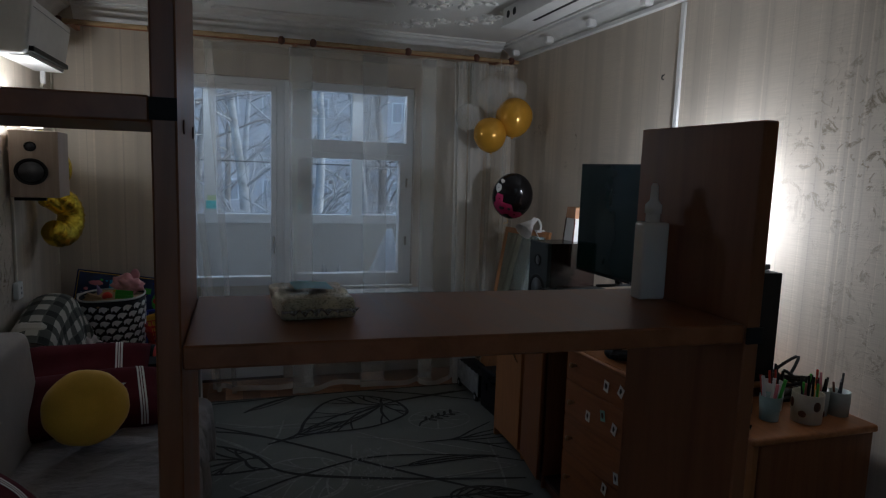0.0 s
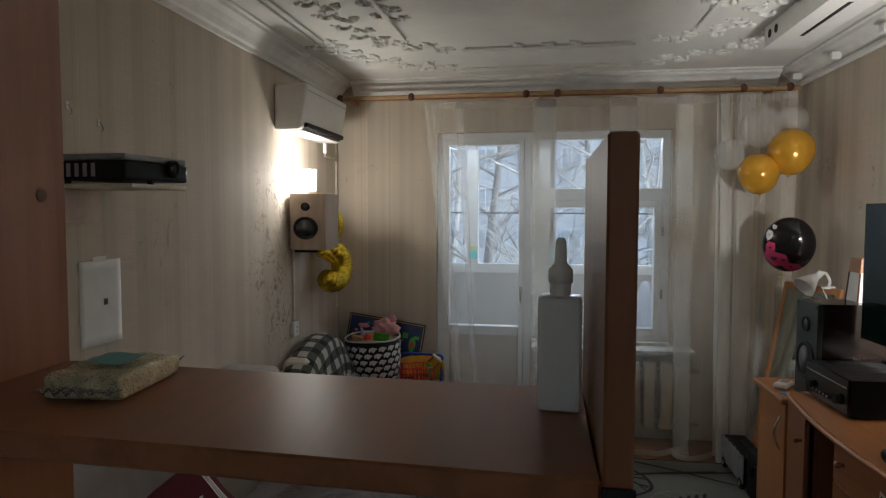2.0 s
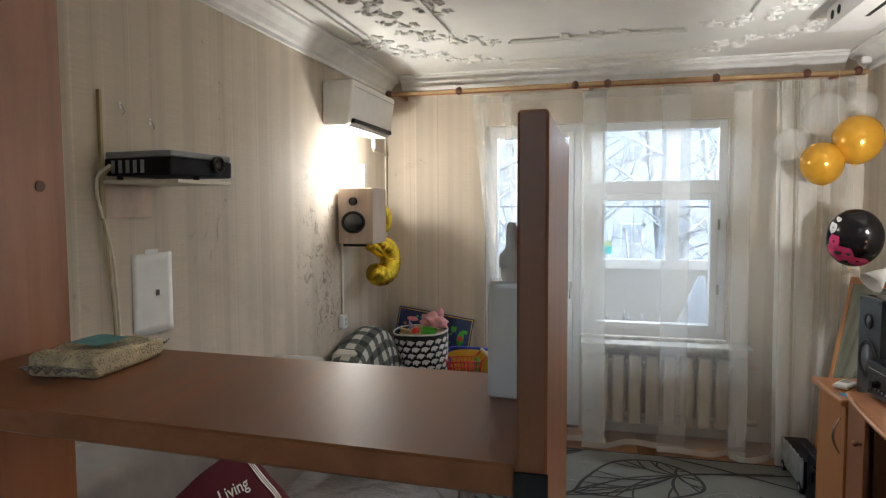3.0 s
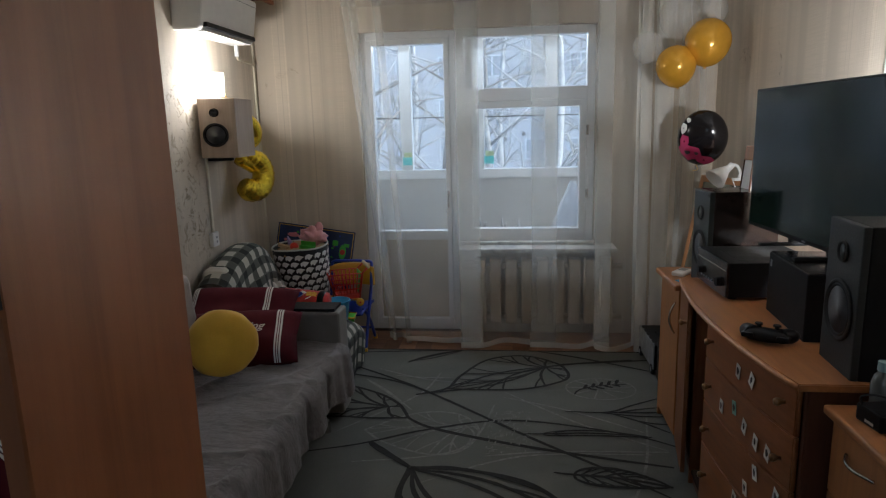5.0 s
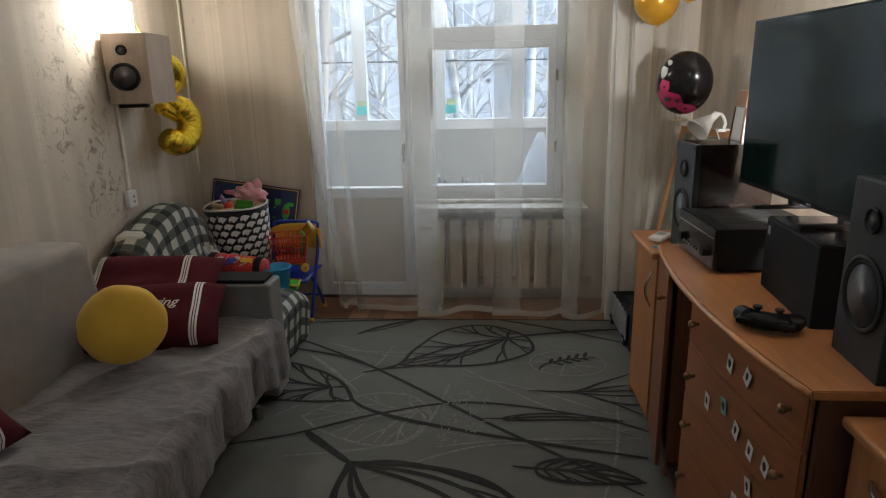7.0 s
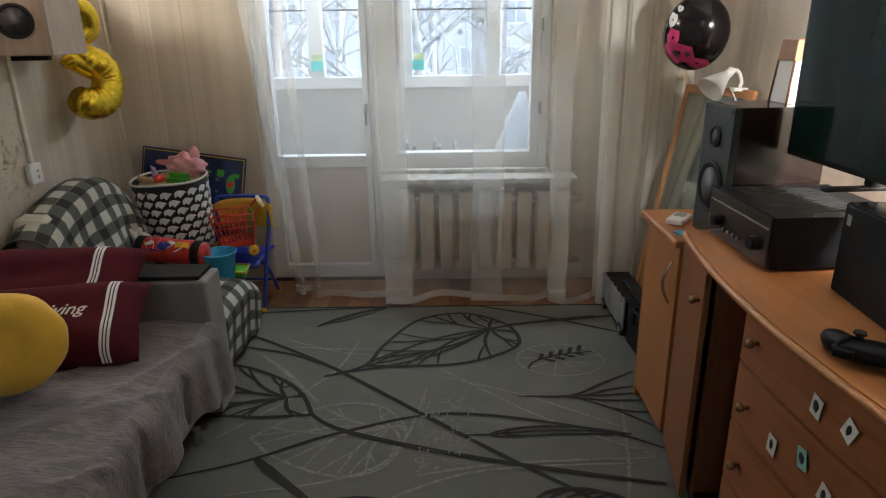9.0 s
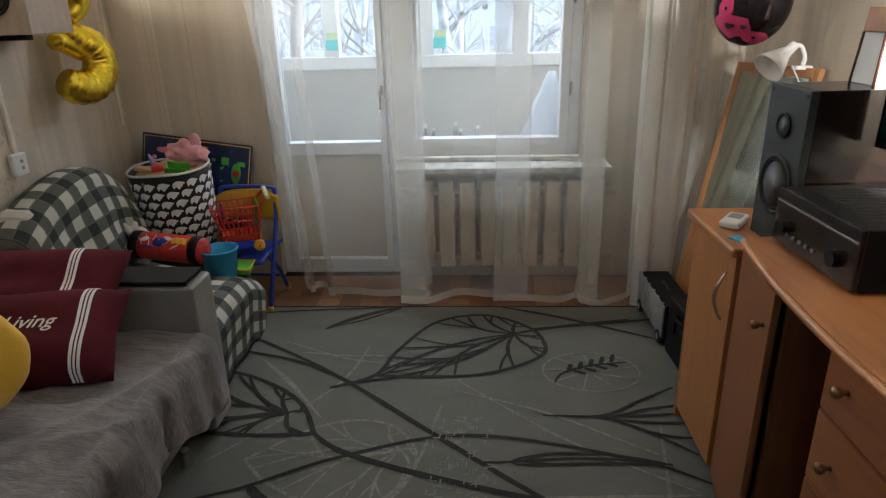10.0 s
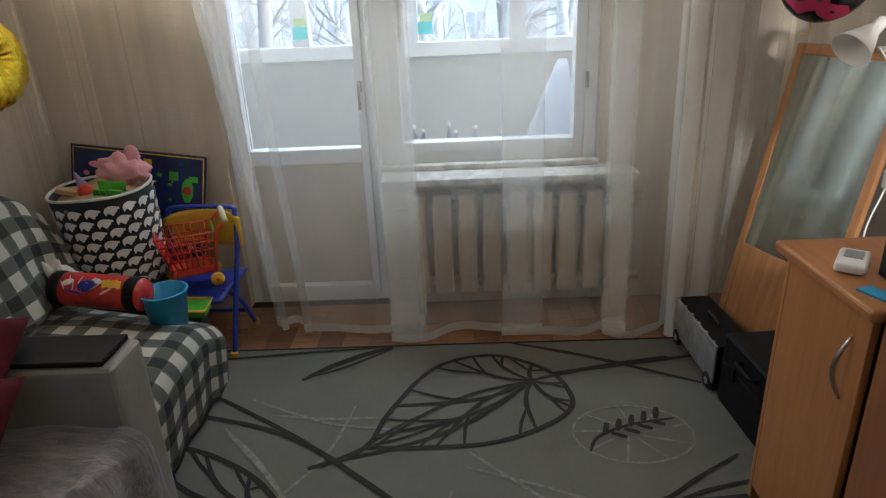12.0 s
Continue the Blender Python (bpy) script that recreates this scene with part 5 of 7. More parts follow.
part("hose", tube([(0.06, 0.7, -0.06), (0.03, 0.78, -0.08), (0.02, 1.08, -0.09)], 0.008, 8), PIPE, drain)

shelfp = thing("wall_shelf", "pale bracket shelf fixed to the wall", "shelf", pose(0, 0, 0))
part("board", box(0.001, 0.3, 2.33, 2.63, 1.69, 1.702, 0.002), PIPE, shelfp)
part("bracket", box(0.001, 0.014, 2.325, 2.337, 1.57, 2.0, 0.002), plain("ochre_strip", (0.42, 0.34, 0.16), 0.5), shelfp, "ochre wooden strip")
part("lip", box(0.001, 0.012, 2.34, 2.56, 1.575, 1.6885, 0.002), plain("pinkish_board", (0.6, 0.48, 0.4), 0.7), shelfp, "pale pink board")
proj = thing("projector", "black and grey video projector on the wall shelf", "projector", pose(0.16, 2.475, 1.703, 0, 0, -4))
part("lower_case", box(-0.13, 0.14, -0.155, 0.155, 0.012, 0.07, 0.008), BLACK, proj)
part("upper_case", box(-0.128, 0.138, -0.152, 0.152, 0.0705, 0.092, 0.007), GREY_PLASTIC, proj, "grey top cover")
lens_m = Matrix.Translation((0.14, 0.07, 0.055)) @ pose(0, 0, 0, 0, 90, 0)
lens = part("lens_ring", lathe([(0.03, 0.0), (0.03, 0.012), (0.024, 0.014), (0.02, 0.006)], 24, lens_m), RUBBER, proj)
part("lens_glass", ellipsoid(0.006, 0.02, 0.02, Matrix.Translation((0.146, 0.07, 0.055)), 16, 10), BLACK_GLOSS, lens)
for k in range(5):
    part("vent", box(-0.1 + 0.03 * k, -0.085 + 0.03 * k, -0.1562, -0.155, 0.02, 0.062), GREY_PLASTIC, proj)
for x, y in ((-0.1, -0.12), (-0.1, 0.12), (0.11, 0)):
    part("foot", cyl(0.01, 0.01, -0.001, 0.012, 12, m=Matrix.Translation((x, y, 0))), RUBBER, proj)
cablep = thing("projector_cable", "pale cables hanging from the projector", "cable", pose(0, 0, 0))
for off in (0.0, 0.02):
    part("cable", tube(smooth_path([(0.06, 2.33 - off, 1.75), (0.03, 2.30 - off, 1.68), (0.012, 2.34 + off, 1.45), (0.012, 2.36 + off, 1.2), (0.012, 2.365 + off, 0.9)], 6), 0.005, 8), PIPE if off else plain("ochre_cable", (0.4, 0.32, 0.18), 0.5), cablep)
paper = thing("paper_sheet", "white paper sheet taped to the wall", "paper", pose(0.002, 2.565, 1.293))
part("sheet", sheet(8, 10, lambda u, v: (0.001 + 0.002 * math.sin(u * 3.0) * (1 - v) + 0.004 * max(0, v - 0.8), -0.107 + 0.214 * u, -0.15 + 0.3 * v), 0.0006), PAPER, paper)
part("print", box(0.0035, 0.0042, 0.01, 0.03, -0.01, 0.012), INK, paper, "small printed mark")
part("tape", box(0.002, 0.0028, -0.04, 0.03, 0.145, 0.165), WHITE_PLASTIC, paper)
for y, z in ((2.43, 1.955), (2.577, 1.918)):
    hook = thing("wall_hook", "small wire hook on the wall", "hook", pose(0.001, y, z))
    part("plate", box(0.0, 0.003, -0.006, 0.006, -0.005, 0.02, 0.001), WHITE_PLASTIC, hook)
    part("wire", tube(smooth_path([(0.003, 0, 0.012), (0.014, 0, 0.0), (0.016, 0.003, -0.016), (0.006, 0.005, -0.022)], 5), 0.0016, 6), CHROME, hook)

# ---- balloons ----
GOLD_LATEX = plain("gold_latex", (0.66, 0.34, 0.03), 0.18, 0.25, vary=0.1, grain=0.02)
BLACK_FOIL = plain("black_foil", (0.014, 0.012, 0.013), 0.12, 0.3, grain=0.05)
PINK_FOIL = plain("pink_foil", (0.58, 0.05, 0.16), 0.2, 0.3)
GOLD_FOIL = plain("gold_foil", (0.92, 0.68, 0.05), 0.2, 0.92, vary=0.1, scale=30, grain=0.3, depth=0.002)


def balloon(x, y, z, r, material, label, tilt=(0, 0)):
    b = thing("balloon", label, "balloon", pose(x, y, z, tilt[0], tilt[1], 0), "party balloons in the corner")
    prof = [(0.0001, r * 1.02)] + [(r * math.sin(a) * (1 - 0.06 * max(0, -math.cos(a))), r * math.cos(a) * (1.02 if math.cos(a) > 0 else 1.12)) for a in (math.pi * k / 18 for k in range(1, 18))] + [(0.008, -r * 1.14)]
    part("skin", lathe(prof, 28), material, b)
    part("knot", lathe([(0.006, -r * 1.14), (0.004, -r * 1.16), (0.011, -r * 1.2), (0.001, -r * 1.2)], 12), material, b)
    return b


balloon(2.825, 4.65, 1.855, 0.116, GOLD_LATEX, "gold latex balloon hanging lower in the bunch", (12, -10))
balloon(3.0, 4.64, 1.985, 0.131, GOLD_LATEX, "larger gold latex balloon in the bunch", (-10, 8))
balloon(2.84, 4.68, 2.14, 0.118, CLEAR_FILM, "clear latex balloon above the gold ones", (4, 6))
balloon(3.05, 4.76, 2.18, 0.09, CLEAR_FILM, "clear latex balloon near the corner", (-4, -6))
balloon(2.66, 4.66, 1.97, 0.088, CLEAR_FILM, "clear latex balloon beside the curtain", (10, 12))
string = thing("balloon_string", "thin pale string tying the balloon bunch", "string", pose(0, 0, 0))
part("string", tube(smooth_path([(2.93, 4.74, 2.41), (2.92, 4.72, 2.2), (2.93, 4.70, 2.0), (2.9, 4.72, 1.9)], 6), 0.0012, 5), WHITE_CLOTH, string)
bb = thing("balloon", "round black foil balloon with a pink printed figure shape", "balloon", pose(2.965, 4.53, 1.43, 12, 14, -30), "party balloons in the corner")
bm = ellipsoid(0.142, 0.095, 0.165, None, 40, 22)
for v in bm.verts:
    r = math.hypot(v.co.x, v.co.z)
    if r > 0.13:
        v.co.y *= 1 - 0.25 * (0.5 + 0.5 * math.sin(18 * math.atan2(v.co.z, v.co.x))) * (r - 0.13) / 0.035
part("foil", bm, BLACK_FOIL, bb)


def on_balloon(x, z, lift=0.003):
    k = max(0.0, 1 - (x / 0.142) ** 2 - (z / 0.165) ** 2)
    return Vector((x, -0.095 * math.sqrt(k) - lift, z))


for cx, cz, rx, rz, mat_ in ((-0.035, -0.075, 0.075, 0.05, PINK_FOIL), (0.055, -0.105, 0.05, 0.032, PINK_FOIL), (-0.075, -0.02, 0.03, 0.045, PINK_FOIL), (-0.1, 0.05, 0.022, 0.03, STICKER), (-0.085, 0.1, 0.016, 0.012, STICKER), (-0.045, -0.08, 0.018, 0.012, INK), (0.01, -0.07, 0.012, 0.01, INK)):
    lift = 0.005 if mat_ is INK else 0.003
    part("print", sheet(10, 8, lambda u, v: on_balloon(cx + rx * (0.15 + 0.85 * u) * math.cos(v * math.tau), cz + rz * (0.15 + 0.85 * u) * math.sin(v * math.tau) * (1 + 0.2 * math.sin(3 * v * math.tau)), lift)), mat_, bb, "printed patch")
part("ribbon", tube(smooth_path([(0.0, 0, -0.165), (0.02, -0.01, -0.19), (-0.01, 0.0, -0.21)], 5), 0.002, 6), YELLOW_PLASTIC, bb)

digit = thing("foil_balloon", "gold foil number balloon hanging on the wall", "balloon", pose(0.105, 4.66, 1.43, 0, 0, 60))
upper = smooth_path([(-0.10, -0.01, 0.29), (-0.055, -0.01, 0.25), (-0.035, 0, 0.2), (0.02, 0, 0.16), (0.065, 0, 0.12), (0.07, 0, 0.06), (0.02, 0, 0.015)], 6)
part("tube_upper", tube(upper, [0.030 + 0.034 * math.sin(math.pi * (k + 2) / (len(upper) + 4)) for k in range(len(upper))], 18), GOLD_FOIL, digit, "creased gold foil arm")
lower = smooth_path([(-0.01, 0, -0.035), (0.045, -0.005, -0.07), (0.105, -0.01, -0.13), (0.115, -0.015, -0.2), (0.07, -0.03, -0.265), (-0.01, -0.045, -0.28), (-0.075, -0.06, -0.25)], 7)
part("tube_lower", tube(lower, [0.032 + 0.042 * min(1.0, k / 10) * (1 - 0.28 * (k > len(lower) - 4)) + 0.004 * math.sin(k * 2.4) for k in range(len(lower))], 20), GOLD_FOIL, digit, "creased gold foil bowl of the figure")
mid = smooth_path([(-0.075, 0, -0.1), (-0.04, 0, -0.08), (0.0, 0, -0.1), (0.05, 0, -0.13)], 5)
part("tube_middle", tube(mid, [0.024 + 0.02 * min(1, k / 6) for k in range(len(mid))], 14), GOLD_FOIL, digit)
part("hanging_ribbon", tube([(-0.1, -0.01, 0.28), (-0.11, 0.03, 0.36), (-0.12, 0.092, 0.42)], 0.002, 6), YELLOW_PLASTIC, digit)

# ---- corner with toys ----
bk = thing("storage_basket", "tall black fabric basket with white bear prints full of toys", "basket", pose(0.385, 4.84, 0.345, 2, -2, 0))
BASKET = cloth("black_canvas", (0.014, 0.015, 0.017), 300, 0.2)
BR0, BR1, BH = 0.165, 0.192, 0.40
part("body", lathe([(0.001, 0.0), (BR0, 0.0), (0.176, 0.14), (0.183, 0.28), (BR1, BH), (BR1 - 0.004, BH), (0.176, 0.27), (0.16, 0.03), (0.001, 0.03)], 40), BASKET, bk)
part("rim", tube([((BR1 - 0.001) * math.cos(a), (BR1 - 0.001) * math.sin(a), BH + 0.004 * math.sin(3 * a)) for a in (math.tau * k / 40 for k in range(40))], 0.006, 8, True), cloth("white_piping", (0.6, 0.59, 0.55)), bk, "white piped rim")


def bear_patch(u, v, a0, z0):
    """A flat bear silhouette wrapped on the basket: a long body with four stub legs and a head."""
    x = -0.0285 + 0.057 * u
    belly = 0.004 + 0.014 * (0.5 + 0.5 * math.cos(u * 4 * math.pi)) if 0.04 < u < 0.9 else 0.0
    low = -0.006 - belly * 0.9
    high = 0.0175 * math.sin(math.pi * min(1, u * 1.15)) ** 0.5 + 0.004 * (u > 0.78)
    if u > 0.85:
        low, high = 0.0, 0.009
    z = low + (high - low) * v
    r = 0.1665 + (BR1 - 0.165) * (z0 + z) / BH + 0.004 * math.sin(math.pi * (z0 + z) / BH) + 0.0022
    a = a0 + x / r
    return (r * math.cos(a), r * math.sin(a), z0 + z)


PRINT = plain("white_screen_print", (0.8, 0.8, 0.77), 0.7)
for row in range(8):
    for col in range(11):
        a0 = math.radians(-165 + 20 * col + (10 if row % 2 else 0))
        z0 = 0.035 + 0.045 * row
        part("bear_print", sheet(14, 2, lambda u, v: bear_patch(u, v, a0, z0)), PRINT, bk, "white bear print")


def loose(name, label, category, at, *pieces):
    t = thing(name, label, category, at, "toys in the basket")
    for pname, bm, mat_ in pieces:
        part(pname, bm, mat_, t)


TOP = 0.345 + BH
part("toy_fill", ellipsoid(0.165, 0.165, 0.05, Matrix.Translation((0, 0, BH - 0.035)), 24, 12, 0.4), SKIN_CARD, bk, "heaped small toys")
loose("toy_bag", "crumpled pink toy bag on the basket", "bag", pose(0.46, 4.86, TOP + 0.055, 0, 10, 20), ("bag", ellipsoid(0.085, 0.06, 0.062, None, 28, 18, 0.55), plain("pale_pink_film", (0.66, 0.3, 0.32), 0.3)), ("ear", ellipsoid(0.03, 0.012, 0.04, Matrix.Translation((0.03, 0, 0.065)), 12, 8, 0.3), plain("pale_pink_film_ear", (0.66, 0.3, 0.32), 0.3)))
crate_parts = [("wall", box(-0.05, 0.05, -0.03, -0.027, 0, 0.045), GREEN_PLASTIC), ("wall", box(-0.05, 0.05, 0.027, 0.03, 0, 0.045), GREEN_PLASTIC), ("floor", box(-0.05, 0.05, -0.027, 0.027, 0, 0.003), GREEN_PLASTIC)]
for k in range(6):
    crate_parts.append(("bar", box(-0.05 + 0.018 * k, -0.044 + 0.018 * k, -0.034, -0.0305, 0, 0.045), GREEN_PLASTIC))
loose("toy_crate", "green perforated toy crate on the basket", "toy crate", pose(0.45, 4.75, TOP - 0.015, 20, 8, 10), *crate_parts)
loose("toy_ball", "small red toy ball in the basket", "ball", pose(0.36, 4.74, TOP + 0.005), ("ball", ellipsoid(0.03, 0.028, 0.03, None, 18, 12), RED_PLASTIC))
loose("toy_block", "cardboard toy piece in the basket", "toy", pose(0.29, 4.75, TOP - 0.005, 10, 20, 30), ("block", box(-0.05, 0.05, -0.02, 0.02, 0, 0.02, 0.003), SKIN_CARD))
loose("toy_horn", "lilac plastic toy in the basket", "toy", pose(0.31, 4.82, TOP, 10, -15, 0), ("horn", lathe([(0.022, 0), (0.014, 0.03), (0.004, 0.07), (0.001, 0.072)], 14), plain("lilac_plastic", (0.36, 0.26, 0.5), 0.4)))
loose("toy_shell", "yellow plastic toy in the basket", "toy", pose(0.40, 4.88, TOP, 0, 30, 0), ("shell", ellipsoid(0.035, 0.03, 0.022, None, 14, 10), YELLOW_PLASTIC))

board = thing("game_board", "dark blue children's game board with space pictures leaning on the wall", "game board", pose(0.045, 5.04, 0.36, -7, 9, 3))
bm = box(0, 0.58, 0, 0.014, 0, 0.52, 0.006)
part("panel", bm, plain("navy_print", (0.012, 0.022, 0.09), 0.35, vary=0.4, scale=9), board)
part("border", tube(smooth_path([(0.012, -0.001, 0.012), (0.012, -0.001, 0.508), (0.568, -0.001, 0.508), (0.568, -0.001, 0.012)], 1, True), 0.0035, 8, True), YELLOW_PLASTIC, board, "yellow border")
g = random.Random(21)
for k in range(64):
    x, z, s = 0.03 + 0.52 * g.random(), 0.06 + 0.42 * g.random(), 0.003 + 0.013 * g.random() ** 2
    part("picture", ellipsoid(s * 1.3, 0.001, s, Matrix.Translation((x, -0.001, z)), 10, 6), g.choice((STICKER, YELLOW_PLASTIC, CYAN_PLASTIC, PINK, BLUE_PLASTIC, GREEN_PLASTIC)), board, "printed star or planet")
rocket_m = Matrix.Translation((0.50, -0.0015, 0.36))
part("picture", ellipsoid(0.026, 0.0012, 0.055, rocket_m, 16, 10), GREEN_PLASTIC, board, "printed green rocket")
part("picture", ellipsoid(0.02, 0.0016, 0.022, Matrix.Translation((0.50, -0.002, 0.36)), 14, 8), RED_PLASTIC, board, "printed red porthole")
part("picture", ellipsoid(0.045, 0.0012, 0.016, Matrix.Translation((0.12, -0.0015, 0.44)), 14, 8), PINK, board, "printed ringed planet")

for x0, x1, z0, z1, mat_ in ((0.20, 0.29, 0.40, 0.47, CYAN_PLASTIC), (0.31, 0.345, 0.43, 0.485, YELLOW_PLASTIC), (0.42, 0.46, 0.40, 0.44, GREEN_PLASTIC), (0.505, 0.545, 0.40, 0.425, GREEN_PLASTIC)):
    part("picture", box(x0, x1, -0.0016, -0.0002, z0, z1, 0.0005, 1), mat_, board, "printed coloured panel")
for k in range(4):
    for x in (0.455, 0.515):
        part("picture", ellipsoid(0.016 if x > 0.5 else 0.01, 0.0014, 0.01, Matrix.Translation((x, -0.0015, 0.10 + 0.036 * k)), 12, 6), STICKER, board, "printed white button")

toy_box = thing("toy_pile", "flat boxes and toys piled in the corner behind the armchair", "boxes", pose(0.16, 4.80, 0.0))
part("crate", box(-0.14, 0.40, -0.16, 0.2, 0.0, 0.34, 0.01), plain("dark_box_print", (0.03, 0.03, 0.035), 0.6, vary=0.4, scale=6), toy_box, "dark storage boxes")
part("wooden_block", box(-0.06, 0.07, -0.2, -0.14, 0.385, 0.42, 0.003), SKIN_CARD, toy_box, "wooden plank")
part("small_box", box(-0.12, 0.04, -0.15, 0.0, 0.341, 0.384, 0.003), plain("green_card", (0.12, 0.2, 0.1), 0.6), toy_box)
part("yellow_lid", cyl(0.035, 0.035, 0.385, 0.4, 18, m=Matrix.Translation((-0.04, -0.1, 0.0))), YELLOW_PLASTIC, toy_box)

roll = thing("punch_bag", "red printed toy punch bag lying on the armchair seat", "toy", pose(0.51, 4.44, 0.462, 0, 4, -6) @ Matrix.Diagonal((1.12, 1, 1, 1)))
RX = pose(0, 0, 0, 0, 90, 0)
part("bag", lathe([(0.001, -0.155), (0.05, -0.15), (0.062, -0.13), (0.062, 0.13), (0.05, 0.15), (0.001, 0.155)], 28, RX), plain("red_print_vinyl", (0.5, 0.03, 0.025), 0.35, vary=0.3, scale=30), roll)
for a, b in ((-0.152, -0.115), (0.098, 0.135)):
    part("band", lathe([(0.063, a), (0.0645, (a + b) / 2), (0.063, b)], 28, RX), BLACK_SATIN, roll, "black end band")


def on_bag(x, deg, turn=0.0):
    """A place on the bag's front, so many degrees up from level, with local z outwards."""
    q = radians(deg)
    return Matrix.Translation((x, -0.0625 * math.cos(q), 0.0625 * math.sin(q))) @ pose(0, 0, 0, 90 - deg, 0, 0) @ pose(0, 0, 0, 0, 0, turn)


for x, deg, turn, rx, ry, mat_ in ((-0.02, 42, 10, 0.03, 0.022, BLUE_PLASTIC), (-0.085, 50, 30, 0.02, 0.012, STICKER), (0.01, 62, -25, 0.018, 0.01, STICKER), (-0.06, 20, -10, 0.03, 0.005, BLUE_PLASTIC), (0.045, 28, 35, 0.022, 0.004, STICKER)):
    part("print", ellipsoid(rx, ry, 0.0022, on_bag(x, deg, turn), 14, 6), mat_, roll, "printed patch")
for k in range(5):
    part("print", box(-0.006, 0.006, -0.016, 0.016, 0, 0.0024, 0.001, 1), YELLOW_PLASTIC, roll, "yellow printed bar", on_bag(0.035 + 0.0125 * k, 52 + 3 * (k % 2), 8))
for k in range(7):
    part("print", box(-0.0011, 0.0011, -0.017, 0.017, 0, 0.0016), STICKER, roll, "thin pale printed line", on_bag(-0.1 + 0.018 * k, 40 + 22 * (k % 2), 35 - 14 * k))
towel = thing("white_cloth", "crumpled white cloth stuffed beside the armchair back", "cloth", pose(0.33, 4.50, 0.46, 0, -20, 10))
part("cloth", ellipsoid(0.055, 0.03, 0.09, None, 26, 18, 0.7), WHITE_CLOTH, towel)

bucket = thing("bucket", "small light blue plastic bucket on the tartan seat", "bucket", pose(0.725, 4.45, 0.315) @ Matrix.Diagonal((1.2, 1.2, 1.1, 1)))
part("pail", lathe([(0.001, 0.0), (0.052, 0.0), (0.066, 0.12), (0.07, 0.124), (0.068, 0.128), (0.063, 0.124), (0.05, 0.006), (0.001, 0.006)], 32), CYAN_PLASTIC, bucket)
part("rim", tube([(0.068 * math.cos(a), 0.068 * math.sin(a), 0.124) for a in (math.tau * k / 32 for k in range(32))], 0.004, 8, True), CYAN_PLASTIC, bucket)
tray = thing("toy_tray", "green plastic toy tray with a yellow rim", "tray", pose(0.66, 4.66, 0.26, 0, 4, 6))
part("tray", box(-0.09, 0.12, -0.06, 0.06, 0, 0.03, 0.008), GREEN_PLASTIC, tray)
part("rim", tube([(-0.09, -0.062, 0.03), (0.12, -0.062, 0.03), (0.12, 0.062, 0.03), (-0.09, 0.062, 0.03)], 0.006, 8, True), YELLOW_PLASTIC, tray, "yellow rim")
part("stand", box(-0.08, 0.1, -0.05, 0.05, -0.26, 0.0, 0.01), plain("dark_crate", (0.03, 0.035, 0.05), 0.6), tray, "dark box underneath")

kid = thing("folding_chair", "child's folding chair with blue tube frame and yellow back", "chair", pose(0.69, 4.86, 0.0, 0, 0, -4) @ Matrix.Diagonal((1.18, 1.25, 1.0, 1)))
TUBE = plain("blue_enamel_tube", (0.02, 0.05, 0.4), 0.3, vary=0.1)
for s in (-0.125, 0.125):
    leg = part("leg", tube(smooth_path([(s, -0.10, 0.012), (s, -0.005, 0.27), (s, 0.06, 0.43), (s, 0.085, 0.58)], 5), 0.0095, 10), TUBE, kid, "blue tube front leg and back post")
    part("foot_cap", cyl(0.014, 0.013, 0, 0.03, 14, m=Matrix.Translation((s, -0.103, 0))), YELLOW_PLASTIC, leg, "yellow plastic foot cap")
    leg = part("leg", tube(smooth_path([(s * 0.88, 0.14, 0.012), (s * 0.88, 0.05, 0.18), (s * 0.88, -0.06, 0.30)], 5), 0.0095, 10), TUBE, kid, "blue tube rear leg")
    part("foot_cap", cyl(0.014, 0.013, 0, 0.03, 14, m=Matrix.Translation((s * 0.88, 0.142, 0))), YELLOW_PLASTIC, leg, "yellow plastic foot cap")
part("stretcher", tube([(-0.11, 0.1, 0.1), (0.11, 0.1, 0.1)], 0.008, 8), TUBE, kid)
part("top_bar", tube(smooth_path([(-0.125, 0.085, 0.575), (-0.1, 0.09, 0.6), (0.1, 0.09, 0.6), (0.125, 0.085, 0.575)], 4), 0.0095, 10), TUBE, kid)
part("seat", sheet(14, 12, lambda u, v: (-0.12 + 0.24 * u, -0.12 + 0.24 * v, 0.305 - 0.015 * math.sin(math.pi * u) - 0.02 * (1 - v) ** 3), 0.014), BLUE_PLASTIC, kid, "blue plastic seat")
part("backrest", sheet(16, 8, lambda u, v: (-0.14 + 0.28 * u, 0.065 + 0.025 * math.sin(math.pi * u), 0.43 + (0.155 - 0.03 * abs(2 * u - 1) ** 4) * v), 0.012), YELLOW_PLASTIC, kid, "yellow plastic backrest")

cart = thing("toy_cart", "red and green toy shopping cart standing on the child's chair", "toy cart", pose(0.685, 4.82, 0.317, 0, 0, 24) @ Matrix.Diagonal((1.18, 1.18, 1.18, 1)))


def basket_side(a, b, c, d, n, owner, mat_, name="grid_bar"):
    a, b, c, d = (Vector(p) for p in (a, b, c, d))
    for k in range(n + 1):
        t = k / n
        part(name, tube([a.lerp(b, t), d.lerp(c, t)], 0.0032, 6), mat_, owner)
    for k in range(5):
        t = k / 4
        part(name, tube([a.lerp(d, t), b.lerp(c, t)], 0.0032, 6), mat_, owner)


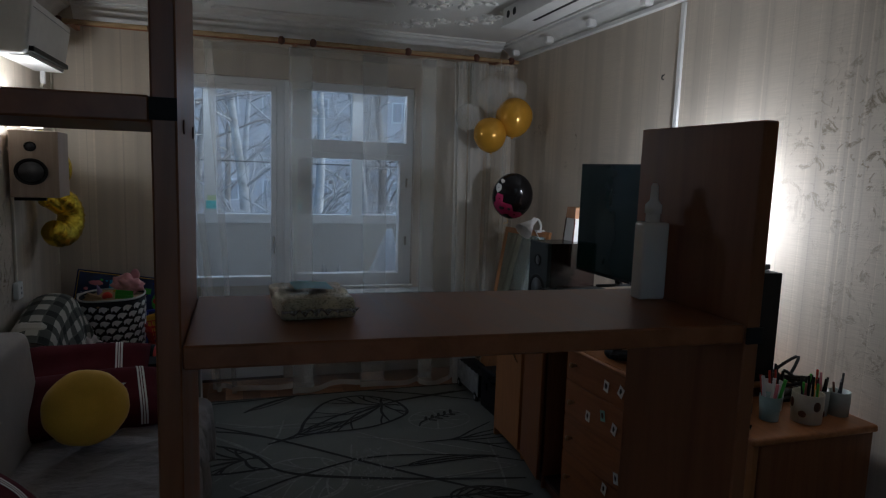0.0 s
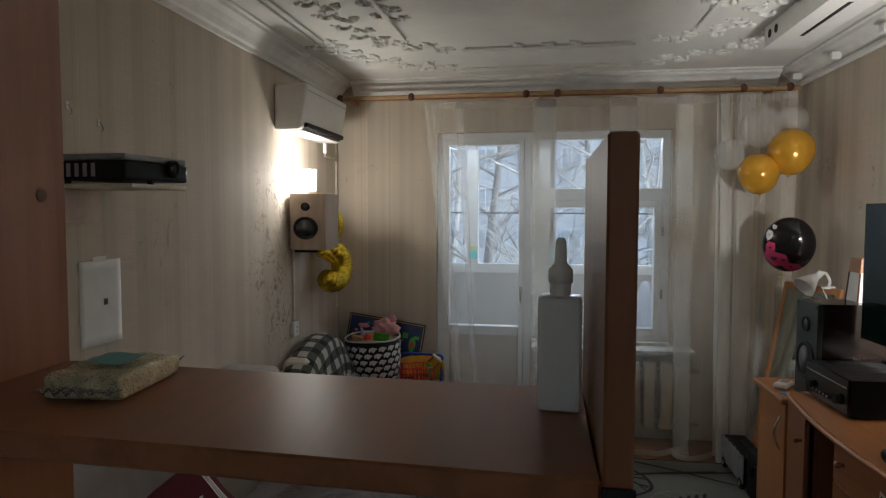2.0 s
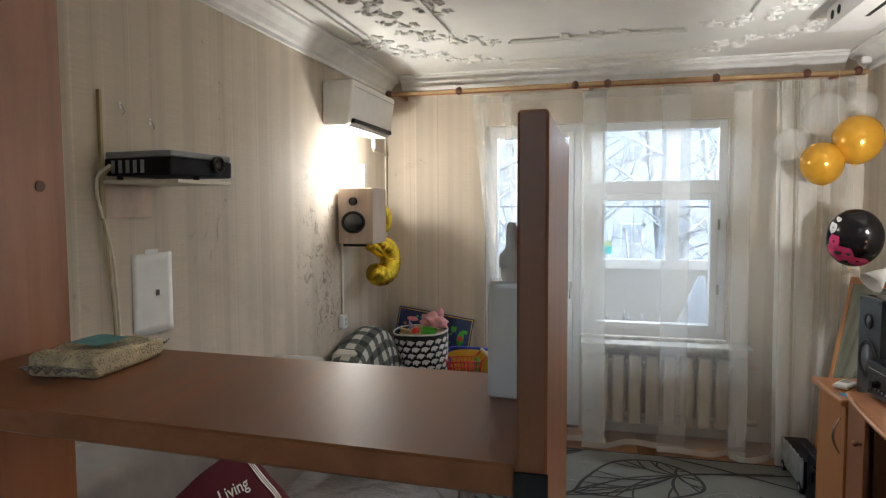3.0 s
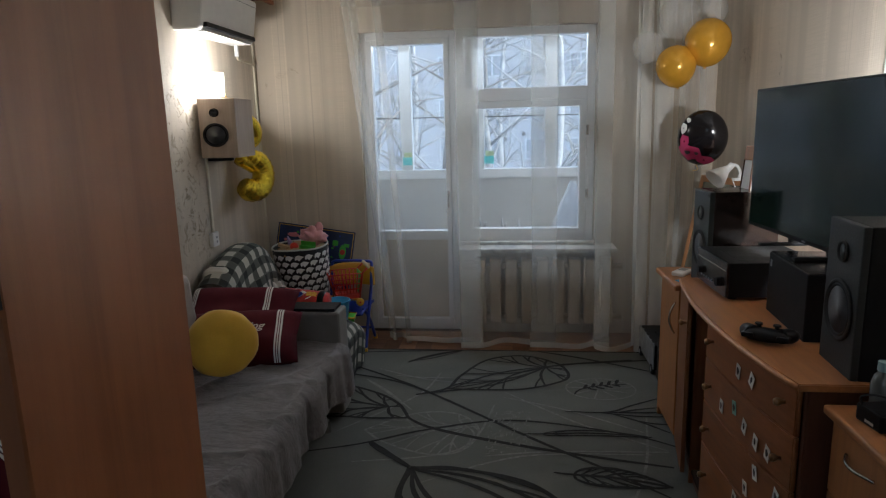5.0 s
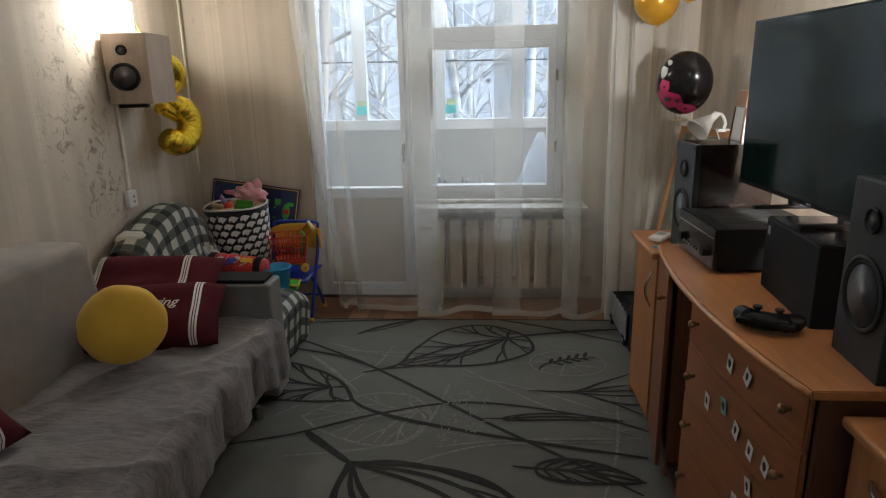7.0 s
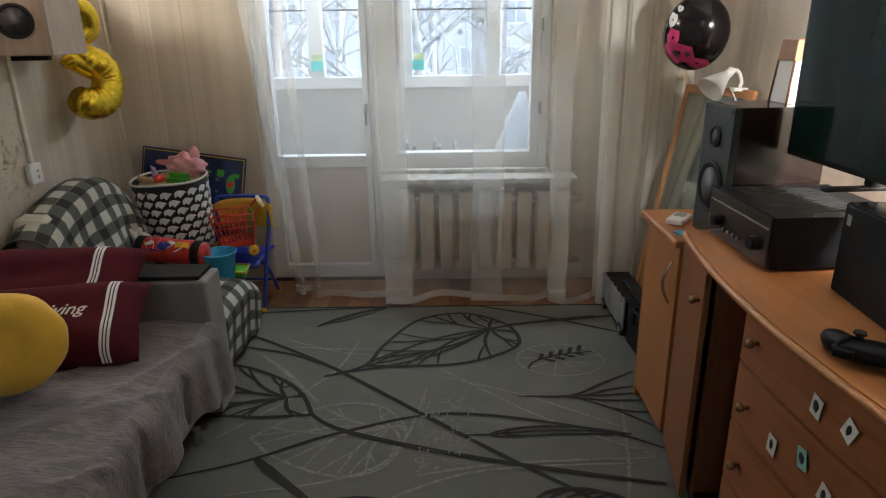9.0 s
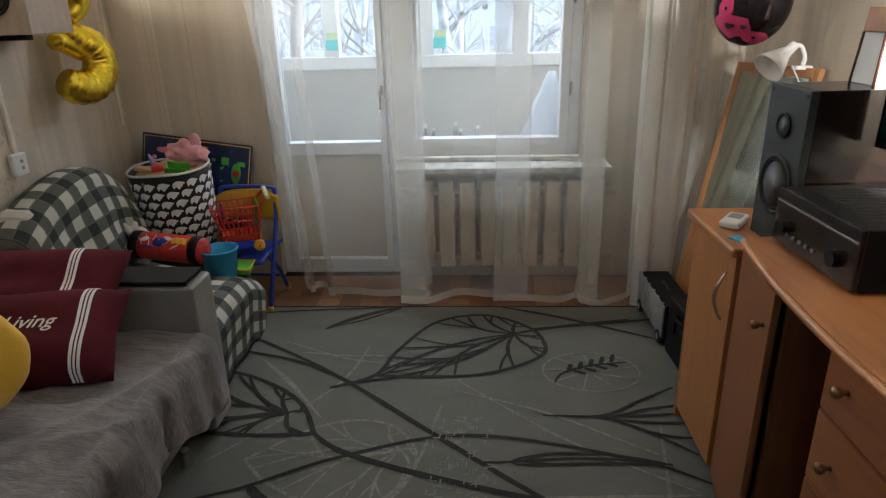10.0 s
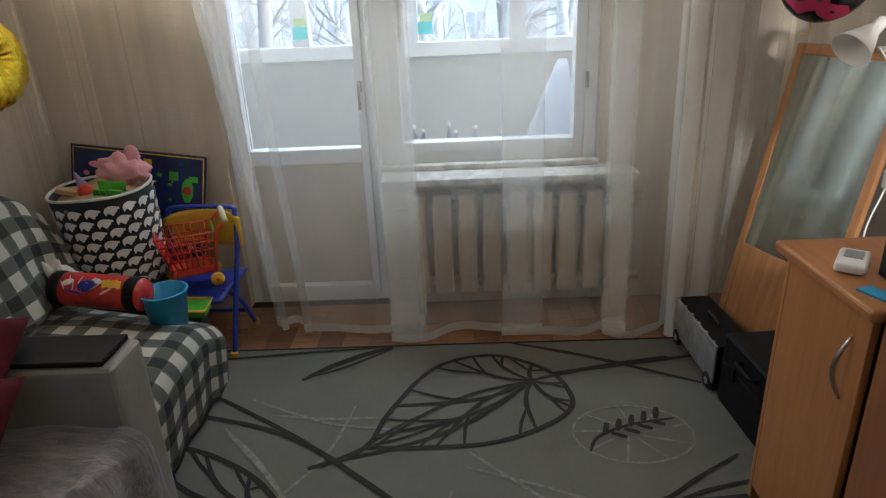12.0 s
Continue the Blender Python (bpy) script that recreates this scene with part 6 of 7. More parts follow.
lo, hi = 0.075, 0.20
basket_side((-0.07, -0.05, lo), (0.07, -0.05, lo), (0.085, -0.075, hi), (-0.105, -0.075, hi), 8, cart, RED_PLASTIC)
basket_side((-0.07, 0.05, lo), (0.07, 0.05, lo), (0.085, 0.075, hi), (-0.105, 0.075, hi), 8, cart, RED_PLASTIC)
basket_side((-0.07, -0.05, lo), (-0.07, 0.05, lo), (-0.105, 0.075, hi), (-0.105, -0.075, hi), 6, cart, RED_PLASTIC)
part("flap", sheet(6, 6, lambda u, v: (0.072 + 0.016 * v, -0.05 - 0.024 * v + (0.1 + 0.048 * v) * u, lo + (hi - lo) * v), 0.005), GREEN_PLASTIC, cart, "lime green back flap")
part("tray", box(-0.075, 0.075, -0.052, 0.052, 0.045, 0.074, 0.006), RED_PLASTIC, cart)
for y in (-0.05, 0.05):
    part("side_post", tube([(0.07, y, 0.03), (0.09, y * 1.5, 0.2), (0.125, y * 1.5, 0.235)], 0.006, 8), RED_PLASTIC, cart)
    part("side_post", tube([(-0.06, y, 0.075), (-0.075, y, 0.02)], 0.006, 8), RED_PLASTIC, cart)
part("handle", tube([(0.125, -0.088, 0.237), (0.125, 0.088, 0.237)], 0.0105, 12), plain("cream_plastic", (0.68, 0.6, 0.35), 0.4), cart, "cream push handle")
for x in (-0.075, 0.07):
    for y in (-0.064, 0.064):
        w = part("wheel", lathe([(0.006, -0.008), (0.02, -0.008), (0.024, -0.004), (0.024, 0.004), (0.02, 0.008), (0.006, 0.008)], 22, Matrix.Translation((x, y, 0.024)) @ pose(0, 0, 0, 90, 0, 0)), YELLOW_PLASTIC, cart, "yellow wheel")
        part("hub", cyl(0.006, 0.006, -0.011, 0.011, 10, m=Matrix.Translation((x, y, 0.024)) @ pose(0, 0, 0, 90, 0, 0)), RED_PLASTIC, w)

# ---- corner with the mirror ----
mir = thing("leaning_mirror", "tall mirror in an orange pine frame leaning in the corner", "mirror", pose(2.833, 4.745, 0.012) @ pose(0, 0, 0, 0, 0, -71.8) @ pose(0, 0, 0, -11, 0, 0))
MW, MH = 0.46, 1.2
part("stile", box(0, 0.032, 0, 0.022, 0, MH, 0.004), MIRROR_WOOD, mir)
part("stile", box(MW - 0.032, MW, 0, 0.022, 0, MH, 0.004), MIRROR_WOOD, mir)
part("rail", box(0.0325, MW - 0.0325, 0, 0.022, MH - 0.04, MH, 0.004), MIRROR_WOOD, mir)
part("lower_panel", box(0.0325, MW - 0.0325, 0.002, 0.02, 0.0, 0.44, 0.003), MIRROR_WOOD, mir, "plain orange wooden lower panel")
part("glass", box(0.0325, MW - 0.0325, 0.004, 0.014, 0.441, MH - 0.0405), MIRROR, mir, "silvered mirror glass")
part("back_board", box(0.02, MW - 0.02, 0.0225, 0.03, 0.02, MH - 0.02), RECESS_SHADE, mir)

truck = thing("toy_truck", "grey and black toy lorry trailer on the floor by the curtain", "toy truck", pose(2.765, 4.58, 0.0, 0, 0, 1))
part("trailer_side", box(-0.07, -0.062, -0.21, 0.2, 0.045, 0.2, 0.004), plain("silver_grey_paint", (0.3, 0.31, 0.31), 0.35, 0.3, vary=0.3, scale=20), truck, "scuffed silver-grey side")
part("trailer_body", box(-0.0615, 0.07, -0.21, 0.2, 0.04, 0.198, 0.006), BLACK, truck)
part("handle", tube(smooth_path([(0, -0.06, 0.198), (0, -0.05, 0.212), (0, 0.03, 0.212), (0, 0.04, 0.198)], 4), 0.006, 8), RUBBER, truck)
for k in range(6):
    part("rivet", box(-0.0655, -0.058, -0.18 + 0.07 * k, -0.168 + 0.07 * k, 0.199, 0.203), GREY_PLASTIC, truck)
for y in (-0.17, 0.15):
    for x in (-0.064, 0.064):
        w = part("wheel", lathe([(0.008, -0.009), (0.032, -0.009), (0.035, 0), (0.032, 0.009), (0.008, 0.009)], 22, Matrix.Translation((x, y, 0.035)) @ pose(0, 0, 0, 0, 90, 0)), RUBBER, truck)
        part("rim", cyl(0.014, 0.014, -0.011, 0.011, 14, m=Matrix.Translation((x, y, 0.035)) @ pose(0, 0, 0, 0, 90, 0)), GREY_PLASTIC, w)
case = thing("tool_case", "black plastic tool case on the floor beside the cabinet", "tool case", pose(2.88, 4.16, 0.0, 0, 0, 3) @ Matrix.Diagonal((1, 1, 1.15, 1)))
part("shell", box(-0.16, 0.16, -0.2, 0.19, 0.0, 0.24, 0.018, 3), BLACK, case)
part("lid_seam", box(-0.162, -0.1595, -0.19, 0.18, 0.145, 0.15), RUBBER, case)
for y in (-0.1, 0.1):
    part("latch", box(-0.17, -0.16, y - 0.02, y + 0.02, 0.12, 0.17, 0.003), BLACK_SATIN, case)
part("handle", tube(smooth_path([(-0.16, -0.05, 0.2), (-0.185, -0.045, 0.205), (-0.185, 0.045, 0.205), (-0.16, 0.05, 0.2)], 4), 0.007, 8), BLACK_SATIN, case)

clip_lamp = thing("clip_lamp", "white plastic clip-on lamp on the mirror's top rail", "lamp", pose(3.09, 4.47, 1.183) @ Matrix.Diagonal((1.05, 1.05, 1.05, 1)))
part("shade", lathe([(0.018, 0.075), (0.026, 0.06), (0.04, 0.03), (0.062, -0.02), (0.06, -0.02), (0.036, 0.03), (0.016, 0.07)], 28, Matrix.Translation((-0.05, -0.02, 0.02)) @ pose(0, 0, 0, 0, 52, 20)), WHITE_PLASTIC, clip_lamp, "white conical shade")
part("socket", cyl(0.02, 0.017, 0.0, 0.05, 16, m=Matrix.Translation((-0.002, -0.005, 0.055)) @ pose(0, 0, 0, 0, 52, 20)), WHITE_PLASTIC, clip_lamp)
part("neck", tube(smooth_path([(0.025, 0.0, 0.085), (0.06, 0.01, 0.08), (0.08, 0.01, 0.04), (0.07, 0.0, 0.01)], 6), 0.008, 10), WHITE_PLASTIC, clip_lamp, "bent white neck")
part("clamp", box(0.04, 0.10, -0.02, 0.02, -0.002, 0.012, 0.003), WHITE_PLASTIC, clip_lamp)
cord = thing("lamp_cable", "white cable with a switch hanging behind the cabinet", "cable", pose(0, 0, 0))
part("wire", tube(smooth_path([(3.13, 4.48, 1.195), (3.12, 4.34, 1.10), (3.08, 4.2, 0.96), (3.05, 4.2, 0.81), (3.02, 4.2, 0.67), (3.05, 4.22, 0.42)], 7), 0.003, 8), WHITE_PLASTIC, cord)
part("switch", box(3.045, 3.07, 4.188, 4.212, 0.82, 0.875, 0.005), WHITE_PLASTIC, cord, "inline rocker switch")

fix = thing("ceiling_light_box", "white metal ceiling light housing with round holes", "ceiling light", pose(2.68, 3.1, 2.47))
part("housing", box(0, 0.19, 0, 1.05, 0.012, 0.11, 0.004), WHITE_PLASTIC, fix)
part("lower_plate", box(-0.008, 0.20, -0.01, 1.06, 0.0, 0.012, 0.003), WHITE_PLASTIC, fix)
for y in (0.07, 0.16, 0.88, 0.97):
    part("hole", cyl(0.022, 0.022, 0, 0.002, 20, m=Matrix.Translation((0.0, y, 0.062)) @ FACE_X), RUBBER, fix, "round dark hole")
part("slot", box(0.08, 0.1, 0.3, 0.8, -0.0015, 0.0005), RUBBER, fix, "dark slot")
sens = thing("smoke_sensor", "small round white ceiling sensor", "sensor", pose(1.55, 2.62, ZC - 0.03))
part("dome", lathe([(0.001, 0), (0.02, 0.002), (0.035, 0.016), (0.038, 0.03), (0.001, 0.03)], 22), GREY_PLASTIC, sens)
pipe = thing("cable_duct", "white cable duct running up the wall", "cable duct", pose(XW, 3.155, 0))
part("channel", box(-0.016, -0.001, -0.014, 0.014, 1.2, 2.45, 0.003), WHITE_PLASTIC, pipe)
nail = thing("wall_hook", "small dark hook on the wall", "hook", pose(XW, 3.28, 2.11))
part("hook", tube(smooth_path([(-0.001, 0, 0.01), (-0.014, 0, 0.004), (-0.016, 0, -0.01), (-0.006, 0, -0.014)], 4), 0.003, 6), RUBBER, nail)

# ---- carpet ----
carpet = thing("carpet", "grey-green carpet with dark leaf outlines covering the floor", "carpet", pose(0, 0, 0))


def pile(u, v):
    x, y = 0.12 + 2.98 * u, -0.4 + 5.17 * v
    return (x, y, 0.007 + 0.0012 * noise.noise(Vector((x * 2.2, y * 2.2, 0))))


part("carpet_surface", sheet(60, 90, pile), CARPET, carpet)
part("bound_edge", box(0.118, 3.102, 4.766, 4.776, 0.0, 0.0095, 0.002), CARPET_DARK, carpet, "stitched carpet edge")


def ribbon(points, width, owner, mat_, name="pattern_line", steps=7, lift=0.0105, taper=True):
    """A flat woven line on the carpet through a few plan points."""
    pts = smooth_path([(x, y, 0) for x, y in points], steps)
    bm = bmesh.new()
    left, right = [], []
    n = len(pts)
    for k, p in enumerate(pts):
        d = (pts[min(k + 1, n - 1)] - pts[max(k - 1, 0)]).normalized()
        w = width * (0.5 if not taper else 0.22 + 0.42 * math.sin(math.pi * (k + 0.4) / (n + 0.2)) ** 0.7)
        w *= 1 + 0.18 * noise.noise(p * 30)
        s = Vector((-d.y, d.x, 0)) * w
        z = lift + 0.0012 * noise.noise(Vector((p.x * 2.2, p.y * 2.2, 0)))
        left.append(bm.verts.new((p.x + s.x, p.y + s.y, z)))
        right.append(bm.verts.new((p.x - s.x, p.y - s.y, z)))
    for k in range(n - 1):
        bm.faces.new((left[k], right[k], right[k + 1], left[k + 1]))
    return part(name, finish(bm), mat_, owner)


def woven_leaf(stem, tip, fat, mat_, width=0.02, veins=6, bend=0.0, seed=1, tail=0.22, beyond=0.0):
    """A skeleton leaf between two plan points: outline, midrib and forked veins that fan out from its stem."""
    a, b = Vector((*stem, 0)), Vector((*tip, 0))
    ax = b - a
    side = Vector((-ax.y, ax.x, 0)).normalized()
    n = ax.length
    g = random.Random(seed)

    def rim(t, s):
        k = min(max(t, 0.0), 1.0)
        return a + ax * t + side * (s * fat * max(0.0, math.sin(math.pi * k ** 0.66)) ** 0.75 + bend * n * math.sin(math.pi * k))

    for s in (-1, 1):
        ribbon([rim(t, s).xy for t in (0.0, 0.03, 0.1, 0.22, 0.4, 0.6, 0.8, 0.93, 1.0)], width, carpet, mat_)
    ribbon([rim(t, 0).xy for t in (-tail, -0.4 * tail, 0.1, 0.4, 0.7, 1.0, 1.0 + beyond)], width * 0.95, carpet, mat_)
    for k in range(veins):
        q = 0.06 + 0.6 * (k / veins) ** 1.3
        for s in (-1, 1):
            e = min(0.97, 0.16 + 0.80 * k / veins + 0.06 * g.random())
            m = (q + e) / 2
            mid = rim(m, s * (0.42 + 0.1 * g.random())).xy
            ribbon([rim(q, 0).xy, mid, rim(e, s * 0.985).xy], width * 0.62, carpet, mat_, steps=6)
            ribbon([mid, rim(min(0.98, e + 0.09), s * 0.97).xy], width * 0.42, carpet, mat_, steps=4)
            if k % 2:
                ribbon([(mid + rim(e, s * 0.985).xy) / 2, rim(max(0.04, e - 0.08), s * 0.98).xy], width * 0.36, carpet, mat_, steps=4)




def fan_leaf(node, outline, width, seed, inner=9, mat_=CARPET_DARK, lift=0.0105):
    """A skeleton leaf: an outline with veins that fan out from one node and fork near the rim."""
    g = random.Random(seed)
    ribbon(outline, width, carpet, mat_, steps=9, lift=lift, taper=False)
    rim = [p.xy for p in smooth_path([(x, y, 0) for x, y in outline], 9)]
    c = Vector(node)
    for k in range(inner):
        i = round((k + 0.5 + 0.25 * g.uniform(-1, 1)) / inner * (len(rim) - 1))
        e = rim[i]
        bow = Vector((-(e - c).y, (e - c).x)) * (0.09 * (1 if k < inner / 2 else -1))
        mid = c.lerp(e, 0.52 + 0.1 * g.random()) + bow
        ribbon([c, c.lerp(mid, 0.5) + bow * 0.4, mid, e], width * 0.72, carpet, mat_, steps=6, lift=lift)
        for s in (-1, 1):
            j = min(len(rim) - 1, max(0, i + s * (2 + round(g.random() * 2))))
            if s > 0 or k % 2:
                ribbon([mid, mid.lerp(rim[j], 0.55) + bow * 0.2, rim[j]], width * 0.5, carpet, mat_, steps=5, lift=lift)


fan_leaf((2.06, 4.475), ((1.29, 4.01), (1.46, 4.11), (1.53, 4.31), (1.685, 4.585), (1.915, 4.667), (2.11, 4.56), (2.185, 4.42), (2.16, 4.266), (1.92, 4.125), (1.64, 4.1), (1.46, 4.108)), 0.02, 1, 11)
fan_leaf((1.165, 3.84), ((1.295, 3.714), (1.21, 3.885), (1.05, 4.03), (0.82, 4.13), (0.60, 4.06), (0.55, 3.85), (0.75, 3.72), (0.96, 3.71), (1.1, 3.7), (1.295, 3.714)), 0.02, 2, 9)
fan_leaf((1.40, 3.20), ((1.385, 3.215), (1.64, 3.21), (1.91, 3.125), (2.07, 2.935), (2.05, 2.76), (1.8, 2.72), (1.52, 2.80), (1.375, 2.95), (1.385, 3.215)), 0.026, 3, 9)
ribbon([(1.15, 3.44), (1.2, 3.385), (1.38, 3.22)], 0.03, carpet, CARPET_DARK)
ribbon([(2.05, 4.475), (2.3, 4.55), (2.62, 4.62)], 0.02, carpet, CARPET_DARK)
woven_leaf((2.12, 3.2), (2.52, 3.13), 0.075, CARPET_DARK, 0.016, 4, 0.05, 4)
fan_leaf((1.62, 3.63), ((1.09, 3.57), (1.33, 3.77), (1.56, 3.775), (1.68, 3.59), (1.6, 3.38), (1.43, 3.345), (1.21, 3.45), (1.09, 3.57)), 0.013, 9, 9, CARPET_PALE, 0.0096)
for pts in (((2.13, 3.838), (2.35, 3.838), (2.5, 3.93), (2.66, 4.03)), ((2.13, 3.838), (2.38, 3.835), (2.52, 3.88), (2.68, 3.92)), ((2.3, 3.836), (2.5, 3.84), (2.68, 3.86)), ((2.3, 3.834), (2.5, 3.80), (2.66, 3.80)), ((2.38, 3.815), (2.5, 3.74), (2.63, 3.62)), ((2.46, 3.76), (2.56, 3.72), (2.65, 3.71))):
    ribbon(pts, 0.012, carpet, CARPET_DARK)
woven_leaf((2.00, 3.57), (2.52, 3.57), 0.028, CARPET_DARK, 0.011, 1, 0.05, 6)
for pts, w in (
    (((0.60, 4.58), (0.95, 4.36), (1.35, 4.06), (1.95, 3.52), (2.25, 3.27), (2.5, 3.05)), 0.017),
    (((1.28, 3.73), (1.45, 3.6), (1.95, 3.43), (2.57, 3.29)), 0.021),
    (((0.75, 3.3), (1.1, 3.42), (1.42, 3.59), (1.85, 3.715), (2.4, 3.6), (2.66, 3.46)), 0.014),
    (((2.14, 4.52), (2.42, 4.57), (2.72, 4.62)), 0.022),
    (((2.0, 4.765), (2.3, 4.64), (2.69, 4.43)), 0.018),
    (((0.74, 4.69), (1.1, 4.73), (1.5, 4.762)), 0.014),
    (((0.72, 4.34), (1.1, 4.22), (1.37, 4.05)), 0.015),
    (((1.16, 4.52), (1.25, 4.61), (1.38, 4.70), (1.50, 4.755)), 0.026),
    (((1.2, 4.55), (1.32, 4.61), (1.5, 4.745)), 0.012),
    (((0.95, 2.4), (1.5, 2.7), (2.2, 2.6), (2.6, 2.3)), 0.02),
    (((1.0, 1.6), (1.6, 2.2), (1.9, 2.9)), 0.02),
):
    ribbon(pts, w, carpet, CARPET_DARK, lift=0.0102)
for k in range(9):
    a, t = (-1) ** k * 0.75, 0.1 + k * 0.1
    c = Vector((2.24 + 0.24 * t, 4.13 + 0.1 * t, 0))
    ribbon([c.xy, (c.x + 0.05 * math.cos(0.4 + a), c.y + 0.07 * math.sin(0.4 + a))], 0.016, carpet, CARPET_DARK, "pattern_twig", 4)
ribbon([(2.2, 4.06), (2.24, 4.13), (2.36, 4.19), (2.52, 4.22)], 0.011, carpet, CARPET_DARK, "pattern_twig")
for cx, cy, rx, ry in ((2.36, 4.15, 0.2, 0.15), (1.95, 2.6, 0.3, 0.2)):
    ribbon([(cx + rx * math.cos(a), cy + ry * math.sin(a)) for a in (math.tau * k / 12 for k in range(13))], 0.008, carpet, CARPET_PALE, "pale_line", 4, 0.0098, False)
    for k in range(9):
        a = math.tau * k / 9
        ribbon([(cx + 0.2 * rx * math.cos(a), cy + 0.2 * ry * math.sin(a)), (cx + 0.98 * rx * math.cos(a + 0.25), cy + 0.98 * ry * math.sin(a + 0.25))], 0.007, carpet, CARPET_PALE, "pale_line", 4, 0.0098)
for pts in (((0.95, 4.23), (1.12, 4.05), (1.29, 3.82)), ((0.97, 4.2), (1.15, 4.0), (1.3, 3.81)), ((1.1, 4.3), (1.3, 4.27), (1.51, 4.27)), ((1.8, 4.08), (2.02, 3.86), (2.23, 3.67), (2.58, 3.44)), ((1.72, 3.34), (2.04, 3.4), (2.58, 3.43)), ((1.0, 4.4), (1.3, 4.25), (1.55, 4.2)), ((1.8, 4.0), (2.15, 3.85), (2.5, 3.62)), ((0.95, 3.55), (1.3, 4.0), (1.4, 4.35)), ((1.45, 3.1), (1.9, 3.35), (2.5, 3.4)), ((1.1, 3.25), (1.6, 3.4), (1.75, 3.9)), ((2.3, 2.9), (2.45, 3.3), (2.55, 3.8))):
    ribbon(pts, 0.01, carpet, CARPET_PALE, "pale_line", 7, 0.0099)
g = random.Random(31)
for k in range(130):
    x, y = 1.72 + 0.22 * g.random(), 3.36 + 0.46 * g.random()
    ribbon([(x, y), (x + (0.02 if k % 2 else 0.002), y + (0.002 if k % 2 else 0.025))], 0.0045, carpet, CARPET_PALE, "worn_thread", 1, 0.0103, False)

# ---- outdoors ----
structure("ground", box(-400, 400, 8, 900, -5.3, -5.0), SNOWY, "snowy ground of the yard", "ground")
structure("road", box(-60, 60, 26, 32, -5.0, -4.985), ASPHALT, "grey wet asphalt road across the yard", "road")
block = thing("apartment_building", "far grey panel apartment block with rows of windows", "building", pose(0, 46, -5.0))
part("wall", box(-42, 42, 0, 12, 0, 26), FACADE, block)
part("roof", box(-42.5, 42.5, -0.5, 12.5, 26, 26.8), PARAPET, block)
WINDOW_DARK = plain("dark_window_glass", (0.34, 0.36, 0.38), 0.25)
far_window = None
for floor_ in range(9):
    for col in range(-7, 8):
        x, z = col * 3.0 + 0.4, 1.2 + 2.85 * floor_
        if far_window is None:
            bm = box(-0.75, 0.75, -0.05, 0.02, 0, 1.45)
            far_window = part("window", bm, UPVC, block, "", Matrix.Translation((x, 0, z)))
            far_pane = part("pane", box(-0.66, -0.04, -0.075, -0.051, 0.08, 1.37, bm=box(0.04, 0.66, -0.075, -0.051, 0.08, 1.37)), WINDOW_DARK, far_window)
        else:
            w = new("window", far_window.data)
            w.parent, w.matrix_basis = block, Matrix.Translation((x, 0, z))
            q = new("pane", far_pane.data)
            q.parent = w


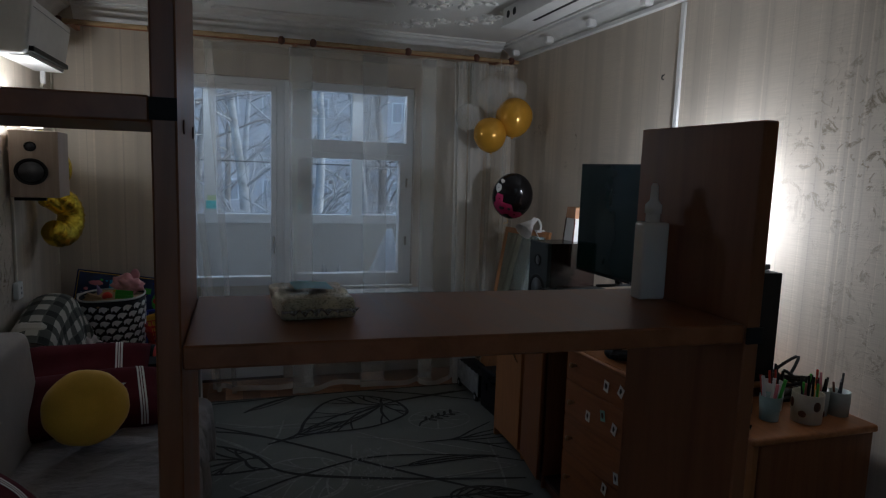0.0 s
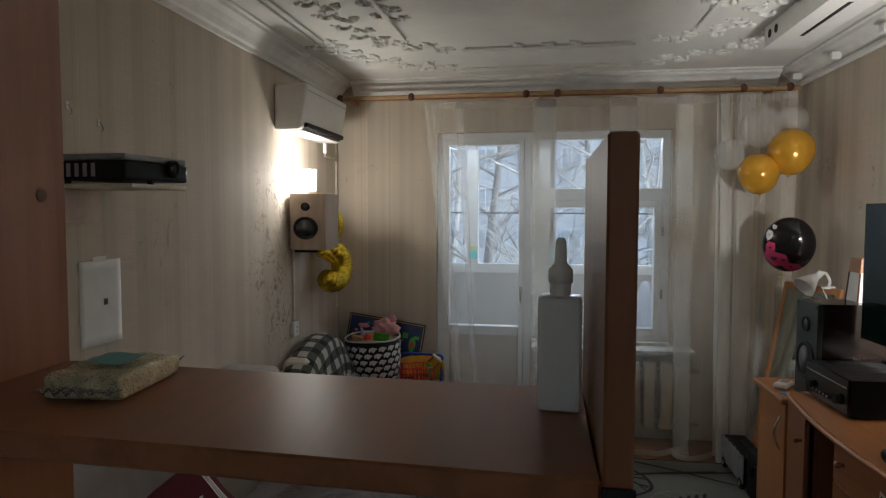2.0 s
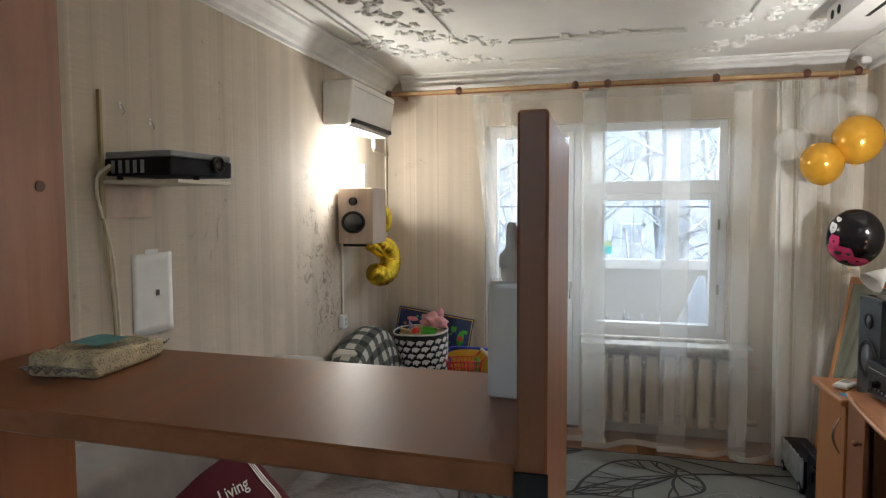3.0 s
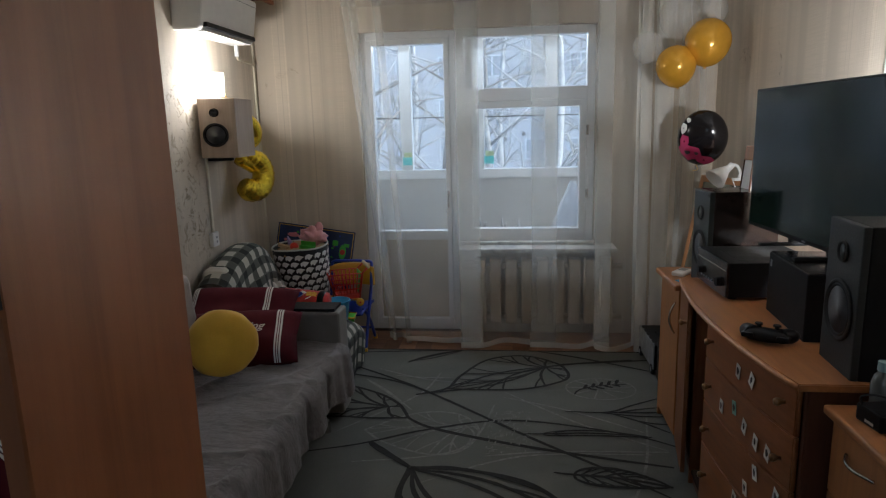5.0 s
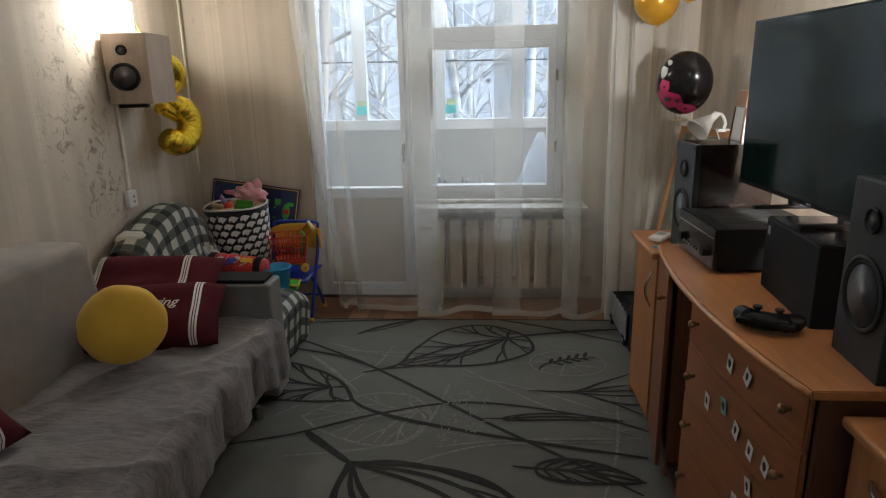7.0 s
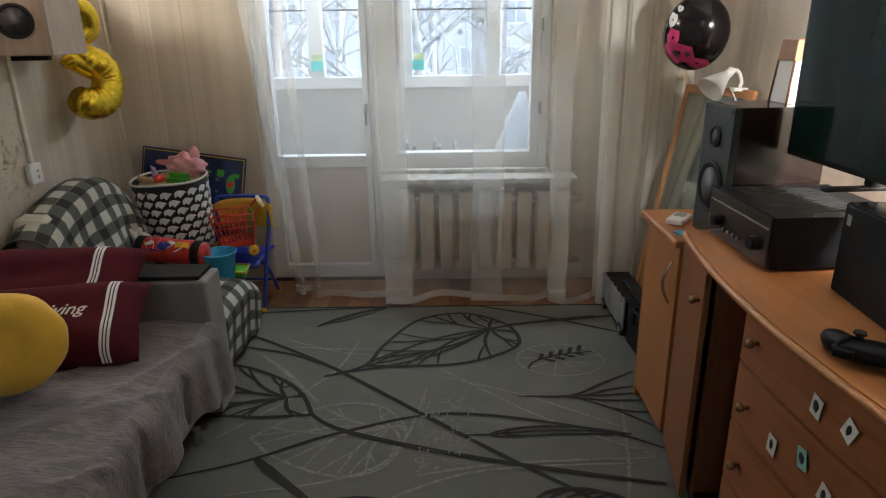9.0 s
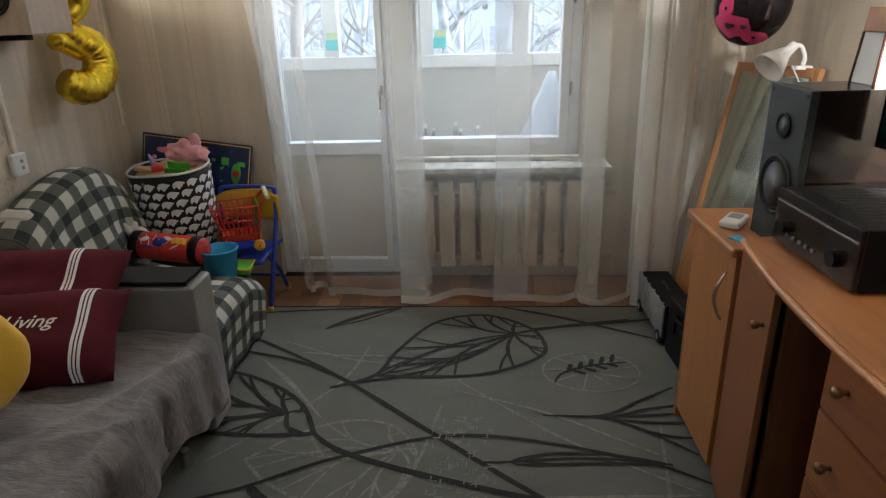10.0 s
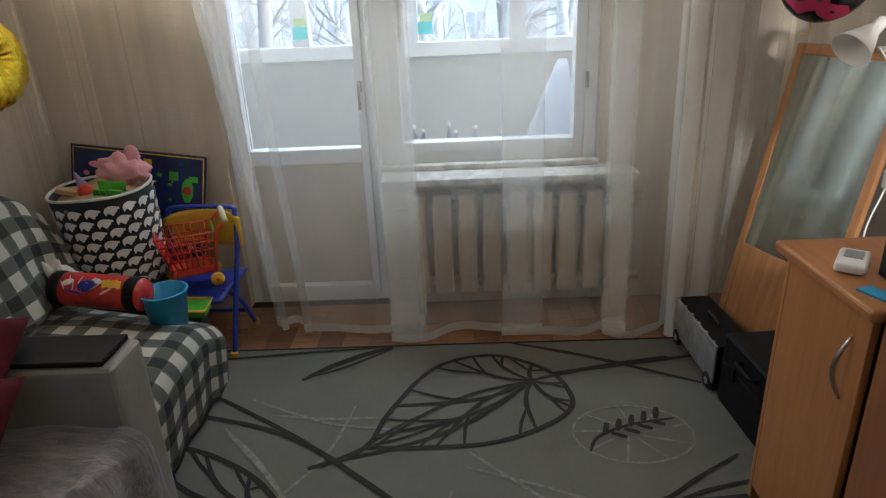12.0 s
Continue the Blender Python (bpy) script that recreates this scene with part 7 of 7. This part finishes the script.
def bare_tree(x, y, h, seed, bark):
    """A winter tree: a tapered trunk with limbs that fork into fine twigs."""
    g = random.Random(seed)
    t = thing("tree", "bare winter tree with fine pale branches in the yard", "tree", pose(x, y, -5.0), "bare trees in the yard")
    pts = [(0.25 * math.sin(0.7 * k + seed), 0.2 * math.cos(k), h * k / 8) for k in range(9)]
    part("trunk", tube(smooth_path(pts, 3), [0.17 * (1 - 0.9 * k / 24) + 0.012 for k in range(25)], 9), bark, t)
    bm = bmesh.new()

    def limb(p, d, length, r, depth):
        mid = p + d * length * 0.5 + Vector((g.uniform(-1, 1), g.uniform(-1, 1), g.uniform(-0.3, 0.6))) * length * 0.12
        end = p + d * length + Vector((g.uniform(-1, 1), g.uniform(-1, 1), g.uniform(-0.6, 0.3))) * length * 0.14
        tube([p, mid, end], [r, r * 0.75, r * 0.42], 5, False, bm)
        if depth:
            for _ in range(3 if depth > 1 else 4):
                q = p.lerp(end, g.uniform(0.3, 1.0))
                e = (d + Vector((g.uniform(-1, 1), g.uniform(-1, 1), g.uniform(-0.5, 0.8))) * 0.85).normalized()
                limb(q, e, length * g.uniform(0.42, 0.66), r * 0.45, depth - 1)

    path = smooth_path(pts, 3)
    for k in range(17):
        p = path[5 + k]
        a = g.random() * math.tau
        d = Vector((math.cos(a), math.sin(a), g.uniform(0.35, 1.0))).normalized()
        limb(p, d, h * g.uniform(0.14, 0.26) * (1.25 - k / 24), 0.045 * (1.2 - k / 22), 2)
    part("branches", bm, bark, t, "forked branches and twigs")
    return t


BIRCH = plain("birch_bark", (0.5, 0.49, 0.46), 0.8, vary=0.4, scale=5)
grown = []
for k, (x, y, h) in enumerate(((-2.6, 15.5, 11), (0.2, 18, 13), (2.6, 14.5, 11.5), (4.9, 19, 13), (-5.5, 21, 12), (8.0, 22, 13), (1.6, 24, 13))):
    grown.append(bare_tree(x, y, h, 40 + k, BIRCH if k % 2 == 0 else BARK))
for k, (x, y) in enumerate(((-0.95, 12.6), (1.1, 15.8), (3.9, 16.4), (-4.2, 17.2), (6.3, 17.6), (-1.4, 20.5), (3.1, 21.5), (-7.8, 19.5), (5.8, 24), (-3.4, 25.5), (0.6, 27), (9.6, 18.6))):
    copy_thing(grown[(k * 3 + 1) % 7], pose(x, y, -5.0, 0, 0, 67 * k + 20))

# ---- floor planks ----
floor_ob = bpy.data.objects["floor"]
PLANK_MESH = None
for i in range(28):
    for j in range(6):
        x0 = 0.01 + 0.115 * i
        y0 = 4.1 + 0.44 * j - (0.22 if i % 2 else 0)
        if y0 > 5.15:
            continue
        y1 = min(y0 + 0.438, 5.198)
        if y1 - y0 > 0.437:
            if PLANK_MESH is None:
                ob = part("plank", box(0, 0.1135, 0, 0.438, -0.012, 0.0, 0.0008, 1), PLANK, floor_ob, "", Matrix.Translation((x0, y0, 0)))
                PLANK_MESH = ob.data
            else:
                ob = new("plank", PLANK_MESH)
                ob.parent, ob.matrix_basis = floor_ob, Matrix.Translation((x0, y0, 0))
        else:
            part("plank", box(0, 0.1135, 0, y1 - y0, -0.012, 0.0, 0.0008, 1), PLANK, floor_ob, "", Matrix.Translation((x0, y0, 0)))
